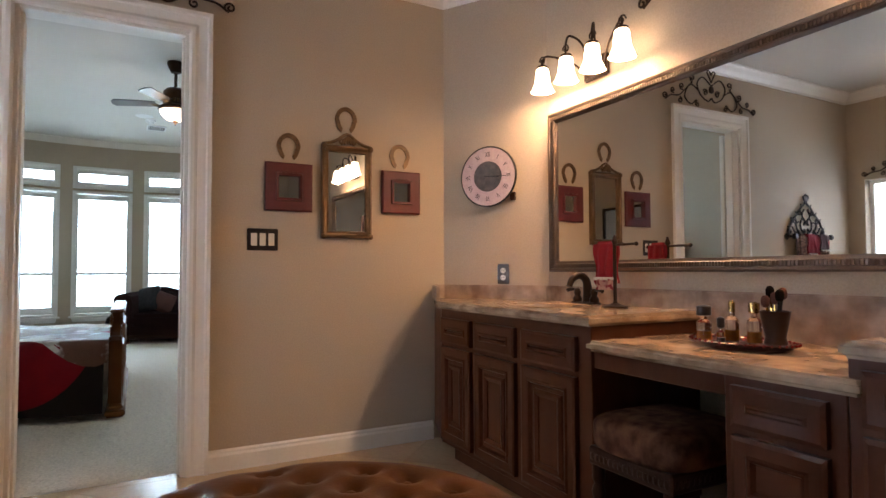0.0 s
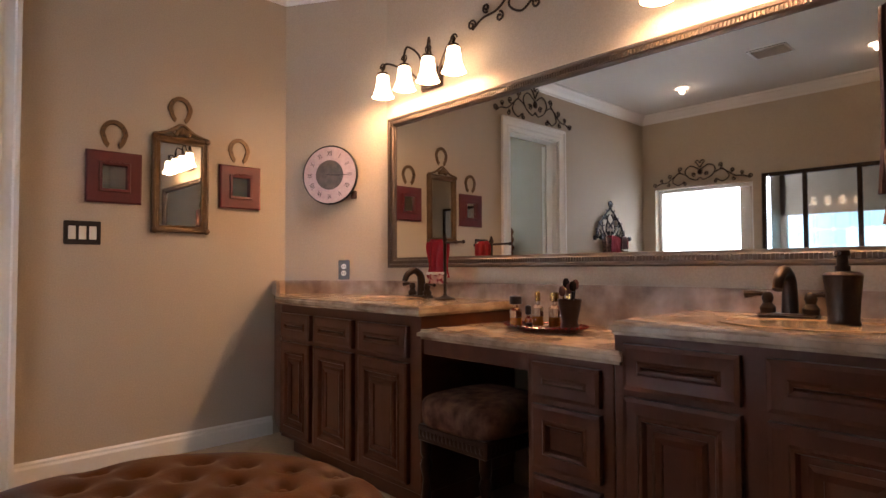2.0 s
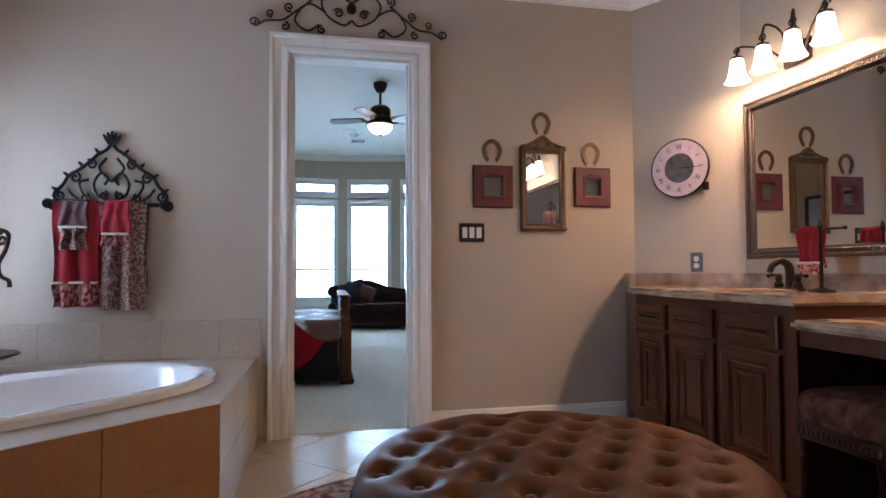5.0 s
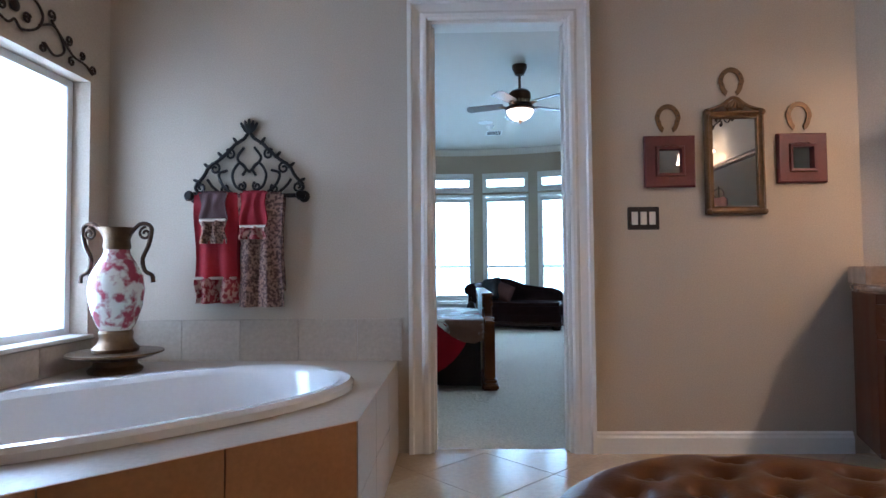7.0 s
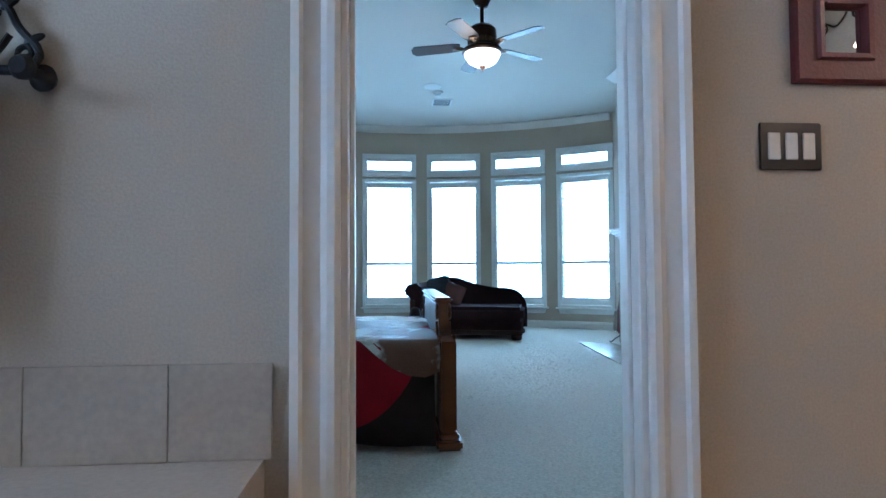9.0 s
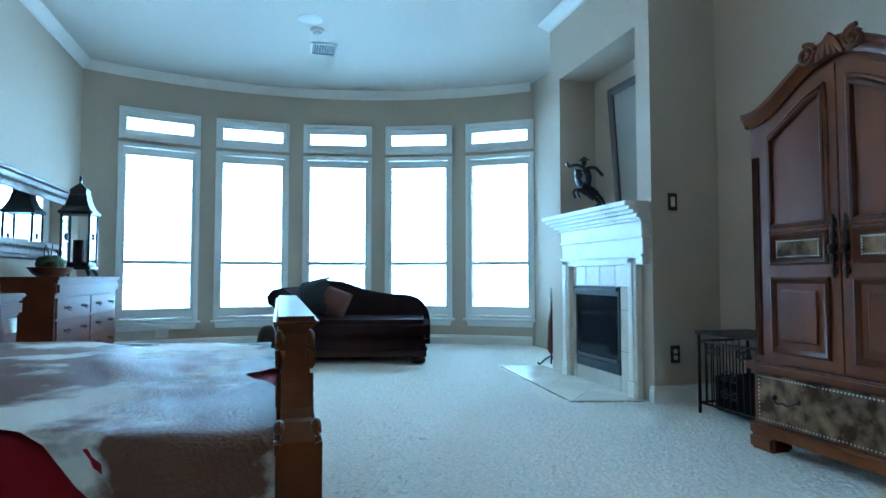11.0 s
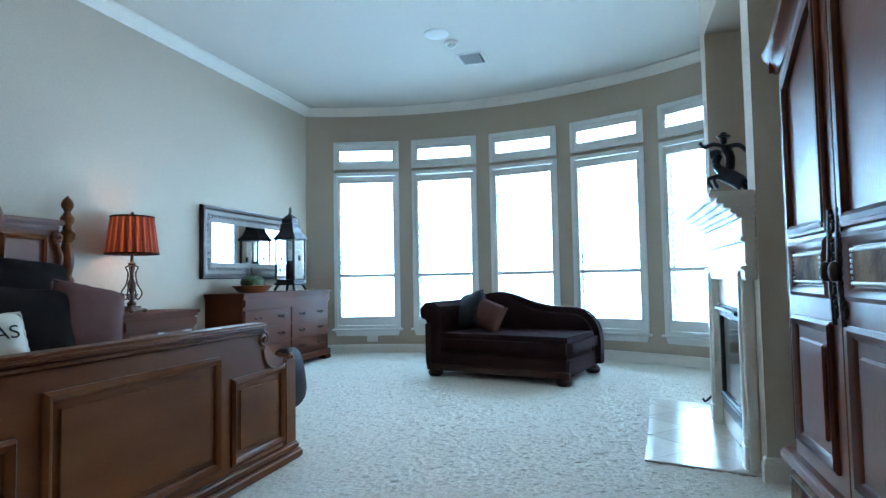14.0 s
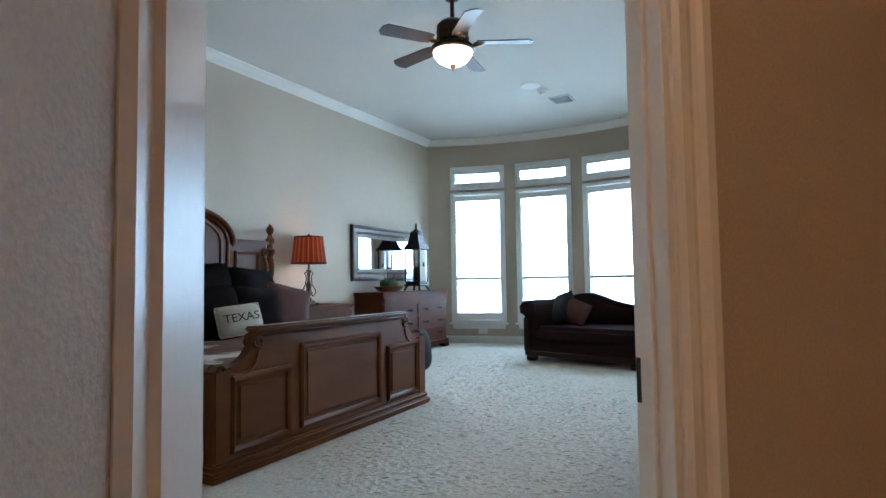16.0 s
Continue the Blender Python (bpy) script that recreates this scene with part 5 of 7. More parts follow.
tr = empty("tray", Matrix.Translation((2.04, 1.15, LT)), "red oval lacquer tray with beaded rim", "tray")
REDLAC = surface("red_lacquer", (0.16, 0.015, 0.012), 0.2, 0, (0.08, 0.01, 0.01), 12, 0.6, 0.1, 60, coat=0.5)
part("dish", lathe(bmesh.new(), [(0.13, 0.0), (0.16, 0.008), (0.185, 0.022), (0.18, 0.024), (0.155, 0.013), (0.02, 0.01)], (0, 0, 0), 40, Matrix.Diagonal((0.62, 1, 1, 1))), REDLAC, tr, "", True)
bm = bmesh.new()
for i in range(40):
    a = 2 * math.pi * i / 40
    blob(bm, (0.012, 0.012, 0.012), (0.113 * math.cos(a), 0.182 * math.sin(a), 0.023), 1, 6, 4)
part("beads", bm, REDLAC, tr, "", True)


def bottle(x, y, r, h, cap, liquid, capm, label):
    top = empty("perfume_bottle", Matrix.Translation((x - 0.06, y - 0.07, LT + 0.0125)), label, "bottle", "perfume bottles")
    part("body", lathe(bmesh.new(), [(r, 0), (r * 1.04, 0.01), (r * 1.04, h * 0.75), (r * 0.45, h * 0.88), (r * 0.4, h)], (0, 0, 0), 16), GLASS, top, "clear glass", True)
    part("liquid", lathe(bmesh.new(), [(r * 0.88, 0.004), (r * 0.92, h * 0.4)], (0, 0, 0), 16), liquid, top, "amber perfume")
    part("cap", lathe(bmesh.new(), [(r * 0.5, h), (r * cap, h + 0.004), (r * cap, h + 0.035), (r * 0.3, h + 0.04)], (0, 0, 0), 16), capm, top, "", True)


AMBER = surface("amber_liquid", (0.35, 0.13, 0.02), 0.1, 0, None, 4, 0.5)
GOLD = surface("gold_cap", (0.5, 0.33, 0.12), 0.25, 1.0, None, 8, 0.5)
bottle(2.07, 1.34, 0.024, 0.085, 1.05, AMBER, BLACKPL, "round amber perfume bottle with black cap")
bottle(2.13, 1.275, 0.022, 0.10, 0.5, AMBER, GOLD, "tall perfume bottle with gold pump")
bottle(2.14, 1.20, 0.022, 0.10, 0.8, AMBER, GOLD, "clear perfume bottle with gold stopper")
bottle(2.05, 1.26, 0.014, 0.05, 0.9, BLACKPL, BLACKPL, "small dark perfume bottle")
bh = empty("brush_holder", Matrix.Translation((2.06, 1.045, LT + 0.0125)), "brown glass cup holding makeup brushes", "brush holder")
part("cup", lathe(bmesh.new(), [(0.03, 0), (0.036, 0.01), (0.03, 0.03), (0.04, 0.08), (0.046, 0.115), (0.042, 0.115), (0.034, 0.06)], (0, 0, 0), 20), BLACKWOOD, bh, "", True)
for i, (dx, dy, hh) in enumerate(((0.01, 0.02, 0.19), (-0.01, -0.02, 0.18), (0.0, 0.0, 0.17), (0.02, -0.01, 0.185), (-0.02, 0.015, 0.16))):
    bm = bmesh.new()
    tube(bm, [(dx * 0.3, dy * 0.3, 0.03), (dx, dy, hh - 0.035)], 0.004, 6)
    b = part("brush", bm, BLACKMETAL if i % 2 else GOLD, bh)
    part("bristles", blob(bmesh.new(), (0.026, 0.026, 0.04), (dx * 1.15, dy * 1.15, hh - 0.015), 0.8, 10, 7), BLACKFAB if i < 2 else MAUVE, b, "", True)
so = empty("soap_pump", Matrix.Translation((2.05, 0.16, CT)), "black hammered soap pump bottle", "soap dispenser")
part("body", lathe(bmesh.new(), [(0.038, 0), (0.04, 0.006), (0.036, 0.014), (0.042, 0.09), (0.047, 0.135), (0.04, 0.142), (0.018, 0.146), (0.018, 0.16)], (0, 0, 0), 24), IRON, so, "", True)
bm = lathe(bmesh.new(), [(0.014, 0.16), (0.014, 0.185), (0.02, 0.19), (0.018, 0.202)], (0, 0, 0), 14)
tube(bm, [(0, 0, 0.195), (-0.035, 0.005, 0.193), (-0.04, 0.006, 0.185)], 0.005, 6)
part("pump", bm, IRON, so, "", True)

# towel on a wall ring beside the mirror's end
rg = empty("towel_ring", Matrix.Translation((2.02, -0.02, 1.74)), "bronze towel ring on standing post", "towel ring")
bm = bmesh.new()
tube(bm, [(0.0, 0.0, -0.9), (0.0, 0.0, 0.08)], 0.008, 8)
tube(bm, [(0.055 * math.cos(2 * math.pi * j / 24), 0, 0.055 * math.sin(2 * math.pi * j / 24)) for j in range(25)], 0.006, 6)
part("post", bm, IRON, rg, "", True)
part("base", lathe(bmesh.new(), [(0.07, -0.8975), (0.07, -0.888), (0.02, -0.88)], (0, 0, 0), 20), IRON, rg, "", True)
tw = towel(0, 0.16, 0.0, -0.55, 0, BROWNTOWEL, "brown towel with leopard hem on ring", ("leopard patterned hem", 0.2, LEOPARD), 0.9, 0.016)
tw.matrix_world = Matrix.Translation((2.02, -0.02, 1.685)) @ pose(0, 0, 0, 0, 0, -45)

# shower front and alcove
sh = empty("shower", Matrix.Translation((XL, 0, 0)), "framed glass shower with dark bronze posts", "shower")
y0, y1, _, z1 = SHW
posts = [y1 - 0.02, 1.45, 1.0, 0.45, y0 + 0.02]
for y in posts:
    part("post", boxes(((-0.05, y - 0.02, 0.0), (-0.01, y + 0.02, z1)), bevel=0.003), IRON, sh)
for a, b in zip(posts, posts[1:]):
    part("rail", boxes(((-0.05, b + 0.02, z1 - 0.04), (-0.01, a - 0.02, z1)), bevel=0.003), IRON, sh)
    part("pane", boxes(((-0.033, b + 0.02, 0.0), (-0.027, a - 0.02, z1 - 0.04))), GLASS, sh)
structure("wall_shower", boxes(((XL - 1.24, y0 - 0.1, 0), (XL - 1.14, 0.95, BC)), ((XL - 1.24, 2.0, 0), (XL - 1.14, y1 + 0.1, BC)), ((XL - 1.24, 0.95, 0), (XL - 1.14, 2.0, 0.90)), ((XL - 1.24, 0.95, 1.64), (XL - 1.14, 2.0, BC)), ((XL - 1.14, y0 - 0.1, 0), (XL - 0.14, y0, BC)), ((XL - 1.14, 2.0, 0), (XL - 0.14, 2.1, BC)), ((XL - 0.16, y1, 0), (XL - 0.121, 2.0, BC))), TUBTILE, "travertine tiled shower walls", "wall")
gb = empty("glass_block_window", Matrix.Translation((XL - 1.19, 1.475, 1.27)), "glass block window in the shower", "window")
BLOCK = clear("block_glass", 0.25, (0.75, 0.93, 0.95))
for i in range(6):
    for j in range(4):
        part("glass_block", boxes(((-0.03, -0.525 + 0.175 * i + 0.006, -0.37 + 0.185 * j + 0.006), (0.03, -0.525 + 0.175 * (i + 1) - 0.006, -0.37 + 0.185 * (j + 1) - 0.006)), bevel=0.015, seg=2), BLOCK, gb, "", True)
structure("backdrop_shower_sky", boxes(((XL - 1.5, 0.7, 0.7), (XL - 1.46, 2.25, 1.85))), glowing("dim_daylight", (0.5, 0.85, 1.0), 1.6), "daylight behind the glass blocks", "backdrop")

# ceiling fixtures of the bath
for x, y in ((-1.2, 2.3), (-1.2, 0.7)):
    top = empty("recessed_light", Matrix.Translation((x, y, BC)), "white recessed can light, lit warm", "ceiling light", "recessed lights")
    part("trim", lathe(bmesh.new(), [(0.085, 0), (0.085, -0.004), (0.065, -0.008), (0.06, -0.002), (0.06, 0)], (0, 0, 0), 28), WHITE, top, "", True)
    part("lens", lathe(bmesh.new(), [(0.059, -0.001), (0.059, -0.003), (0.01, -0.003)], (0, 0, 0), 24), LIT_CAN, top, "glowing lens")
    point_lamp("recess_bulb", (x, y, BC - 0.03), 1.8, (1.0, 0.78, 0.52), 0.025)

hl = empty("recessed_light", Matrix.Translation((2.95, 1.55, 2.9)), "white recessed ceiling light in the hallway", "ceiling light")
part("trim", lathe(bmesh.new(), [(0.09, 0), (0.09, -0.006), (0.065, -0.008), (0.06, -0.001)], (0, 0, 0), 28), WHITE, hl, "", True)
part("lens", lathe(bmesh.new(), [(0.059, -0.001), (0.059, -0.003), (0.01, -0.003)], (0, 0, 0), 24), LIT_CAN, hl, "glowing lens")
point_lamp("hall_bulb", (2.95, 1.55, 2.83), 38, (1.0, 0.62, 0.30), 0.05)

# ---- bedroom ----
def handle_bail(m, parent, w=0.08, mat=None):
    bm = bmesh.new()
    tube(bm, [(q[0], q[1], q[2]) for q in curve([(-w / 2, -0.004, 0), (-w / 2, -0.022, -0.004), (-w * 0.25, -0.028, -0.022), (0, -0.028, -0.017), (w * 0.25, -0.028, -0.022), (w / 2, -0.022, -0.004), (w / 2, -0.004, 0)], 5)], 0.005, 6)
    for s in (-1, 1):
        blob(bm, (0.022, 0.012, 0.028), (s * w / 2, -0.005, 0), 0.9, 8, 6)
    bm.transform(m)
    return part("handle", bm, mat or IRON, parent, "dark bail handle", True)


# bed
FY, FW, FXX = 5.77, 1.05, 0.10           # footboard: centre, half width, face behind
HY, HW, HX = 6.18, 0.94, -1.95           # headboard
bed = empty("bed", Matrix.Identity(4), "carved wooden bed with dark bedding and cowhide", "bed")
yz = Matrix(((0, 0, 1, 0), (1, 0, 0, 0), (0, 1, 0, 0), (0, 0, 0, 1)))     # (a, b, c) -> x=c, y=a, z=b


def outline_foot():
    half = [(FW, 0.06), (FW, 0.545), (FW - 0.05, 0.57)]
    for i in range(9):
        a = radians(-90 - 90 * i / 8)
        half.append((FW - 0.09 + 0.20 * math.cos(a), 0.735 - 0.0 + 0.20 * math.sin(a) + 0.02))
    half.append((FW - 0.29, 0.74))
    return [(FY + a, b) for a, b in half] + [(FY - a, b) for a, b in half[::-1]]


foot = part("footboard", prism(bmesh.new(), outline_foot(), FXX, FXX + 0.06, yz), BEDWOOD, bed, "panelled footboard with scrolled shoulders")
rw = FW - 0.27
part("top_rail", boxes(((FXX - 0.02, FY - rw, 0.725), (FXX + 0.085, FY + rw, 0.755)), ((FXX - 0.01, FY - rw + 0.02, 0.695), (FXX + 0.072, FY + rw - 0.02, 0.728)), bevel=0.012, seg=3), BEDWOOD, foot, "", True)
part("base_moulding", boxes(((FXX - 0.03, FY - FW - 0.03, 0.0), (FXX + 0.10, FY + FW + 0.03, 0.05)), ((FXX - 0.015, FY - FW - 0.015, 0.048), (FXX + 0.085, FY + FW + 0.015, 0.09)), bevel=0.012, seg=3), BEDWOOD, foot, "", True)
face = Matrix(((0, -1, 0, FXX + 0.06), (1, 0, 0, 0), (0, 0, 1, 0), (0, 0, 0, 1)))   # local -y looks to +x
for yc, w, h, zc in ((FY - 0.72, 0.44, 0.40, 0.315), (FY, 0.84, 0.50, 0.38), (FY + 0.72, 0.44, 0.40, 0.315)):
    bm = frame_moulding(bmesh.new(), w, h, [(0, 0.0), (0, 0.010), (0.012, 0.022), (0.024, 0.016), (0.034, 0.006), (0.034, 0.0)], face @ Matrix.Translation((yc, 0, zc)))
    p = part("panel_moulding", bm, BEDWOOD, foot, "", True)
    bm = boxes(((-w / 2 + 0.06, -0.010, -h / 2 + 0.06), (w / 2 - 0.06, -0.002, h / 2 - 0.06)), bevel=0.008)
    bm.transform(face @ Matrix.Translation((yc, 0, zc)))
    part("field", bm, BEDWOOD, p)
for s in (-1, 1):
    bm = bmesh.new()
    for dx in (FXX - 0.004, FXX + 0.064):
        tube(bm, [(dx, FY + s * (FW - 0.30 + 0.8 * q[0]), 0.672 + 0.8 * q[2]) for q in spiral(0, 0, 0.050, 0.012, 1.57, -1.6)], 0.011, 8)
        tube(bm, [(dx, FY + s * (FW - 0.05 + 0.8 * q[0]), 0.545 + 0.8 * q[2]) for q in spiral(0, 0, 0.040, 0.012, 3.2, 1.5)], 0.010, 8)
        tube(bm, [(dx, FY + s * q[0], q[2]) for q in curve([(FW - 0.30, 0, 0.62), (FW - 0.27, 0, 0.55), (FW - 0.19, 0, 0.51), (FW - 0.10, 0, 0.52), (FW - 0.06, 0, 0.54)], 6)], 0.009, 8)
    pieces("scroll", bm, BEDWOOD, foot, "carved scroll shoulder", True)
    part("post", boxes(((FXX - 0.012, FY + s * (FW - 0.11), 0.085), (FXX + 0.074, FY + s * FW, 0.55)), bevel=0.01, seg=2), BEDWOOD, foot, "", True)

pts = [(HW, 0.3), (HW, 1.36)]
pts += [(HW - 0.02, 1.40), (0.52, 1.40)]
for i in range(13):
    a = radians(8 + 164 * i / 12)
    pts.append((0.50 * math.cos(a), 1.37 + 0.30 * math.sin(a)))
pts += [(-0.52, 1.40), (-HW + 0.02, 1.40), (-HW, 1.36), (-HW, 0.3)]
head = part("headboard", prism(bmesh.new(), [(HY + a, b) for a, b in pts], HX - 0.03, HX + 0.03, yz), BEDWOOD, bed, "arched panelled headboard")
for r, o, t in ((0.51, 0.05, 0.03), (0.45, 0.035, 0.018), (0.37, 0.03, 0.016)):
    bm = bmesh.new()
    k = r / 0.5
    tube(bm, [(HX + o, HY + r * math.cos(radians(180 * i / 24)), 1.375 + 0.60 * r * math.sin(radians(180 * i / 24))) for i in range(25)], t, 10)
    for s in (-1, 1):
        if r < 0.5:
            tube(bm, [(HX + o, HY + s * r, 1.38), (HX + o, HY + s * r, 0.9)], t, 10)
        else:
            box(bm, (HX - 0.04, HY + s * 0.5, 1.385), (HX + 0.07, HY + s * (HW + 0.03), 1.425), 0.01, 2)
            box(bm, (HX - 0.03, HY + s * 0.5, 1.35), (HX + 0.055, HY + s * (HW + 0.0), 1.388), 0.01, 2)
    part("arch_moulding", bm, BEDWOOD, head, "", True)
for s in (-1, 1):
    bm = frame_moulding(bmesh.new(), 0.32, 0.26, [(0, 0), (0, 0.03), (0.012, 0.04), (0.03, 0.03), (0.03, 0)], Matrix.Translation((HX + 0.02, 0, 0)) @ Matrix(((0, -1, 0, 0), (1, 0, 0, 0), (0, 0, 1, 0), (0, 0, 0, 1))) @ Matrix.Translation((HY + s * 0.69, 0, 1.18)))
    part("side_panel", bm, BEDWOOD, head, "", True)
    bm = bmesh.new()
    tube(bm, [(HX + 0.05, HY + s * (HW - 0.02 + q[0]), 1.30 + q[2]) for q in spiral(0, 0, 0.04, 0.01, 1.5, 1.4)], 0.016, 7)
    tube(bm, [(HX + 0.05, HY + s * (HW - 0.03), 1.26), (HX + 0.05, HY + s * (HW + 0.01), 1.16), (HX + 0.05, HY + s * (HW - 0.01), 1.05)], 0.02, 8)
    part("bracket", bm, BEDWOOD, head, "carved scroll bracket", True)
    prof = [(0.05, 0.0), (0.055, 0.03), (0.045, 0.06), (0.05, 0.5), (0.055, 0.9), (0.035, 0.93), (0.05, 0.97), (0.05, 1.0), (0.032, 1.03), (0.045, 1.09), (0.048, 1.16), (0.038, 1.24), (0.03, 1.27), (0.052, 1.30), (0.054, 1.335), (0.03, 1.36), (0.028, 1.39), (0.045, 1.42), (0.047, 1.45), (0.028, 1.475), (0.02, 1.495), (0.038, 1.525), (0.042, 1.55), (0.03, 1.58), (0.012, 1.60), (0.004, 1.61)]
    part("post", lathe(bmesh.new(), prof, (HX + 0.02, HY + s * (HW + 0.08), 0), 20), BEDWOOD, bed, "turned post with urn finial", True)

MH, MWD, MR = 0.46, 1.93, 0.07


def on_bed(s, t, off=0.0):
    """A point of the spread: s from head (0) to foot (1), t metres across from the near hem, up, over and down."""
    x = -1.86 + 1.95 * s
    yn = 5.22 - 0.50 * s
    side = MH - 0.06
    fold = 0.02 * math.sin(9 * s + 2 * t) + 0.012 * math.sin(23 * s + 1)
    if t < side:
        k = 1 - t / side
        return Vector((x, yn - off - 0.10 * k - fold * (0.3 + k), 0.05 + t))
    t -= side
    q = MR * math.pi / 2
    if t < q:
        a = t / MR
        return Vector((x, yn + MR - (MR + off) * math.cos(a), 0.05 + side + (MR + off) * math.sin(a) - 0.0))
    t -= q
    w = MWD - 2 * MR
    if t < w:
        return Vector((x, yn + MR + t, 0.05 + side + MR + off + 0.012 * math.sin(7 * s) * math.sin(5 * t) + 0.006 * noise.noise(Vector((9 * s, 7 * t, 0)))))
    t -= w
    if t < q:
        a = t / MR
        return Vector((x, yn + MWD - MR + (MR + off) * math.sin(a), 0.05 + side + (MR + off) * math.cos(a)))
    t -= q
    k = min(1, t / side)
    return Vector((x, yn + MWD + off + 0.14 * k + fold * (0.3 + k), 0.05 + side - t))


TT = 2 * (MH - 0.06) + MR * math.pi + MWD - 2 * MR


def sheet_grid(name, s0, s1, t0, t1, off, mat, label, ns=40, nt=70, thick=0.02):
    bm = bmesh.new()
    g = [[bm.verts.new(on_bed(s0 + (s1 - s0) * i / ns, t0 + (t1 - t0) * j / nt, off)) for j in range(nt + 1)] for i in range(ns + 1)]
    for i in range(ns):
        for j in range(nt):
            bm.faces.new((g[i][j], g[i][j + 1], g[i + 1][j + 1], g[i + 1][j]))
    return part(name, bm, mat, bed, label, True)


def sheet_round(name, sc, tc2, rs, rt, off, mat, label, wave):
    bm = bmesh.new()
    n, m = 96, 26
    c = bm.verts.new(on_bed(sc, tc2, off))
    prev = None
    for k in range(1, m + 1):
        ring = []
        for j in range(n):
            a = 2 * math.pi * j / n
            e = k / m
            w = 1 + (wave(a) - 1) * e
            s = sc + rs * e * w * math.cos(a)
            t = tc2 + rt * e * w * math.sin(a)
            ring.append(bm.verts.new(on_bed(min(1.0, max(0, s)), min(TT, max(0.0, t)), off + 0.004 * noise.noise(Vector((14 * s, 9 * t, 2))))))
        for j in range(n):
            if prev is None:
                bm.faces.new((c, ring[j], ring[(j + 1) % n]))
            else:
                bm.faces.new((prev[j], ring[j], ring[(j + 1) % n], prev[(j + 1) % n]))
        prev = ring
    return part(name, bm, mat, bed, label, True)


part("mattress", prism(bmesh.new(), [(-1.86, 5.28), (0.08, 4.80), (0.08, 6.58), (-1.86, 7.06)], 0.15, 0.49), WHITEFAB, bed)
sheet_grid("bedspread", 0.0, 0.985, 0.0, TT, 0.004, BROWNFAB, "dark brown spread hanging to the floor")
sheet_round("throw", 0.49, 1.02, 0.50, 0.98, 0.014, REDFAB, "red throw draped over side", lambda a: 1 + 0.16 * abs(math.sin(2 * a)) - 0.04 * max(0, math.cos(a + 0.9)) + 0.03 * math.sin(5 * a))
sheet_round("cowhide", 0.66, 1.38, 0.36, 0.85, 0.026, HIDE, "brown and white cowhide spread on top", lambda a: 1 + 0.10 * math.cos(4 * a + 3.6) + 0.05 * math.sin(7 * a) + 0.03 * math.sin(11 * a + 1) + 0.45 * max(0, math.cos(a + 0.90)) ** 20)


part("spread_corner", blob(bmesh.new(), (0.12, 0.36, 0.36), (0.035, 6.95, 0.40), 0.7, 28, 18, None, lambda v: Vector((v.x, v.y * (0.55 + 0.45 * min(1, max(0, (0.19 - v.z) / 0.3))) + 0.012 * math.sin(v.x * 60), v.z))), BROWNFAB, bed, "bunched corner of the spread", True)


def pillow(place, size, turn, mat, label, cat="pillow"):
    top = empty("pillow", Matrix.Translation(place) @ pose(0, 0, 0, *turn), label, cat, "bed pillows")
    w, d2, h = size

    def puff(v):
        e = (abs(v.x) / (w / 2)) ** 3 * (abs(v.z) / (h / 2)) ** 3
        return Vector((v.x * (1 + 0.10 * e - 0.05 * (1 - abs(v.z) / (h / 2)) ** 2), v.y * (1 - 0.45 * max((abs(v.x) / (w / 2)) ** 4, (abs(v.z) / (h / 2)) ** 4)) + 0.006 * noise.noise(v * 9), v.z * (1 + 0.10 * e - 0.06 * (1 - abs(v.x) / (w / 2)) ** 2)))
    part("cushion", blob(bmesh.new(), size, (0, 0, 0), 0.5, 32, 18, None, puff), mat, top, "", True)
    bm = bmesh.new()
    k = 0.97
    pts = [(-w / 2 * k, 0, -h / 2 * k), (w / 2 * k, 0, -h / 2 * k), (w / 2 * k, 0, h / 2 * k), (-w / 2 * k, 0, h / 2 * k), (-w / 2 * k, 0, -h / 2 * k)]
    dense = []
    for a, b in zip(pts, pts[1:]):
        for i in range(14):
            q = Vector(a).lerp(Vector(b), i / 14)
            dense.append((q.x, 0.006 * math.sin(i * 2.2), q.z))
    tube(bm, dense + [dense[0]], 0.010, 6)
    part("welt", bm, mat, top, "", True)
    return top


for y, z, lean in ((5.60, 0.845, 2), (6.19, 0.86, -4), (6.76, 0.83, 5)):
    pillow((-1.74, y, z), (0.64, 0.26, 0.62), (-14, lean, 88 + lean), BLACKFAB, "large black-brown square pillow with ruffled edge")
for y, m, lb in ((5.42, BROWNFAB, "dark brown leather-look pillow on the bed"), (5.98, BLACKFAB, "black fringed pillow leaning on others")):
    pillow((-1.40, y, 0.745), (0.60, 0.24, 0.47), (-22, y - 8.5, 84), m, lb)
pillow((-1.40, 6.48, 0.735), (0.56, 0.22, 0.46), (-22, 6, 80), BLACKFAB, "black pillow with whipstitched edges")
pillow((-1.36, 6.86, 0.74), (0.46, 0.19, 0.46), (-20, 14, 72), MAUVE, "brown and mauve suede pillow")
tx = pillow((-1.14, 6.075, 0.69), (0.36, 0.14, 0.25), (-22, -6, 66), WHITEFAB, "small cream pillow lettered in black")
c = bpy.data.curves.new("lettering", "FONT")
c.body, c.size, c.align_x, c.align_y, c.extrude = "TEXAS", 0.098, "CENTER", "CENTER", 0.001
c.materials.append(BLACKMETAL)
ob = new("lettering", c)
ob.parent = tx
ob.matrix_local = pose(0, -0.0745, 0.0, 90, 0, 0)
tagged(ob, "black serif lettering")


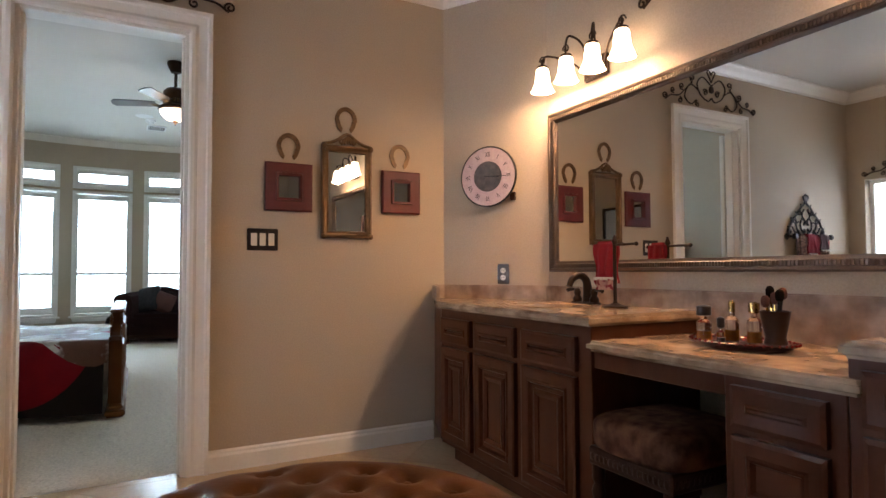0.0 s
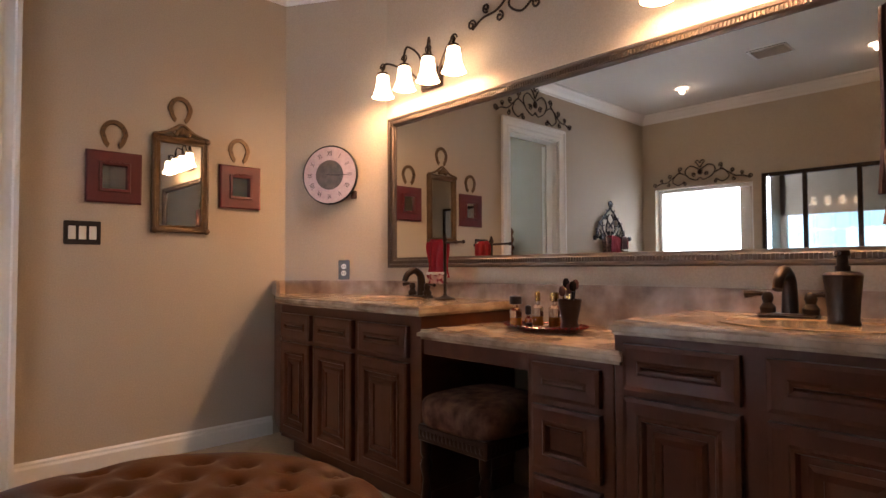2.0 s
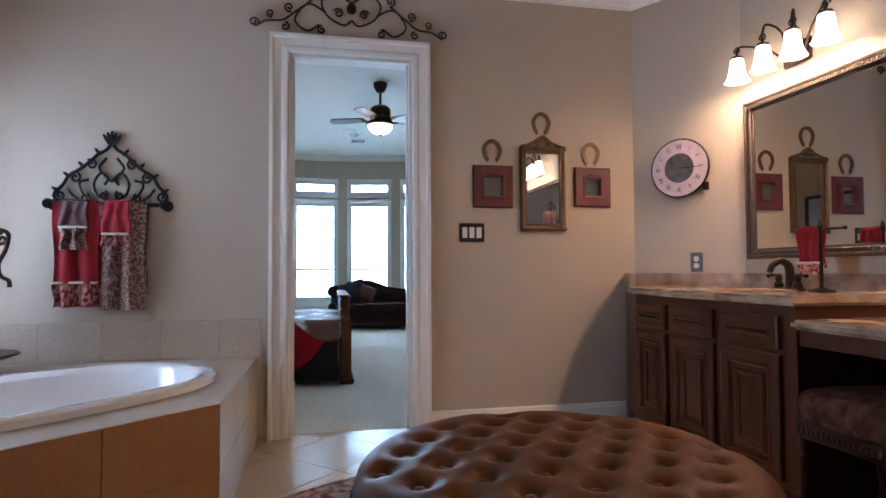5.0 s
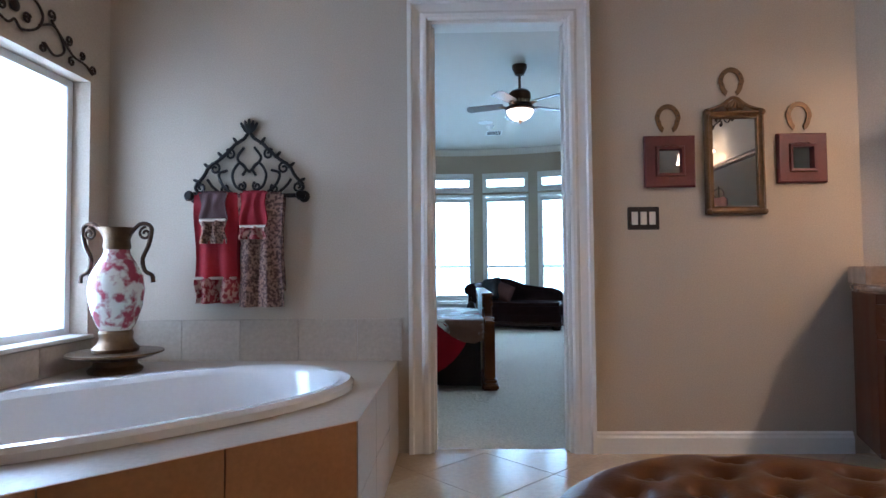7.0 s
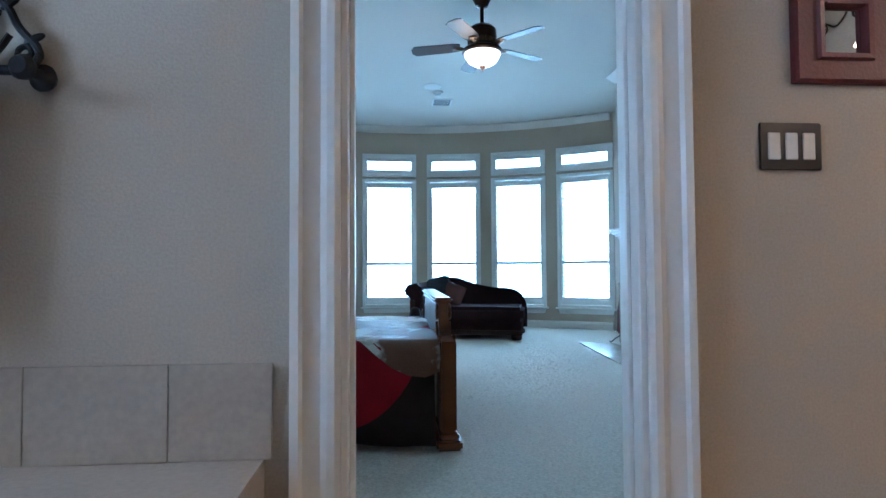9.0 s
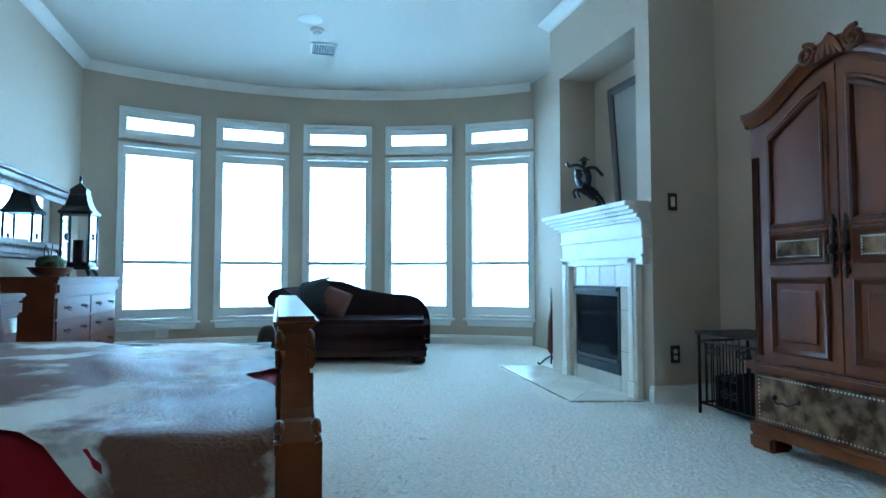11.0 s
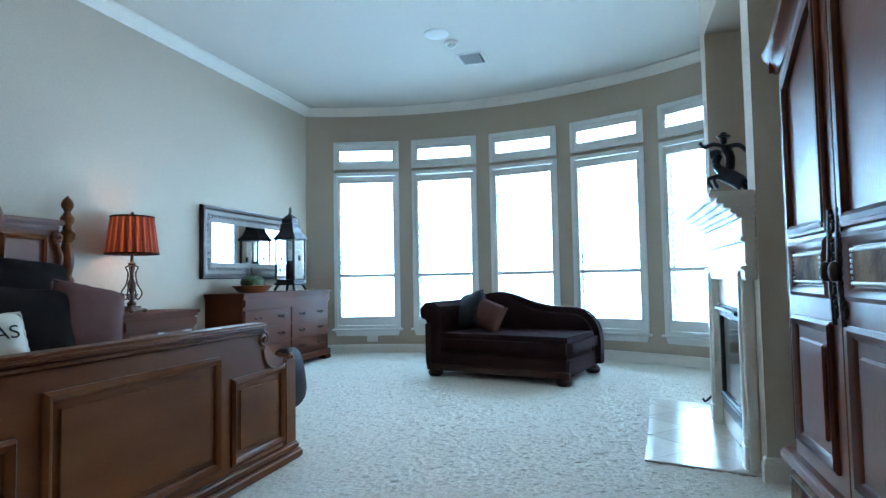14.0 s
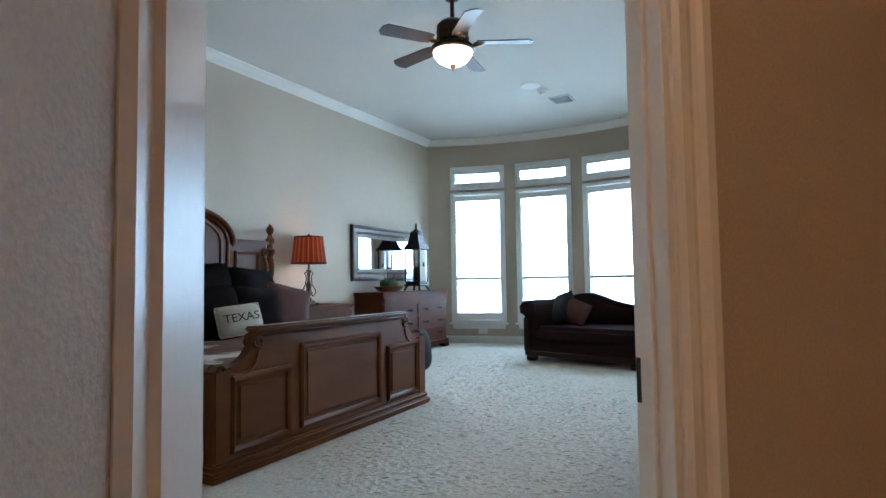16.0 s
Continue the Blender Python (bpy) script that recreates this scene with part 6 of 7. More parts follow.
def chest(name, x0, x1, y0, y1, h, rows, cols, label, group=""):
    """A drawer chest against the bed wall; front at x1."""
    top = empty(name, Matrix.Translation(((x0 + x1) / 2, (y0 + y1) / 2, 0)), label, "dresser" if cols > 1 else "nightstand", group)
    inv = Matrix.Translation((-(x0 + x1) / 2, -(y0 + y1) / 2, 0))

    def add(nm, bm, mat, lb="", par=None, sm=False):
        bm.transform(inv)
        return part(nm, bm, mat, par or top, lb, sm)
    add("body", boxes(((x0, y0 + 0.02, 0.08), (x1 - 0.02, y1 - 0.02, h - 0.03)), bevel=0.004), CHESTWOOD)
    add("top", boxes(((x0, y0 - 0.012, h - 0.028), (x1 + 0.022, y1 + 0.012, h)), ((x0, y0, h - 0.05), (x1 + 0.008, y1, h - 0.026)), bevel=0.008, seg=2), CHESTWOOD, "", None, True)
    add("frieze", boxes(((x1 - 0.03, y0 + 0.01, h - 0.145), (x1 + 0.012, y1 - 0.01, h - 0.045)), bevel=0.03, seg=4), CHESTWOOD, "", None, True)
    add("plinth", boxes(((x0, y0, 0.05), (x1 + 0.008, y1, 0.12)), ((x0, y0, 0.0), (x0 + 0.1, y0 + 0.14, 0.052)), ((x0, y1 - 0.14, 0.0), (x0 + 0.1, y1, 0.052)), ((x1 - 0.09, y0, 0.0), (x1 + 0.01, y0 + 0.14, 0.052)), ((x1 - 0.09, y1 - 0.14, 0.0), (x1 + 0.01, y1, 0.052)), bevel=0.008), CHESTWOOD, "bracket-foot plinth")
    z0, z1 = 0.14, h - 0.16
    for r in range(rows):
        for c2 in range(cols):
            a = y0 + 0.04 + (y1 - y0 - 0.08) * c2 / cols + 0.008
            b = y0 + 0.04 + (y1 - y0 - 0.08) * (c2 + 1) / cols - 0.008
            c0 = z0 + (z1 - z0) * r / rows + 0.008
            c1 = z0 + (z1 - z0) * (r + 1) / rows - 0.008
            dr = add("drawer", boxes(((x1 - 0.035, a, c0), (x1 - 0.008, b, c1)), bevel=0.006, seg=2), CHESTWOOD)
            for f in ((0.25, 0.75) if cols > 1 else (0.5,)):
                m = Matrix.Translation((x1 - 0.008, a + (b - a) * f, (c0 + c1) / 2)) @ Matrix(((0, -1, 0, 0), (1, 0, 0, 0), (0, 0, 1, 0), (0, 0, 0, 1)))
                handle_bail(inv @ m, dr)
    return top


chest("dresser", BW + 0.01, -1.57, 8.76, 10.53, 0.845, 3, 2, "cherry wood dresser with six drawers")
ns = chest("nightstand", BW + 0.01, -1.57, 7.34, 8.14, 0.735, 2, 1, "cherry wood nightstand beside the bed")
part("inlay", boxes(((0.219, -0.33, 0.48), (0.226, 0.33, 0.575)), bevel=0.003), HIDE, ns, "cowhide inlay panel")

# bedside lamp
lp = empty("table_lamp", Matrix.Translation((-1.82, 7.68, 0.735)) @ Matrix.Scale(1.035, 4), "scrolled bronze lamp with red pleated shade", "lamp")
part("base", boxes(((-0.075, -0.075, 0.012), (0.075, 0.075, 0.03)), ((-0.055, -0.055, 0.028), (0.055, 0.055, 0.05)), bevel=0.01, seg=2), BRONZE, lp, "", True)
for sx in (-1, 1):
    for sy in (-1, 1):
        part("foot", blob(bmesh.new(), (0.04, 0.04, 0.03), (sx * 0.065, sy * 0.065, 0.012), 0.9, 10, 6), BRONZE, lp, "", True)
part("stem", lathe(bmesh.new(), [(0.03, 0.05), (0.035, 0.07), (0.015, 0.09), (0.012, 0.14), (0.03, 0.19), (0.032, 0.22), (0.012, 0.27), (0.01, 0.33), (0.02, 0.36), (0.03, 0.375), (0.012, 0.39), (0.01, 0.46), (0.008, 0.745), (0.014, 0.755), (0.014, 0.765), (0.004, 0.775)], (0, 0, 0), 16), BRONZE, lp, "", True)
for k in range(4):
    a = math.pi / 2 * k + 0.4
    bm = bmesh.new()
    pl = [(r, z) for r, z in ((0.02, 0.36), (0.045, 0.345), (0.028, 0.30), (0.04, 0.22), (0.075, 0.15), (0.05, 0.10), (0.03, 0.12), (0.045, 0.14))]
    tube(bm, curve([(r * math.cos(a), r * math.sin(a), z) for r, z in pl], 6), 0.006, 6)
    part("scroll", bm, BRONZE, lp, "", True)
SHADE = bpy.data.materials.new("red_pleated_silk")
SHADE.use_nodes = True
p = SHADE.node_tree.nodes["Principled BSDF"]
p.inputs["Base Color"].default_value = (0.22, 0.035, 0.018, 1)
p.inputs["Roughness"].default_value = 0.8
tr2 = SHADE.node_tree.nodes.new("ShaderNodeBsdfTranslucent")
tr2.inputs[0].default_value = (0.45, 0.10, 0.035, 1)
tree = SHADE.node_tree
axis = tree.nodes.new("ShaderNodeTexCoord")
split = tree.nodes.new("ShaderNodeSeparateXYZ")
tree.links.new(axis.outputs["Object"], split.inputs[0])
last = None
for op, second in (("ARCTAN2", None), ("MULTIPLY", 20.0), ("SINE", None)):
    node = tree.nodes.new("ShaderNodeMath")
    node.operation = op
    if last is None:
        tree.links.new(split.outputs[1], node.inputs[0])
        tree.links.new(split.outputs[0], node.inputs[1])
    else:
        tree.links.new(last.outputs[0], node.inputs[0])
        if second:
            node.inputs[1].default_value = second
    last = node
ramp = tree.nodes.new("ShaderNodeValToRGB")
ramp.color_ramp.elements[0].position, ramp.color_ramp.elements[0].color = 0.15, (0.07, 0.012, 0.006, 1)
ramp.color_ramp.elements[1].position, ramp.color_ramp.elements[1].color = 0.75, (0.52, 0.17, 0.06, 1)
tree.links.new(last.outputs[0], ramp.inputs[0])
tree.links.new(ramp.outputs[0], tr2.inputs[0])
mx = SHADE.node_tree.nodes.new("ShaderNodeMixShader")
mx.inputs[0].default_value = 0.32
SHADE.node_tree.links.new(p.outputs[0], mx.inputs[1])
SHADE.node_tree.links.new(tr2.outputs[0], mx.inputs[2])
SHADE.node_tree.links.new(mx.outputs[0], SHADE.node_tree.nodes["Material Output"].inputs[0])
bm = bmesh.new()
n = 160
ra = []
for r, z in ((0.185, 0.45), (0.178, 0.50), (0.158, 0.66), (0.148, 0.735)):
    ra.append([bm.verts.new(((r + 0.0045 * math.cos(40 * 2 * math.pi * j / n)) * math.cos(2 * math.pi * j / n), (r + 0.0045 * math.cos(40 * 2 * math.pi * j / n)) * math.sin(2 * math.pi * j / n), z)) for j in range(n)])
for a, b in zip(ra, ra[1:]):
    for j in range(n):
        bm.faces.new((a[j], a[(j + 1) % n], b[(j + 1) % n], b[j]))
part("shade", bm, SHADE, lp, "red pleated silk shade", True)
for r, z in ((0.187, 0.45), (0.151, 0.735)):
    bm = bmesh.new()
    tube(bm, [(r * math.cos(2 * math.pi * j / 40), r * math.sin(2 * math.pi * j / 40), z) for j in range(41)], 0.007, 6)
    part("trim", bm, BROWNFAB, lp, "dark braid trim", True)
part("bulb", blob(bmesh.new(), (0.06, 0.06, 0.09), (0, 0, 0.58), 1, 14, 8), LIT_FAN, lp, "lit bulb", True)
point_lamp("bedside_bulb", (-1.82, 7.68, 0.735 + 0.60), 8.0, (1.0, 0.62, 0.32), 0.05)
ac = empty("alarm_clock", Matrix.Translation((-1.78, 7.40, 0.735)) @ pose(0, 0, 0, 0, 0, 70), "small grey clock radio with lit face", "alarm clock")
part("body", boxes(((-0.06, -0.045, 0), (0.06, 0.045, 0.075)), bevel=0.012, seg=2), BLACKPL, ac, "", True)
part("face", boxes(((-0.045, -0.048, 0.018), (0.045, -0.044, 0.062)), bevel=0.002), glowing("clock_face", (0.55, 0.75, 0.8), 0.35), ac, "pale blue display")

# framed mirror over the dresser
wm = empty("wall_mirror", Matrix(((0, -1, 0, BW), (1, 0, 0, 9.56), (0, 0, 1, 1.365), (0, 0, 0, 1))), "wide black and pewter framed mirror over dresser", "mirror")
w, h = 1.70, 0.74
part("frame", frame_moulding(bmesh.new(), w, h, [(0, 0.001), (0, 0.03), (0.01, 0.045), (0.03, 0.045), (0.045, 0.03), (0.05, 0.03), (0.05, 0.001)]), BLACKWOOD, wm, "black outer frame", True)
part("inner_frame", frame_moulding(bmesh.new(), w - 0.1, h - 0.1, [(0, 0.001), (0, 0.032), (0.05, 0.026), (0.10, 0.018), (0.115, 0.02), (0.12, 0.001)]), PEWTER, wm, "embossed pewter inner frame", True)
bm = bmesh.new()
for s in (-1, 1):
    for i in range(26):
        x = -w / 2 + 0.12 + (w - 0.24) * i / 25
        tube(bm, [(x + q[0], -0.028, s * (h / 2 - 0.10) + q[2]) for q in spiral(0, 0, 0.026, 0.006, 3 * (i % 2), 1.1, 10)], 0.005, 5)
    for i in range(9):
        z = -h / 2 + 0.14 + (h - 0.28) * i / 8
        tube(bm, [(s * (w / 2 - 0.10) + q[0], -0.028, z + q[2]) for q in spiral(0, 0, 0.026, 0.006, 3 * (i % 2), 1.1, 10)], 0.005, 5)
tagged(part("embossing", bm, PEWTER, wm, "", True), "", "", "", "stuff")
part("glass", boxes(((-w / 2 + 0.16, -0.012, -h / 2 + 0.16), (w / 2 - 0.16, -0.006, h / 2 - 0.16))), MIRROR, wm)

# lantern on the dresser
ln = empty("lantern", Matrix.Translation((-1.78, 9.96, 0.845)) @ Matrix.Scale(0.98, 4), "tall black metal lantern with glass panes", "lantern")
q = 0.12
part("base", boxes(((-q - 0.02, -q - 0.02, 0.07), (q + 0.02, q + 0.02, 0.10)), ((-q, -q, 0.098), (q, q, 0.14)), bevel=0.008), BLACKMETAL, ln)
for sx in (-1, 1):
    for sy in (-1, 1):
        bm = bmesh.new()
        tube(bm, curve([(sx * q * 0.8, sy * q * 0.8, 0.08), (sx * q, sy * q, 0.04), (sx * q * 1.1, sy * q * 1.1, 0.008)], 5), 0.016, 8)
        part("foot", bm, BLACKMETAL, ln, "", True)
        part("corner_post", boxes(((sx * q - 0.01, sy * q - 0.01, 0.13), (sx * q + 0.01, sy * q + 0.01, 0.62)), bevel=0.002), BLACKMETAL, ln)
for s in (-1, 1):
    part("pane", boxes(((s * q - 0.002, -q + 0.01, 0.14), (s * q + 0.002, q - 0.01, 0.61))), GLASS, ln)
    part("pane", boxes(((-q + 0.01, s * q - 0.002, 0.14), (q - 0.01, s * q + 0.002, 0.61))), GLASS, ln)
    part("latch", boxes(((s * q - 0.008, -0.015, 0.36), (s * q + 0.012, 0.015, 0.42)), bevel=0.003), BLACKMETAL, ln)
part("cornice", boxes(((-q - 0.03, -q - 0.03, 0.61), (q + 0.03, q + 0.03, 0.645)), bevel=0.008), BLACKMETAL, ln)
part("roof", lathe(bmesh.new(), [(0.19, 0.645), (0.15, 0.69), (0.12, 0.75), (0.11, 0.80), (0.10, 0.81), (0.10, 0.86), (0.05, 0.90), (0.02, 0.92), (0.012, 0.94), (0.022, 0.955), (0.012, 0.97), (0.016, 0.985), (0.004, 1.01)], (0, 0, 0), 4, pose(0, 0, 0, 0, 0, 45)), BLACKMETAL, ln, "curved four-sided roof with finial")
part("candle", lathe(bmesh.new(), [(0.05, 0.141), (0.05, 0.36), (0.04, 0.365), (0.005, 0.36)], (0, 0, 0), 18), BLACKWOOD, ln, "dark pillar candle", True)

bw = empty("planter_bowl", Matrix.Translation((-1.76, 9.20, 0.845)), "rough wooden dough bowl with moss and twigs", "bowl")
part("bowl", lathe(bmesh.new(), [(0.12, 0), (0.16, 0.02), (0.2, 0.06), (0.215, 0.075), (0.205, 0.078), (0.18, 0.05), (0.02, 0.03)], (0, 0, 0), 24, Matrix.Diagonal((0.7, 1.35, 1, 1))), CHERRY, bw, "", True)
part("moss", blob(bmesh.new(), (0.20, 0.26, 0.16), (0, 0.0, 0.10), 0.8, 24, 14, None, lambda v: v * (1 + 0.18 * noise.noise(v * 24))), GREEN, bw, "green moss clump", True)
bm = bmesh.new()
for i in range(5):
    a = 1.3 * i
    tube(bm, curve([(0.02 * math.cos(a), 0.05 * math.sin(a), 0.12), (0.05 * math.cos(a), 0.10 * math.sin(a) + 0.02, 0.19), (0.03 * math.cos(a + 1), 0.13 * math.sin(a + 0.6), 0.23 + 0.01 * i)], 5), 0.004, 5)
part("twigs", bm, BLACKWOOD, bw, "bare twigs", True)

# armoire
AY0, AY1, AXF = 5.02, 5.995, 2.395
am2 = empty("armoire", Matrix.Identity(4), "carved cherry armoire with hide panels and nailheads", "armoire")
AYC, AHW = (AY0 + AY1) / 2, (AY1 - AY0) / 2


def crown_z(y):
    u = min(1, abs(y - AYC) / (AHW + 0.05))
    k = max(0, 1 - u / 0.86)
    return 1.645 + 0.205 * (k * k * (3 - 2 * k)) ** 0.9


top_pts = [(AY0 + (AY1 - AY0) * i / 28, crown_z(AY0 + (AY1 - AY0) * i / 28) - 0.03) for i in range(29)]
body = part("body", prism(bmesh.new(), [(AY1, 0.40), (AY0, 0.40)] + top_pts, AXF, AX - 0.12, yz), CHERRY, am2)
bm = boxes(((AXF - 0.03, AY0 - 0.03, 0.07), (AX - 0.1, AY1 + 0.03, 0.13)), ((AXF - 0.012, AY0 - 0.012, 0.128), (AX - 0.11, AY1 + 0.012, 0.40)), ((AXF - 0.04, AY0 - 0.04, 0.385), (AX - 0.1, AY1 + 0.04, 0.425)), bevel=0.010, seg=2)
pieces("base_moulding", bm, CHERRY, am2, "", True)
for y in (AY0 - 0.03, AY1 - 0.12):
    for x in (AXF - 0.035, AX - 0.24):
        part("foot", boxes(((x, y, 0), (x + 0.13, y + 0.15, 0.075)), bevel=0.015, seg=2), CHERRY, am2, "", True)
prof = [(0.0, -0.05), (0.012, -0.05), (0.018, -0.03), (0.031, -0.012), (0.043, 0.0), (0.046, 0.02), (0.038, 0.028), (0.0, 0.03)]
bm = bmesh.new()
rings = []
ya = [AY0 - 0.02 + (AY1 - AY0 + 0.04) * i / 44 for i in range(45)]
for y in ya:
    rings.append([bm.verts.new((AXF - o, y, crown_z(y) + u)) for o, u in prof])
for a, b in zip(rings, rings[1:]):
    for j in range(len(prof)):
        bm.faces.new((a[j], a[(j + 1) % len(prof)], b[(j + 1) % len(prof)], b[j]))
bm.faces.new(rings[0])
bm.faces.new(rings[-1])
for y in (AY0, AY1):
    s = -1 if y == AY0 else 1
    rr = [[bm.verts.new((x, y + s * o * 0.7, 1.645 + u)) for o, u in prof] for x in (AXF - 0.03, AX - 0.12)]
    for j in range(len(prof)):
        bm.faces.new((rr[0][j], rr[0][(j + 1) % len(prof)], rr[1][(j + 1) % len(prof)], rr[1][j]))
    bm.faces.new(rr[0])
    bm.faces.new(rr[1])
part("cornice", bm, CHERRY, am2, "arched stepped cornice", True)
bm = bmesh.new()
for s in (-1, 1):
    tube(bm, [(AXF - 0.050, AYC + s * (0.11 + q[0]), 1.83 + q[2]) for q in spiral(0, 0, 0.05, 0.012, 1.3, 1.6)], 0.012, 8)
for i in range(5):
    blob(bm, (0.026, 0.026, 0.10), (AXF - 0.050, AYC + 0.020 * (i - 2), 1.845 - 0.008 * abs(i - 2)), 0.8, 10, 8, pose(0, 0, 0, 14 * (i - 2), 0, 0))
pieces("crest", bm, CHERRY, am2, "carved shell and scroll crest", True)
for s, y in ((-1, AY0 + 0.035), (1, AY1 - 0.035)):
    bm = bmesh.new()
    for i in range(4):
        yy = y - 0.024 + 0.016 * i
        tube(bm, [(AXF - 0.004, yy, 0.46), (AXF - 0.004, yy, 1.44)], 0.0055, 6)
    pieces("flute", bm, DARKCHERRY, am2, "", True)
fx = Matrix(((0, 1, 0, AXF), (-1, 0, 0, 0), (0, 0, 1, 0), (0, 0, 0, 1)))      # local x -> -y, local -y looks to -x
for s in (1, -1):
    yi, yo = AYC + s * 0.004, AYC + s * (AHW - 0.075)
    y0, y1 = min(yi, yo), max(yi, yo)
    pts = [(y1, 0.44), (y0, 0.44)] + [(y0 + (y1 - y0) * i / 12, crown_z(y0 + (y1 - y0) * i / 12) - 0.085) for i in range(13)]
    dr = part("door", prism(bmesh.new(), pts, AXF - 0.022, AXF + 0.004, yz), CHERRY, am2, "arched panelled door")
    yc, w = (y0 + y1) / 2, y1 - y0 - 0.10
    for zc, h in ((0.665, 0.36), (0.975, 0.15)):
        bm = frame_moulding(bmesh.new(), w, h, [(0, 0.02), (0, 0.03), (0.010, 0.036), (0.022, 0.03), (0.03, 0.022), (0.03, 0.02)], fx @ Matrix.Translation((-yc, 0, zc)))
        part("panel_moulding", bm, DARKCHERRY, dr, "", True)
    bm = boxes(((-w / 2 + 0.06, -0.032, -0.12), (w / 2 - 0.06, -0.021, 0.12)), bevel=0.007)
    bm.transform(fx @ Matrix.Translation((-yc, 0, 0.665)))
    part("panel", bm, CHERRY, dr)
    bm = boxes(((-w / 2 + 0.035, -0.030, -0.042), (w / 2 - 0.035, -0.021, 0.042)), bevel=0.004)
    bm.transform(fx @ Matrix.Translation((-yc, 0, 0.975)))
    part("hide_panel", bm, SLATE, dr, "mottled hide panel")
    bm = bmesh.new()
    k = w / 2 - 0.045
    for i in range(20):
        for z in (-0.036, 0.036):
            blob(bm, (0.009, 0.006, 0.009), (-k + 2 * k * i / 19, -0.031, z), 1, 6, 4)
    for z in (-0.024, -0.012, 0, 0.012, 0.024):
        for x in (-k, k):
            blob(bm, (0.009, 0.006, 0.009), (x, -0.031, z), 1, 6, 4)
    bm.transform(fx @ Matrix.Translation((-yc, 0, 0.975)))
    tagged(part("nailheads", bm, PEWTERNAIL, dr, "row of silver nailheads"), "", "", "", "stuff")
    zt = [(y0 + 0.05 + w * i / 12, crown_z(y0 + 0.05 + w * i / 12) - 0.15) for i in range(13)]
    loop = [(y0 + 0.05, 1.07)] + zt + [(y1 - 0.05, 1.07), (y0 + 0.05, 1.07)]
    for o, r in ((0.024, 0.012), (0.022, 0.02)):
        bm = bmesh.new()
        for a, b in zip(loop, loop[1:]):
            kk = 1 if r < 0.015 else 0.93
            tube(bm, [(AXF - o, yc + (a[0] - yc) * kk, 1.25 + (a[1] - 1.25) * kk), (AXF - o, yc + (b[0] - yc) * kk, 1.25 + (b[1] - 1.25) * kk)], r * 0.8, 8)
        part("arch_moulding", bm, DARKCHERRY if r > 0.015 else CHERRY, dr, "", True)
    yh = AYC + s * 0.028
    bm = bmesh.new()
    for i in range(5):
        tube(bm, [(AXF - 0.026, yh + 0.7 * q[0], 0.875 + 0.05 * i + q[2]) for q in spiral(0, 0, 0.024, 0.006, 1.57 * (-1) ** i, 1.4, 14)], 0.0055, 6)
    tube(bm, [(AXF - 0.028, yh, 0.84), (AXF - 0.034, yh, 0.975), (AXF - 0.028, yh, 1.11)], 0.006, 6)
    blob(bm, (0.03, 0.026, 0.05), (AXF - 0.04, yh, 0.965), 0.9, 10, 6)
    part("handle", bm, IRON, dr, "long scrolled iron handle", True)
dw = part("drawer", boxes(((AXF - 0.032, AY0 + 0.03, 0.145), (AXF - 0.01, AY1 - 0.03, 0.375)), bevel=0.006), SLATE, am2, "mottled hide drawer front")
bm = bmesh.new()
for i in range(52):
    for z in (0.158, 0.362):
        blob(bm, (0.006, 0.009, 0.009), (AXF - 0.033, AY0 + 0.045 + (AY1 - AY0 - 0.09) * i / 51, z), 1, 6, 4)
for i in range(1, 11):
    for y in (AY0 + 0.045, AY1 - 0.045):
        blob(bm, (0.006, 0.009, 0.009), (AXF - 0.033, y, 0.158 + 0.204 * i / 11), 1, 6, 4)
tagged(part("nailheads", bm, PEWTERNAIL, dw), "", "", "", "stuff")
for y in (AYC - 0.28, AYC + 0.28):
    handle_bail(fx @ Matrix.Translation((-y, -0.032, 0.275)), dw, 0.13)

# iron screen box between armoire and chimney
fs = empty("iron_cage", Matrix.Translation((2.805, 6.43, 0)), "black iron cage stand with scrollwork", "cage stand")
part("top", boxes(((-0.20, -0.26, 0.49), (0.20, 0.27, 0.507)), bevel=0.003), BLACKMETAL, fs, "flat black metal top")
for sx in (-1, 1):
    for sy in (-1, 1):
        part("leg", boxes(((sx * 0.185 - 0.008, sy * 0.25 - 0.008, 0), (sx * 0.185 + 0.008, sy * 0.25 + 0.008, 0.492)), bevel=0.002), BLACKMETAL, fs)
for z in (0.06, 0.44):
    part("rail", boxes(((-0.185, -0.25, z), (-0.175, 0.25, z + 0.012)), ((-0.185, 0.244, z), (0.185, 0.254, z + 0.012))), BLACKMETAL, fs)
for i in range(9):
    part("bar", boxes(((-0.183, -0.2 + 0.05 * i - 0.003, 0.06), (-0.177, -0.2 + 0.05 * i + 0.003, 0.45))), BLACKMETAL, fs)
for i in range(6):
    part("bar", boxes(((-0.13 + 0.05 * i - 0.003, 0.246, 0.06), (-0.13 + 0.05 * i + 0.003, 0.252, 0.45))), BLACKMETAL, fs)
bm = bmesh.new()
for s in (-1, 1):
    for y, z in ((0.04, 0.26), (0.04, 0.16), (0.15, 0.40), (0.1, 0.40)):
        tube(bm, [(-0.19, s * (y + q[0]), z + q[2]) for q in spiral(0, 0, 0.035, 0.008, 2.0, 1.3, 14)], 0.005, 6)
pieces("scroll", bm, BLACKMETAL, fs, "", True)
part("inner_box", boxes(((-0.12, -0.18, 0.03), (0.16, 0.2, 0.24)), bevel=0.01), BLACKFAB, fs, "dark box stored inside")

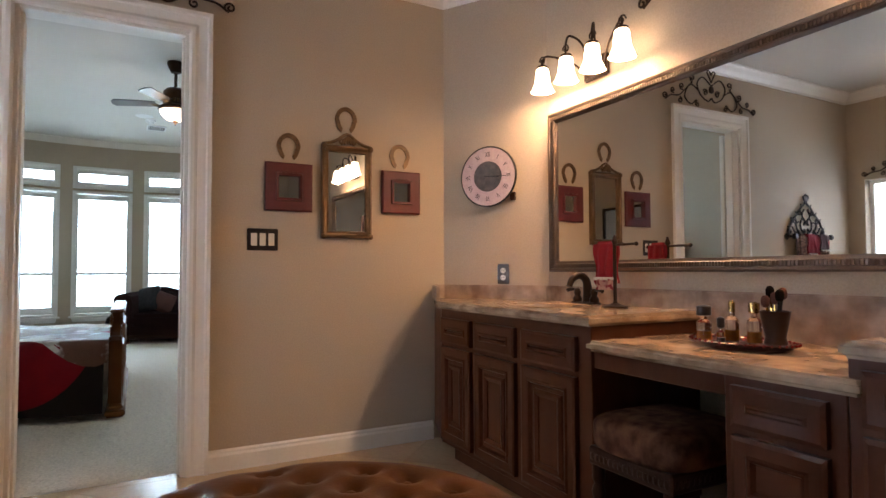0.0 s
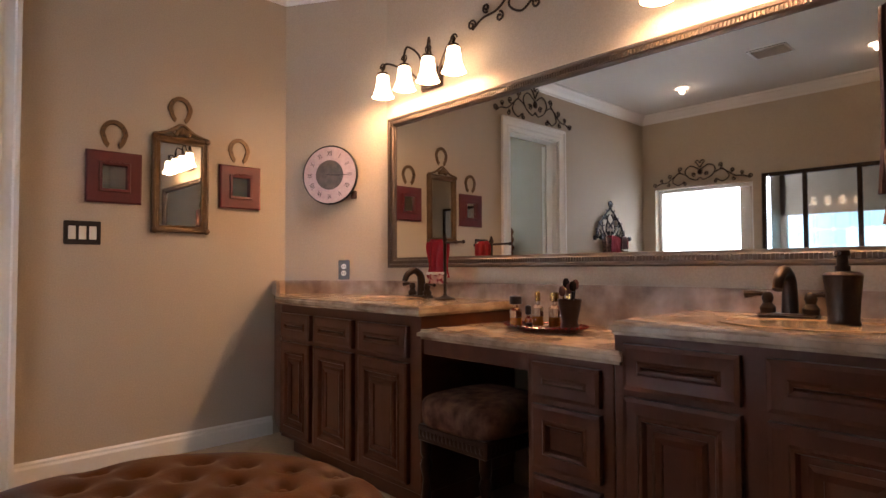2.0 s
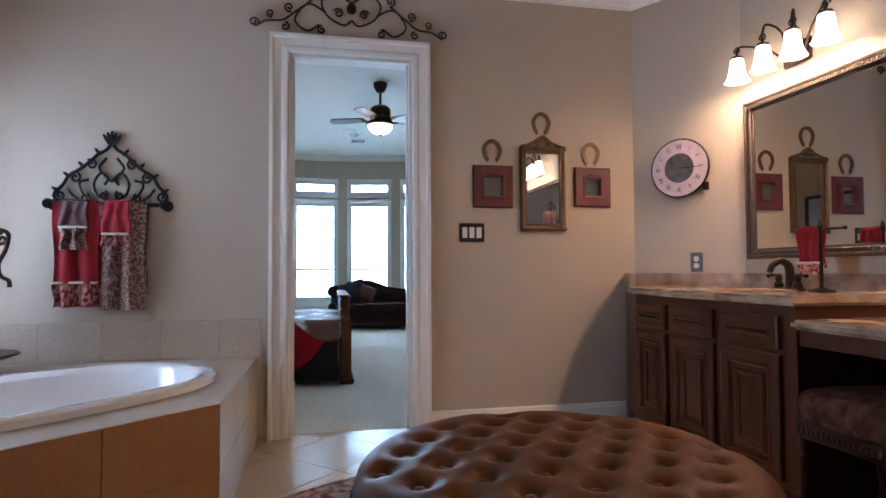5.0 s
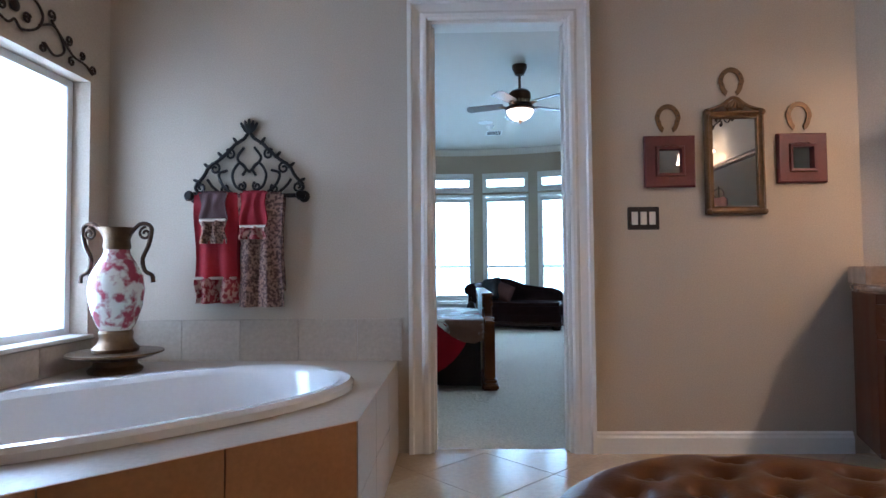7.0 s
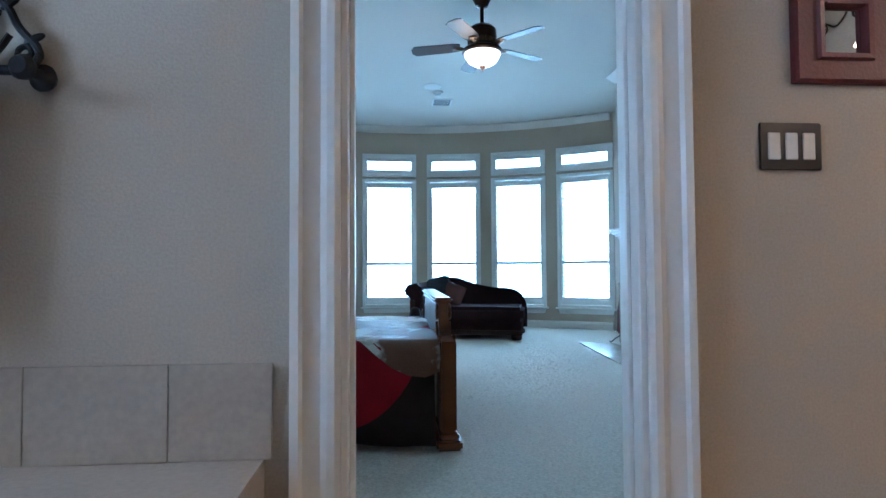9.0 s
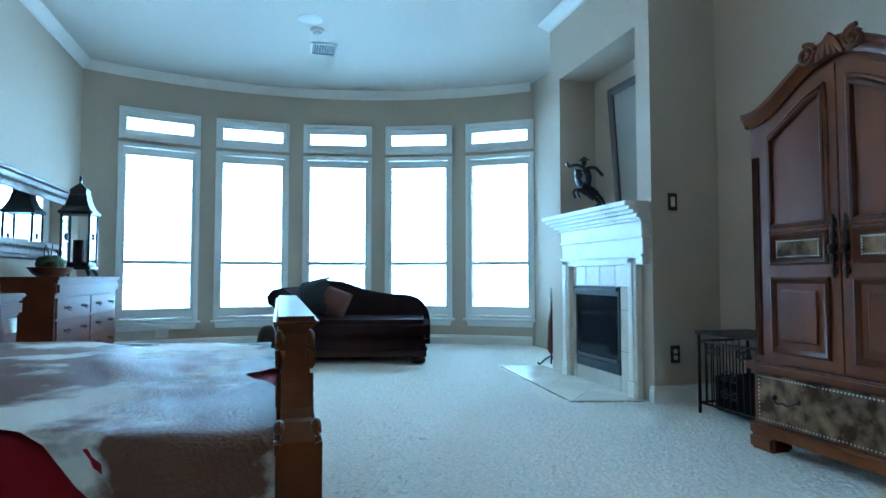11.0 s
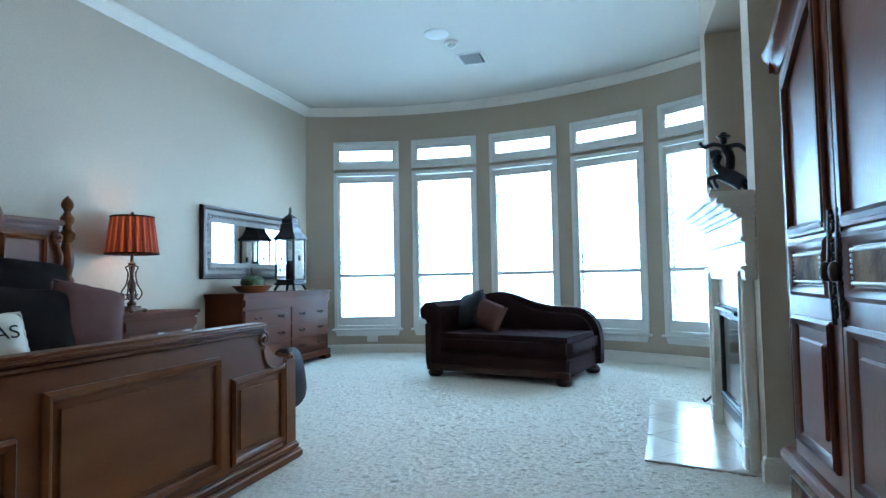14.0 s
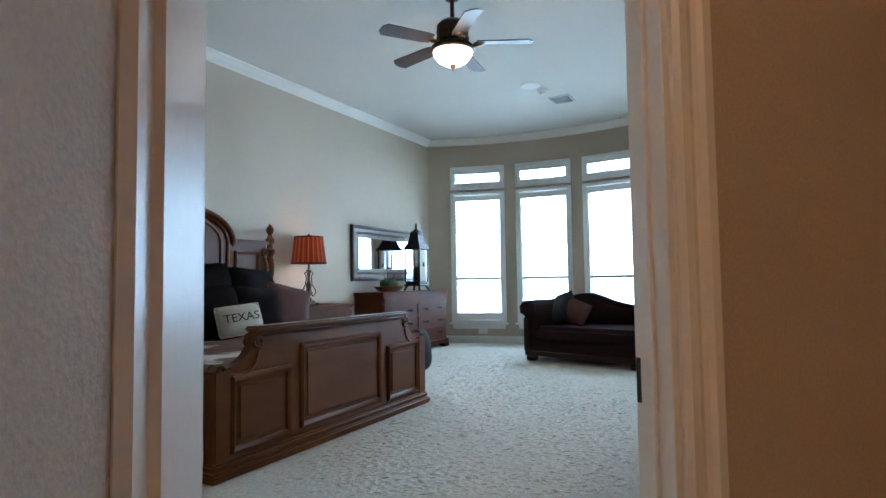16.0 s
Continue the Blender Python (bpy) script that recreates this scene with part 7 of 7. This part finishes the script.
# fireplace
mt = empty("fireplace", Matrix.Identity(4), "cream painted mantelpiece with black firebox", "fireplace", "", "structure")
ML, MRY = 8.24, 7.03
for a, b in ((MRY + 0.085, MRY + 0.19), (ML - 0.16, ML - 0.04)):
    part("leg", boxes(((PX - 0.055, a, 0.0), (PX, b, 0.98)), ((PX - 0.07, a + 0.01, 0.0), (PX - 0.05, b - 0.01, 0.12)), ((PX - 0.066, a + 0.03, 0.12), (PX - 0.05, b - 0.03, 0.95)), bevel=0.006), MANTEL, mt)
steps = [(0.055, 0.93, 0.985, 0.0), (0.075, 0.98, 1.0, 0.01), (0.05, 1.0, 1.12, 0.0), (0.07, 1.115, 1.14, 0.012), (0.06, 1.14, 1.235, 0.005), (0.085, 1.23, 1.255, 0.025), (0.11, 1.25, 1.28, 0.045), (0.14, 1.278, 1.305, 0.065), (0.17, 1.302, 1.33, 0.085), (0.20, 1.328, 1.362, 0.10)]
for i, (o, z0, z1, e) in enumerate(steps):
    part("shelf" if i == 9 else "entablature", boxes(((PX - o, MRY - min(e, 0.02), z0), (PX + (0.36 if i == 9 else 0.0), ML - 0.04 + e, z1)) if i < 9 else ((PX - o, MRY - 0.02, z0), (PX, ML - 0.04 + e, z1)), bevel=0.006, seg=2), MANTEL, mt, "", True)
part("niche_ledge", boxes(((PX, NI[0], 1.302), (PX + 0.36, NI[1], 1.36)), bevel=0.002), MANTEL, mt)
fb = part("firebox", boxes(((PX - 0.022, 7.37, 0.12), (PX - 0.002, 7.40, 0.77)), ((PX - 0.022, 7.99, 0.12), (PX - 0.002, 8.02, 0.77)), ((PX - 0.026, 7.37, 0.70), (PX - 0.002, 8.02, 0.77)), ((PX - 0.022, 7.37, 0.12), (PX - 0.002, 8.02, 0.19)), bevel=0.004), BLACKMETAL, mt, "black metal firebox surround")
part("hood", boxes(((PX - 0.05, 7.375, 0.735), (PX - 0.02, 8.015, 0.76)), bevel=0.006), BLACKMETAL, fb, "louvred black hood")
part("glass", boxes(((PX - 0.010, 7.40, 0.19), (PX - 0.004, 7.99, 0.70))), DARKGLASS, fb, "smoked glass front")
part("lower_grille", boxes(((PX - 0.032, 7.39, 0.20), (PX - 0.012, 8.01, 0.225)), bevel=0.004), BLACKMETAL, fb)
surround = empty("tile_surround", Matrix.Identity(4), "cream tile facing round the firebox", "tile facing", "", "structure")
part("bed", boxes(((PX - 0.006, 7.22, 0.0), (PX - 0.001, 7.37, 0.93)), ((PX - 0.006, 8.02, 0.0), (PX - 0.001, 8.08, 0.93)), ((PX - 0.006, 7.37, 0.77), (PX - 0.001, 8.02, 0.93)), ((PX - 0.006, 7.37, 0.0), (PX - 0.001, 8.02, 0.12))), GROUT, surround)
zs = [0.0, 0.30, 0.60, 0.77]
for a, b in ((7.22, 7.37), (8.02, 8.08)):
    for c0, c1 in zip(zs, zs[1:]):
        tile_jobs.append((surround, (PX - 0.014, a + 0.002, c0 + 0.002), (PX - 0.005, b - 0.002, c1 - 0.002)))
ysx = [7.22, 7.435, 7.65, 7.865, 8.08]
for a, b in zip(ysx, ysx[1:]):
    tile_jobs.append((surround, (PX - 0.014, a + 0.002, 0.774), (PX - 0.005, b - 0.002, 0.93)))
for a, b in ((7.37, 7.7), (7.7, 8.02)):
    tile_jobs.append((surround, (PX - 0.014, a + 0.002, 0.002), (PX - 0.005, b - 0.002, 0.118)))

# leaning picture in the niche
pc = empty("picture_frame", Matrix(((0, 1, 0, PX + 0.33), (-1, 0, 0, 7.56), (0, 0, 1, 1.91), (0, 0, 0, 1))) @ pose(0, 0, 0, 4), "large dark framed picture leaning in niche", "picture")
part("frame", frame_moulding(bmesh.new(), 0.78, 1.08, [(0, 0), (0, 0.03), (0.012, 0.042), (0.04, 0.036), (0.06, 0.02), (0.06, 0)]), BLACKWOOD, pc, "", True)
part("canvas", boxes(((-0.34, -0.012, -0.49), (0.34, -0.004, 0.49))), surface("muted_canvas", (0.30, 0.26, 0.20), 0.7, 0, (0.22, 0.2, 0.17), 3, 0.8), pc, "muted beige canvas")

# bronze horse and rider, one plain cast shape
bm = bmesh.new()
blob(bm, (0.16, 0.26, 0.015), (0, 0, 0.0075), 0.6, 20, 6)
tube(bm, curve([(0, -0.08, 0.16), (0, -0.02, 0.20), (0, 0.06, 0.24)], 8), 0.05, 12)
tube(bm, curve([(0, 0.05, 0.24), (0, 0.09, 0.30), (0, 0.07, 0.36), (0, 0.12, 0.36)], 6), 0.03, 10)
for y, z, yy in ((-0.08, 0.16, -0.03), (-0.10, 0.15, -0.09)):
    tube(bm, curve([(0.02, y, z), (0.02, y - 0.03, 0.09), (0.02, yy, 0.05), (0.02, yy - 0.01, 0.01)], 5), 0.016, 8)
for y in (0.06, 0.02):
    tube(bm, curve([(-0.02, y, 0.22), (-0.02, y + 0.08, 0.20), (-0.02, y + 0.06, 0.14)], 5), 0.013, 8)
tube(bm, curve([(0, -0.10, 0.18), (0, -0.15, 0.12), (0, -0.17, 0.06)], 5), 0.014, 8)
tube(bm, curve([(0, 0.0, 0.24), (0, -0.01, 0.33), (0, 0.02, 0.40)], 5), 0.033, 10)
blob(bm, (0.045, 0.05, 0.06), (0, 0.03, 0.445), 0.9, 12, 8)
blob(bm, (0.09, 0.10, 0.018), (0, 0.03, 0.468), 0.9, 14, 6)
blob(bm, (0.045, 0.05, 0.03), (0, 0.03, 0.482), 0.9, 12, 6)
tube(bm, curve([(0, 0.02, 0.40), (0.01, 0.10, 0.43), (0.01, 0.17, 0.42), (0.01, 0.20, 0.45)], 5), 0.014, 8)
tube(bm, curve([(0, 0.0, 0.40), (-0.01, -0.07, 0.40), (-0.01, -0.12, 0.36), (-0.01, -0.15, 0.33)], 5), 0.015, 8)
stt = part("statue", bm, surface("blue_black_bronze", (0.018, 0.022, 0.032), 0.35, 0.7, (0.04, 0.045, 0.06), 20, 0.6, 0.3, 100), None, "", True)
stt.matrix_world = pose(PX + 0.06, 7.95, 1.362, 0, 0, 70) @ Matrix.Diagonal((1.3, 0.85, 1.0, 1))
tagged(stt, "dark bronze horse and rider statue on mantel", "statue")

# tool stand by the far side of the hearth
tl = empty("fireplace_tools", Matrix.Translation((2.58, 8.64, 0)), "bronze scrolled tool stand with brush", "fireplace tools")
bm = bmesh.new()
tube(bm, [(0, 0, 0.02), (0, 0, 0.68)], 0.008, 8)
tube(bm, [(q[0] * 0.5, q[0], 0.70 + q[2]) for q in spiral(0, 0, 0.05, 0.012, -1.57, 1.4)], 0.007, 7)
part("stand", bm, IRON, tl, "", True)
for a in (0.4, 2.5, 4.6):
    bm = bmesh.new()
    tube(bm, curve([(0, 0, 0.10), (0.06 * math.cos(a), 0.06 * math.sin(a), 0.06), (0.11 * math.cos(a), 0.11 * math.sin(a), 0.014), (0.13 * math.cos(a), 0.13 * math.sin(a), 0.03)], 6), 0.008, 7)
    part("foot", bm, IRON, tl, "", True)
part("brush", lathe(bmesh.new(), [(0.03, 0.12), (0.05, 0.16), (0.04, 0.4), (0.015, 0.56), (0.01, 0.6)], (0.02, 0.02, 0), 12), REDWOOD, tl, "dark red hanging cloth", True)

# chaise
SM = Matrix.Translation((0.09, 9.45, 0)) @ pose(0, 0, 0, 0, 0, -14.1)
so2 = empty("chaise_lounge", SM, "plum-brown chenille chaise with rolled arm", "chaise")
SL, SD = 1.42, 0.95
part("base", boxes(((-0.02, 0.0, 0.075), (SL, SD, 0.25)), bevel=0.02, seg=2), BROWNVELVET, so2, "", True)
part("seat", boxes(((0.10, -0.02, 0.235), (SL + 0.03, SD - 0.1, 0.425)), bevel=0.05, seg=4), BROWNVELVET, so2, "boxed seat cushion", True)
bm = bmesh.new()
prof = [(0.10, 0.07), (0.12, 0.38), (0.13, 0.58), (0.10, 0.68), (0.02, 0.735), (-0.07, 0.72), (-0.125, 0.65), (-0.11, 0.57), (-0.06, 0.55), (-0.03, 0.50), (-0.04, 0.30), (-0.06, 0.16), (-0.05, 0.07)]
prism(bm, prof, 0.0, SD, Matrix(((1, 0, 0, 0), (0, 0, 1, 0), (0, 1, 0, 0), (0, 0, 0, 1))))
bmesh.ops.bevel(bm, geom=[e for e in bm.edges if abs(e.verts[0].co.y - e.verts[1].co.y) < 0.001], offset=0.025, segments=3, affect="EDGES")
part("arm", bm, BROWNVELVET, so2, "rolled scroll arm", True)
bm = bmesh.new()
back = [(0.0, 0.30), (0.0, 0.70), (0.14, 0.76), (0.34, 0.80), (0.50, 0.785), (0.75, 0.70), (1.0, 0.655), (1.2, 0.645), (1.34, 0.60), (1.43, 0.50), (1.47, 0.36), (1.47, 0.10), (0.0, 0.10)]
sm = [(q[0], q[2]) for q in curve([(a, 0, b) for a, b in back[1:12]], 4)]
prism(bm, [(0.0, 0.10)] + sm + [(1.46, 0.10)], SD - 0.20, SD + 0.04, Matrix(((1, 0, 0, 0), (0, 0, 1, 0), (0, 1, 0, 0), (0, 0, 0, 1))))
bmesh.ops.bevel(bm, geom=[e for e in bm.edges if abs(e.verts[0].co.y - e.verts[1].co.y) < 0.001], offset=0.06, segments=4, affect="EDGES")
part("backrest", bm, BROWNVELVET, so2, "sloping curved back", True)
part("rail", boxes(((-0.03, -0.015, 0.065), (SL + 0.01, 0.01, 0.125)), bevel=0.006), BLACKWOOD, so2, "dark wood rail")
part("arm_facing", boxes(((-0.045, -0.012, 0.12), (0.02, 0.005, 0.52)), bevel=0.015, seg=2), BLACKWOOD, so2, "carved wood arm facing", True)
for x, y in ((0.03, 0.06), (SL - 0.07, 0.06), (0.03, SD - 0.08), (SL - 0.05, SD - 0.08)):
    bm = lathe(bmesh.new(), [(0.055, 0.0), (0.07, 0.015), (0.075, 0.04), (0.06, 0.065), (0.045, 0.08)], (x, y, 0), 14)
    part("foot", bm, BLACKWOOD, so2, "carved bun foot", True)
for lx, ly, lz, sz, turn, mat, lb in ((0.25, 0.42, 0.63, (0.40, 0.18, 0.38), (-18, -10, -34), surface("teal_grey_velvet", (0.045, 0.048, 0.052), 0.8, 0, (0.02, 0.022, 0.025), 22, 0.6, 0.5, 160, spec=0.1), "dark grey-brown fringed throw pillow on chaise"), (0.46, 0.36, 0.585, (0.33, 0.15, 0.29), (-16, 22, 6), MAUVE, "mauve tufted throw pillow on chaise")):
    m = SM @ Matrix.Translation((lx, ly, lz)) @ pose(0, 0, 0, *turn)
    pl = pillow((0, 0, 0), sz, (0, 0, 0), mat, lb)
    pl.matrix_world = m

# ceiling fan
fn = empty("ceiling_fan", Matrix.Translation((0.60, 6.556, RC + 0.015)), "dark bronze ceiling fan with lit bowl", "ceiling fan")
part("canopy", lathe(bmesh.new(), [(0.085, -0.015), (0.085, -0.05), (0.05, -0.125), (0.02, -0.135), (0.016, -0.14), (0.016, -0.29), (0.03, -0.30)], (0, 0, 0), 24), BRONZE, fn, "", True)
part("motor", lathe(bmesh.new(), [(0.03, -0.29), (0.09, -0.30), (0.12, -0.33), (0.125, -0.39), (0.11, -0.42), (0.10, -0.44), (0.11, -0.455), (0.07, -0.462)], (0, 0, 0), 28), BRONZE, fn, "", True)
bm = bmesh.new()
for i in range(18):
    a = 2 * math.pi * i / 18
    blob(bm, (0.03, 0.03, 0.045), (0.112 * math.cos(a), 0.112 * math.sin(a), -0.435), 0.9, 8, 6)
part("filigree", bm, ANTIQUE, fn, "golden filigree band", True)
part("light_ring", lathe(bmesh.new(), [(0.07, -0.46), (0.12, -0.475), (0.165, -0.50), (0.172, -0.525), (0.155, -0.535), (0.14, -0.525)], (0, 0, 0), 32), BRONZE, fn, "", True)
part("bowl", lathe(bmesh.new(), [(0.152, -0.527), (0.148, -0.555), (0.12, -0.60), (0.07, -0.63), (0.02, -0.64)], (0, 0, 0), 32), LIT_FAN, fn, "glowing frosted glass bowl", True)
part("finial", lathe(bmesh.new(), [(0.03, -0.638), (0.022, -0.65), (0.008, -0.665), (0.003, -0.685)], (0, 0, 0), 14), BRONZE, fn, "", True)
BLADE = surface("fan_blade", (0.10, 0.10, 0.11), 0.4, 0, (0.06, 0.05, 0.05), 4, 0.7)
for i in range(5):
    a = 72 * i + 23.5
    m = pose(0, 0, -0.465, 0, 0, a) @ pose(0, 0, 0, 0, 2, 0) @ Matrix.Diagonal((0.93, 1, 1, 1))
    bm = bmesh.new()
    tube(bm, curve([(0.10, 0, -0.01), (0.15, 0.015, -0.02), (0.20, 0, -0.012), (0.24, 0, 0)], 5), 0.014, 7)
    blob(bm, (0.10, 0.07, 0.012), (0.22, 0, -0.004), 0.8, 14, 6)
    bm.transform(m)
    iron = part("blade_arm", bm, ANTIQUE, fn, "scrolled bronze bracket", True)
    bm = prism(bmesh.new(), [(0.20, -0.05), (0.26, -0.06), (0.62, -0.068), (0.635, -0.045), (0.65, -0.03), (0.65, 0.03), (0.635, 0.045), (0.62, 0.068), (0.26, 0.06), (0.20, 0.05)], 0.002, 0.010, pose(0, 0, 0, 11))
    bm.transform(m)
    part("blade", bm, BLADE, iron)
point_lamp("fan_bulb", (0.60, 6.556, RC - 0.70), 9, (1.0, 0.80, 0.55), 0.12)

# ceiling fixtures
sk = part("ceiling_speaker", lathe(bmesh.new(), [(0.115, 0), (0.115, -0.006), (0.10, -0.012), (0.01, -0.014)], (0.337, 9.05, RC), 32), SHUT, None, "", True)
tagged(sk, "white round ceiling speaker cover", "speaker")
sk = part("ceiling_speaker", lathe(bmesh.new(), [(0.115, 0), (0.115, -0.006), (0.10, -0.012), (0.01, -0.014)], (0.55, 5.1, RC), 32), SHUT, None, "", True)
tagged(sk, "white round ceiling cover near the fan", "speaker")
sd = empty("smoke_detector", Matrix.Translation((0.42, 9.27, RC)), "white domed smoke detector on ceiling", "smoke detector")
part("base", lathe(bmesh.new(), [(0.07, 0), (0.07, -0.02), (0.06, -0.03), (0.01, -0.032)], (0, 0, 0), 24), SHUT, sd, "", True)
part("dome", lathe(bmesh.new(), [(0.045, -0.03), (0.04, -0.05), (0.02, -0.062), (0.004, -0.065)], (0, 0, 0), 20), SHUT, sd, "", True)


def air_vent(m, w, d2, label):
    vt = empty("air_vent", m, label, "air vent", "air vents")
    part("frame", boxes(((-w / 2, -d2 / 2, -0.012), (w / 2, -d2 / 2 + 0.022, 0)), ((-w / 2, d2 / 2 - 0.022, -0.012), (w / 2, d2 / 2, 0)), ((-w / 2, -d2 / 2 + 0.022, -0.012), (-w / 2 + 0.022, d2 / 2 - 0.022, 0)), ((w / 2 - 0.022, -d2 / 2 + 0.022, -0.012), (w / 2, d2 / 2 - 0.022, 0)), bevel=0.003), SHUT, vt)
    # no duct is built: a flat black plate gives the shade between the slats
    part("backing", boxes(((-w / 2 + 0.02, -d2 / 2 + 0.02, -0.003), (w / 2 - 0.02, d2 / 2 - 0.02, -0.001))), BLACKPL, vt, "black plate painted as the shade behind slats")
    n = int((w - 0.05) / 0.026)
    for i in range(n):
        bm = boxes(((-0.001, -d2 / 2 + 0.022, -0.008), (0.001, d2 / 2 - 0.022, 0.008)))
        bm.transform(Matrix.Translation((-w / 2 + 0.035 + 0.026 * i, 0, -0.007)) @ pose(0, 0, 0, 0, 12))
        part("slat", bm, SHUT, vt)


air_vent(pose(0.51, 9.74, RC), 0.27, 0.32, "white slatted ceiling air vent in bedroom")
air_vent(pose(-0.75, 1.35, BC), 0.25, 0.3, "white slatted ceiling air vent in bathroom")
for a in (-14.5, 11.5):
    p = arc(a, CR)
    ob = part("wall_plate", boxes(((-0.07, -0.010, -0.04), (0.07, 0, 0.04)), bevel=0.003), WHITE, None)
    ob.matrix_world = pose(p.x, p.y, 0.185, 0, 0, -a)
    tagged(ob, "white floor-level outlet plate under window", "outlet")

# ---- tiles ----
def box_mesh(size, mat, bevel):
    bm = boxes(([-v / 2 for v in size], [v / 2 for v in size]), bevel=bevel)
    bmesh.ops.recalc_face_normals(bm, faces=bm.faces)
    me = bpy.data.meshes.new("tile")
    bm.to_mesh(me)
    bm.free()
    me.materials.append(mat)
    return me


meshes = {}
for owner, a, b in tile_jobs:
    size = tuple(round(abs(q - p), 3) for p, q in zip(a, b))
    mat = HTILE if owner is surround else TUBTILE
    key = (size, mat.name)
    if key not in meshes:
        meshes[key] = box_mesh(size, mat, 0.0015)
    ob = new("tile", meshes[key])
    ob.parent = owner
    ob.location = [(p + q) / 2 for p, q in zip(a, b)]

hearth = empty("hearth", Matrix.Identity(4), "cream tiled hearth laid on the diagonal", "hearth", "", "structure")
hp = [(1.995, 7.185), (PX - 0.02, 7.06), (PX - 0.02, 8.66), (2.11, 8.755)]
part("bed", prism(bmesh.new(), hp, -0.02, 0.003), GROUT, hearth)


def clip(poly, edge):
    (ax, ay), (bx, by) = edge
    out = []
    for i, p in enumerate(poly):
        q = poly[(i + 1) % len(poly)]
        dp = (bx - ax) * (p[1] - ay) - (by - ay) * (p[0] - ax)
        dq = (bx - ax) * (q[1] - ay) - (by - ay) * (q[0] - ax)
        if dp >= 0:
            out.append(p)
        if dp * dq < 0:
            k = dp / (dp - dq)
            out.append((p[0] + k * (q[0] - p[0]), p[1] + k * (q[1] - p[1])))
    return out


def diagonal_tiles(owner, outline, size, z0, z1, mat, gap=0.003, angle=45):
    """Square tiles laid at an angle, each cut by the outline (counter-clockwise)."""
    ca, sa = math.cos(radians(angle)), math.sin(radians(angle))
    xs2, ys2 = [p[0] for p in outline], [p[1] for p in outline]
    cx, cy = sum(xs2) / len(xs2), sum(ys2) / len(ys2)
    n = int(max(max(xs2) - min(xs2), max(ys2) - min(ys2)) / size) + 2
    for i in range(-n, n):
        for j in range(-n, n):
            u = [(i * size + gap / 2, j * size + gap / 2), ((i + 1) * size - gap / 2, j * size + gap / 2), ((i + 1) * size - gap / 2, (j + 1) * size - gap / 2), (i * size + gap / 2, (j + 1) * size - gap / 2)]
            poly = [(cx + ca * a - sa * b, cy + sa * a + ca * b) for a, b in u]
            for k in range(len(outline)):
                poly = clip(poly, (outline[k], outline[(k + 1) % len(outline)]))
                if len(poly) < 3:
                    break
            if len(poly) >= 3 and abs(sum(p[0] * q[1] - q[0] * p[1] for p, q in zip(poly, poly[1:] + poly[:1]))) > 0.0006:
                part("tile", prism(bmesh.new(), poly, z0, z1), mat, owner)


diagonal_tiles(hearth, hp, 0.33, 0.0, 0.008, HTILE)
ft = empty("floor_tiles", Matrix.Identity(4), "beige floor tiles laid on the diagonal", "floor", "", "structure")
diagonal_tiles(ft, [(-0.455, -1.2), (MX, -1.2), (MX, WY), (DOORX[1], WY), (DOORX[1], 3.215), (DOORX[0], 3.215), (DOORX[0], WY), (-0.455, WY)][:3] + [(-0.455, WY)], 0.44, -0.006, 0.0, TILE, 0.004)
tagged(part("threshold_tile", boxes(((DOORX[0] + 0.002, WY + 0.002, -0.006), (DOORX[1] - 0.002, 3.216, 0.0))), TILE, ft), "")
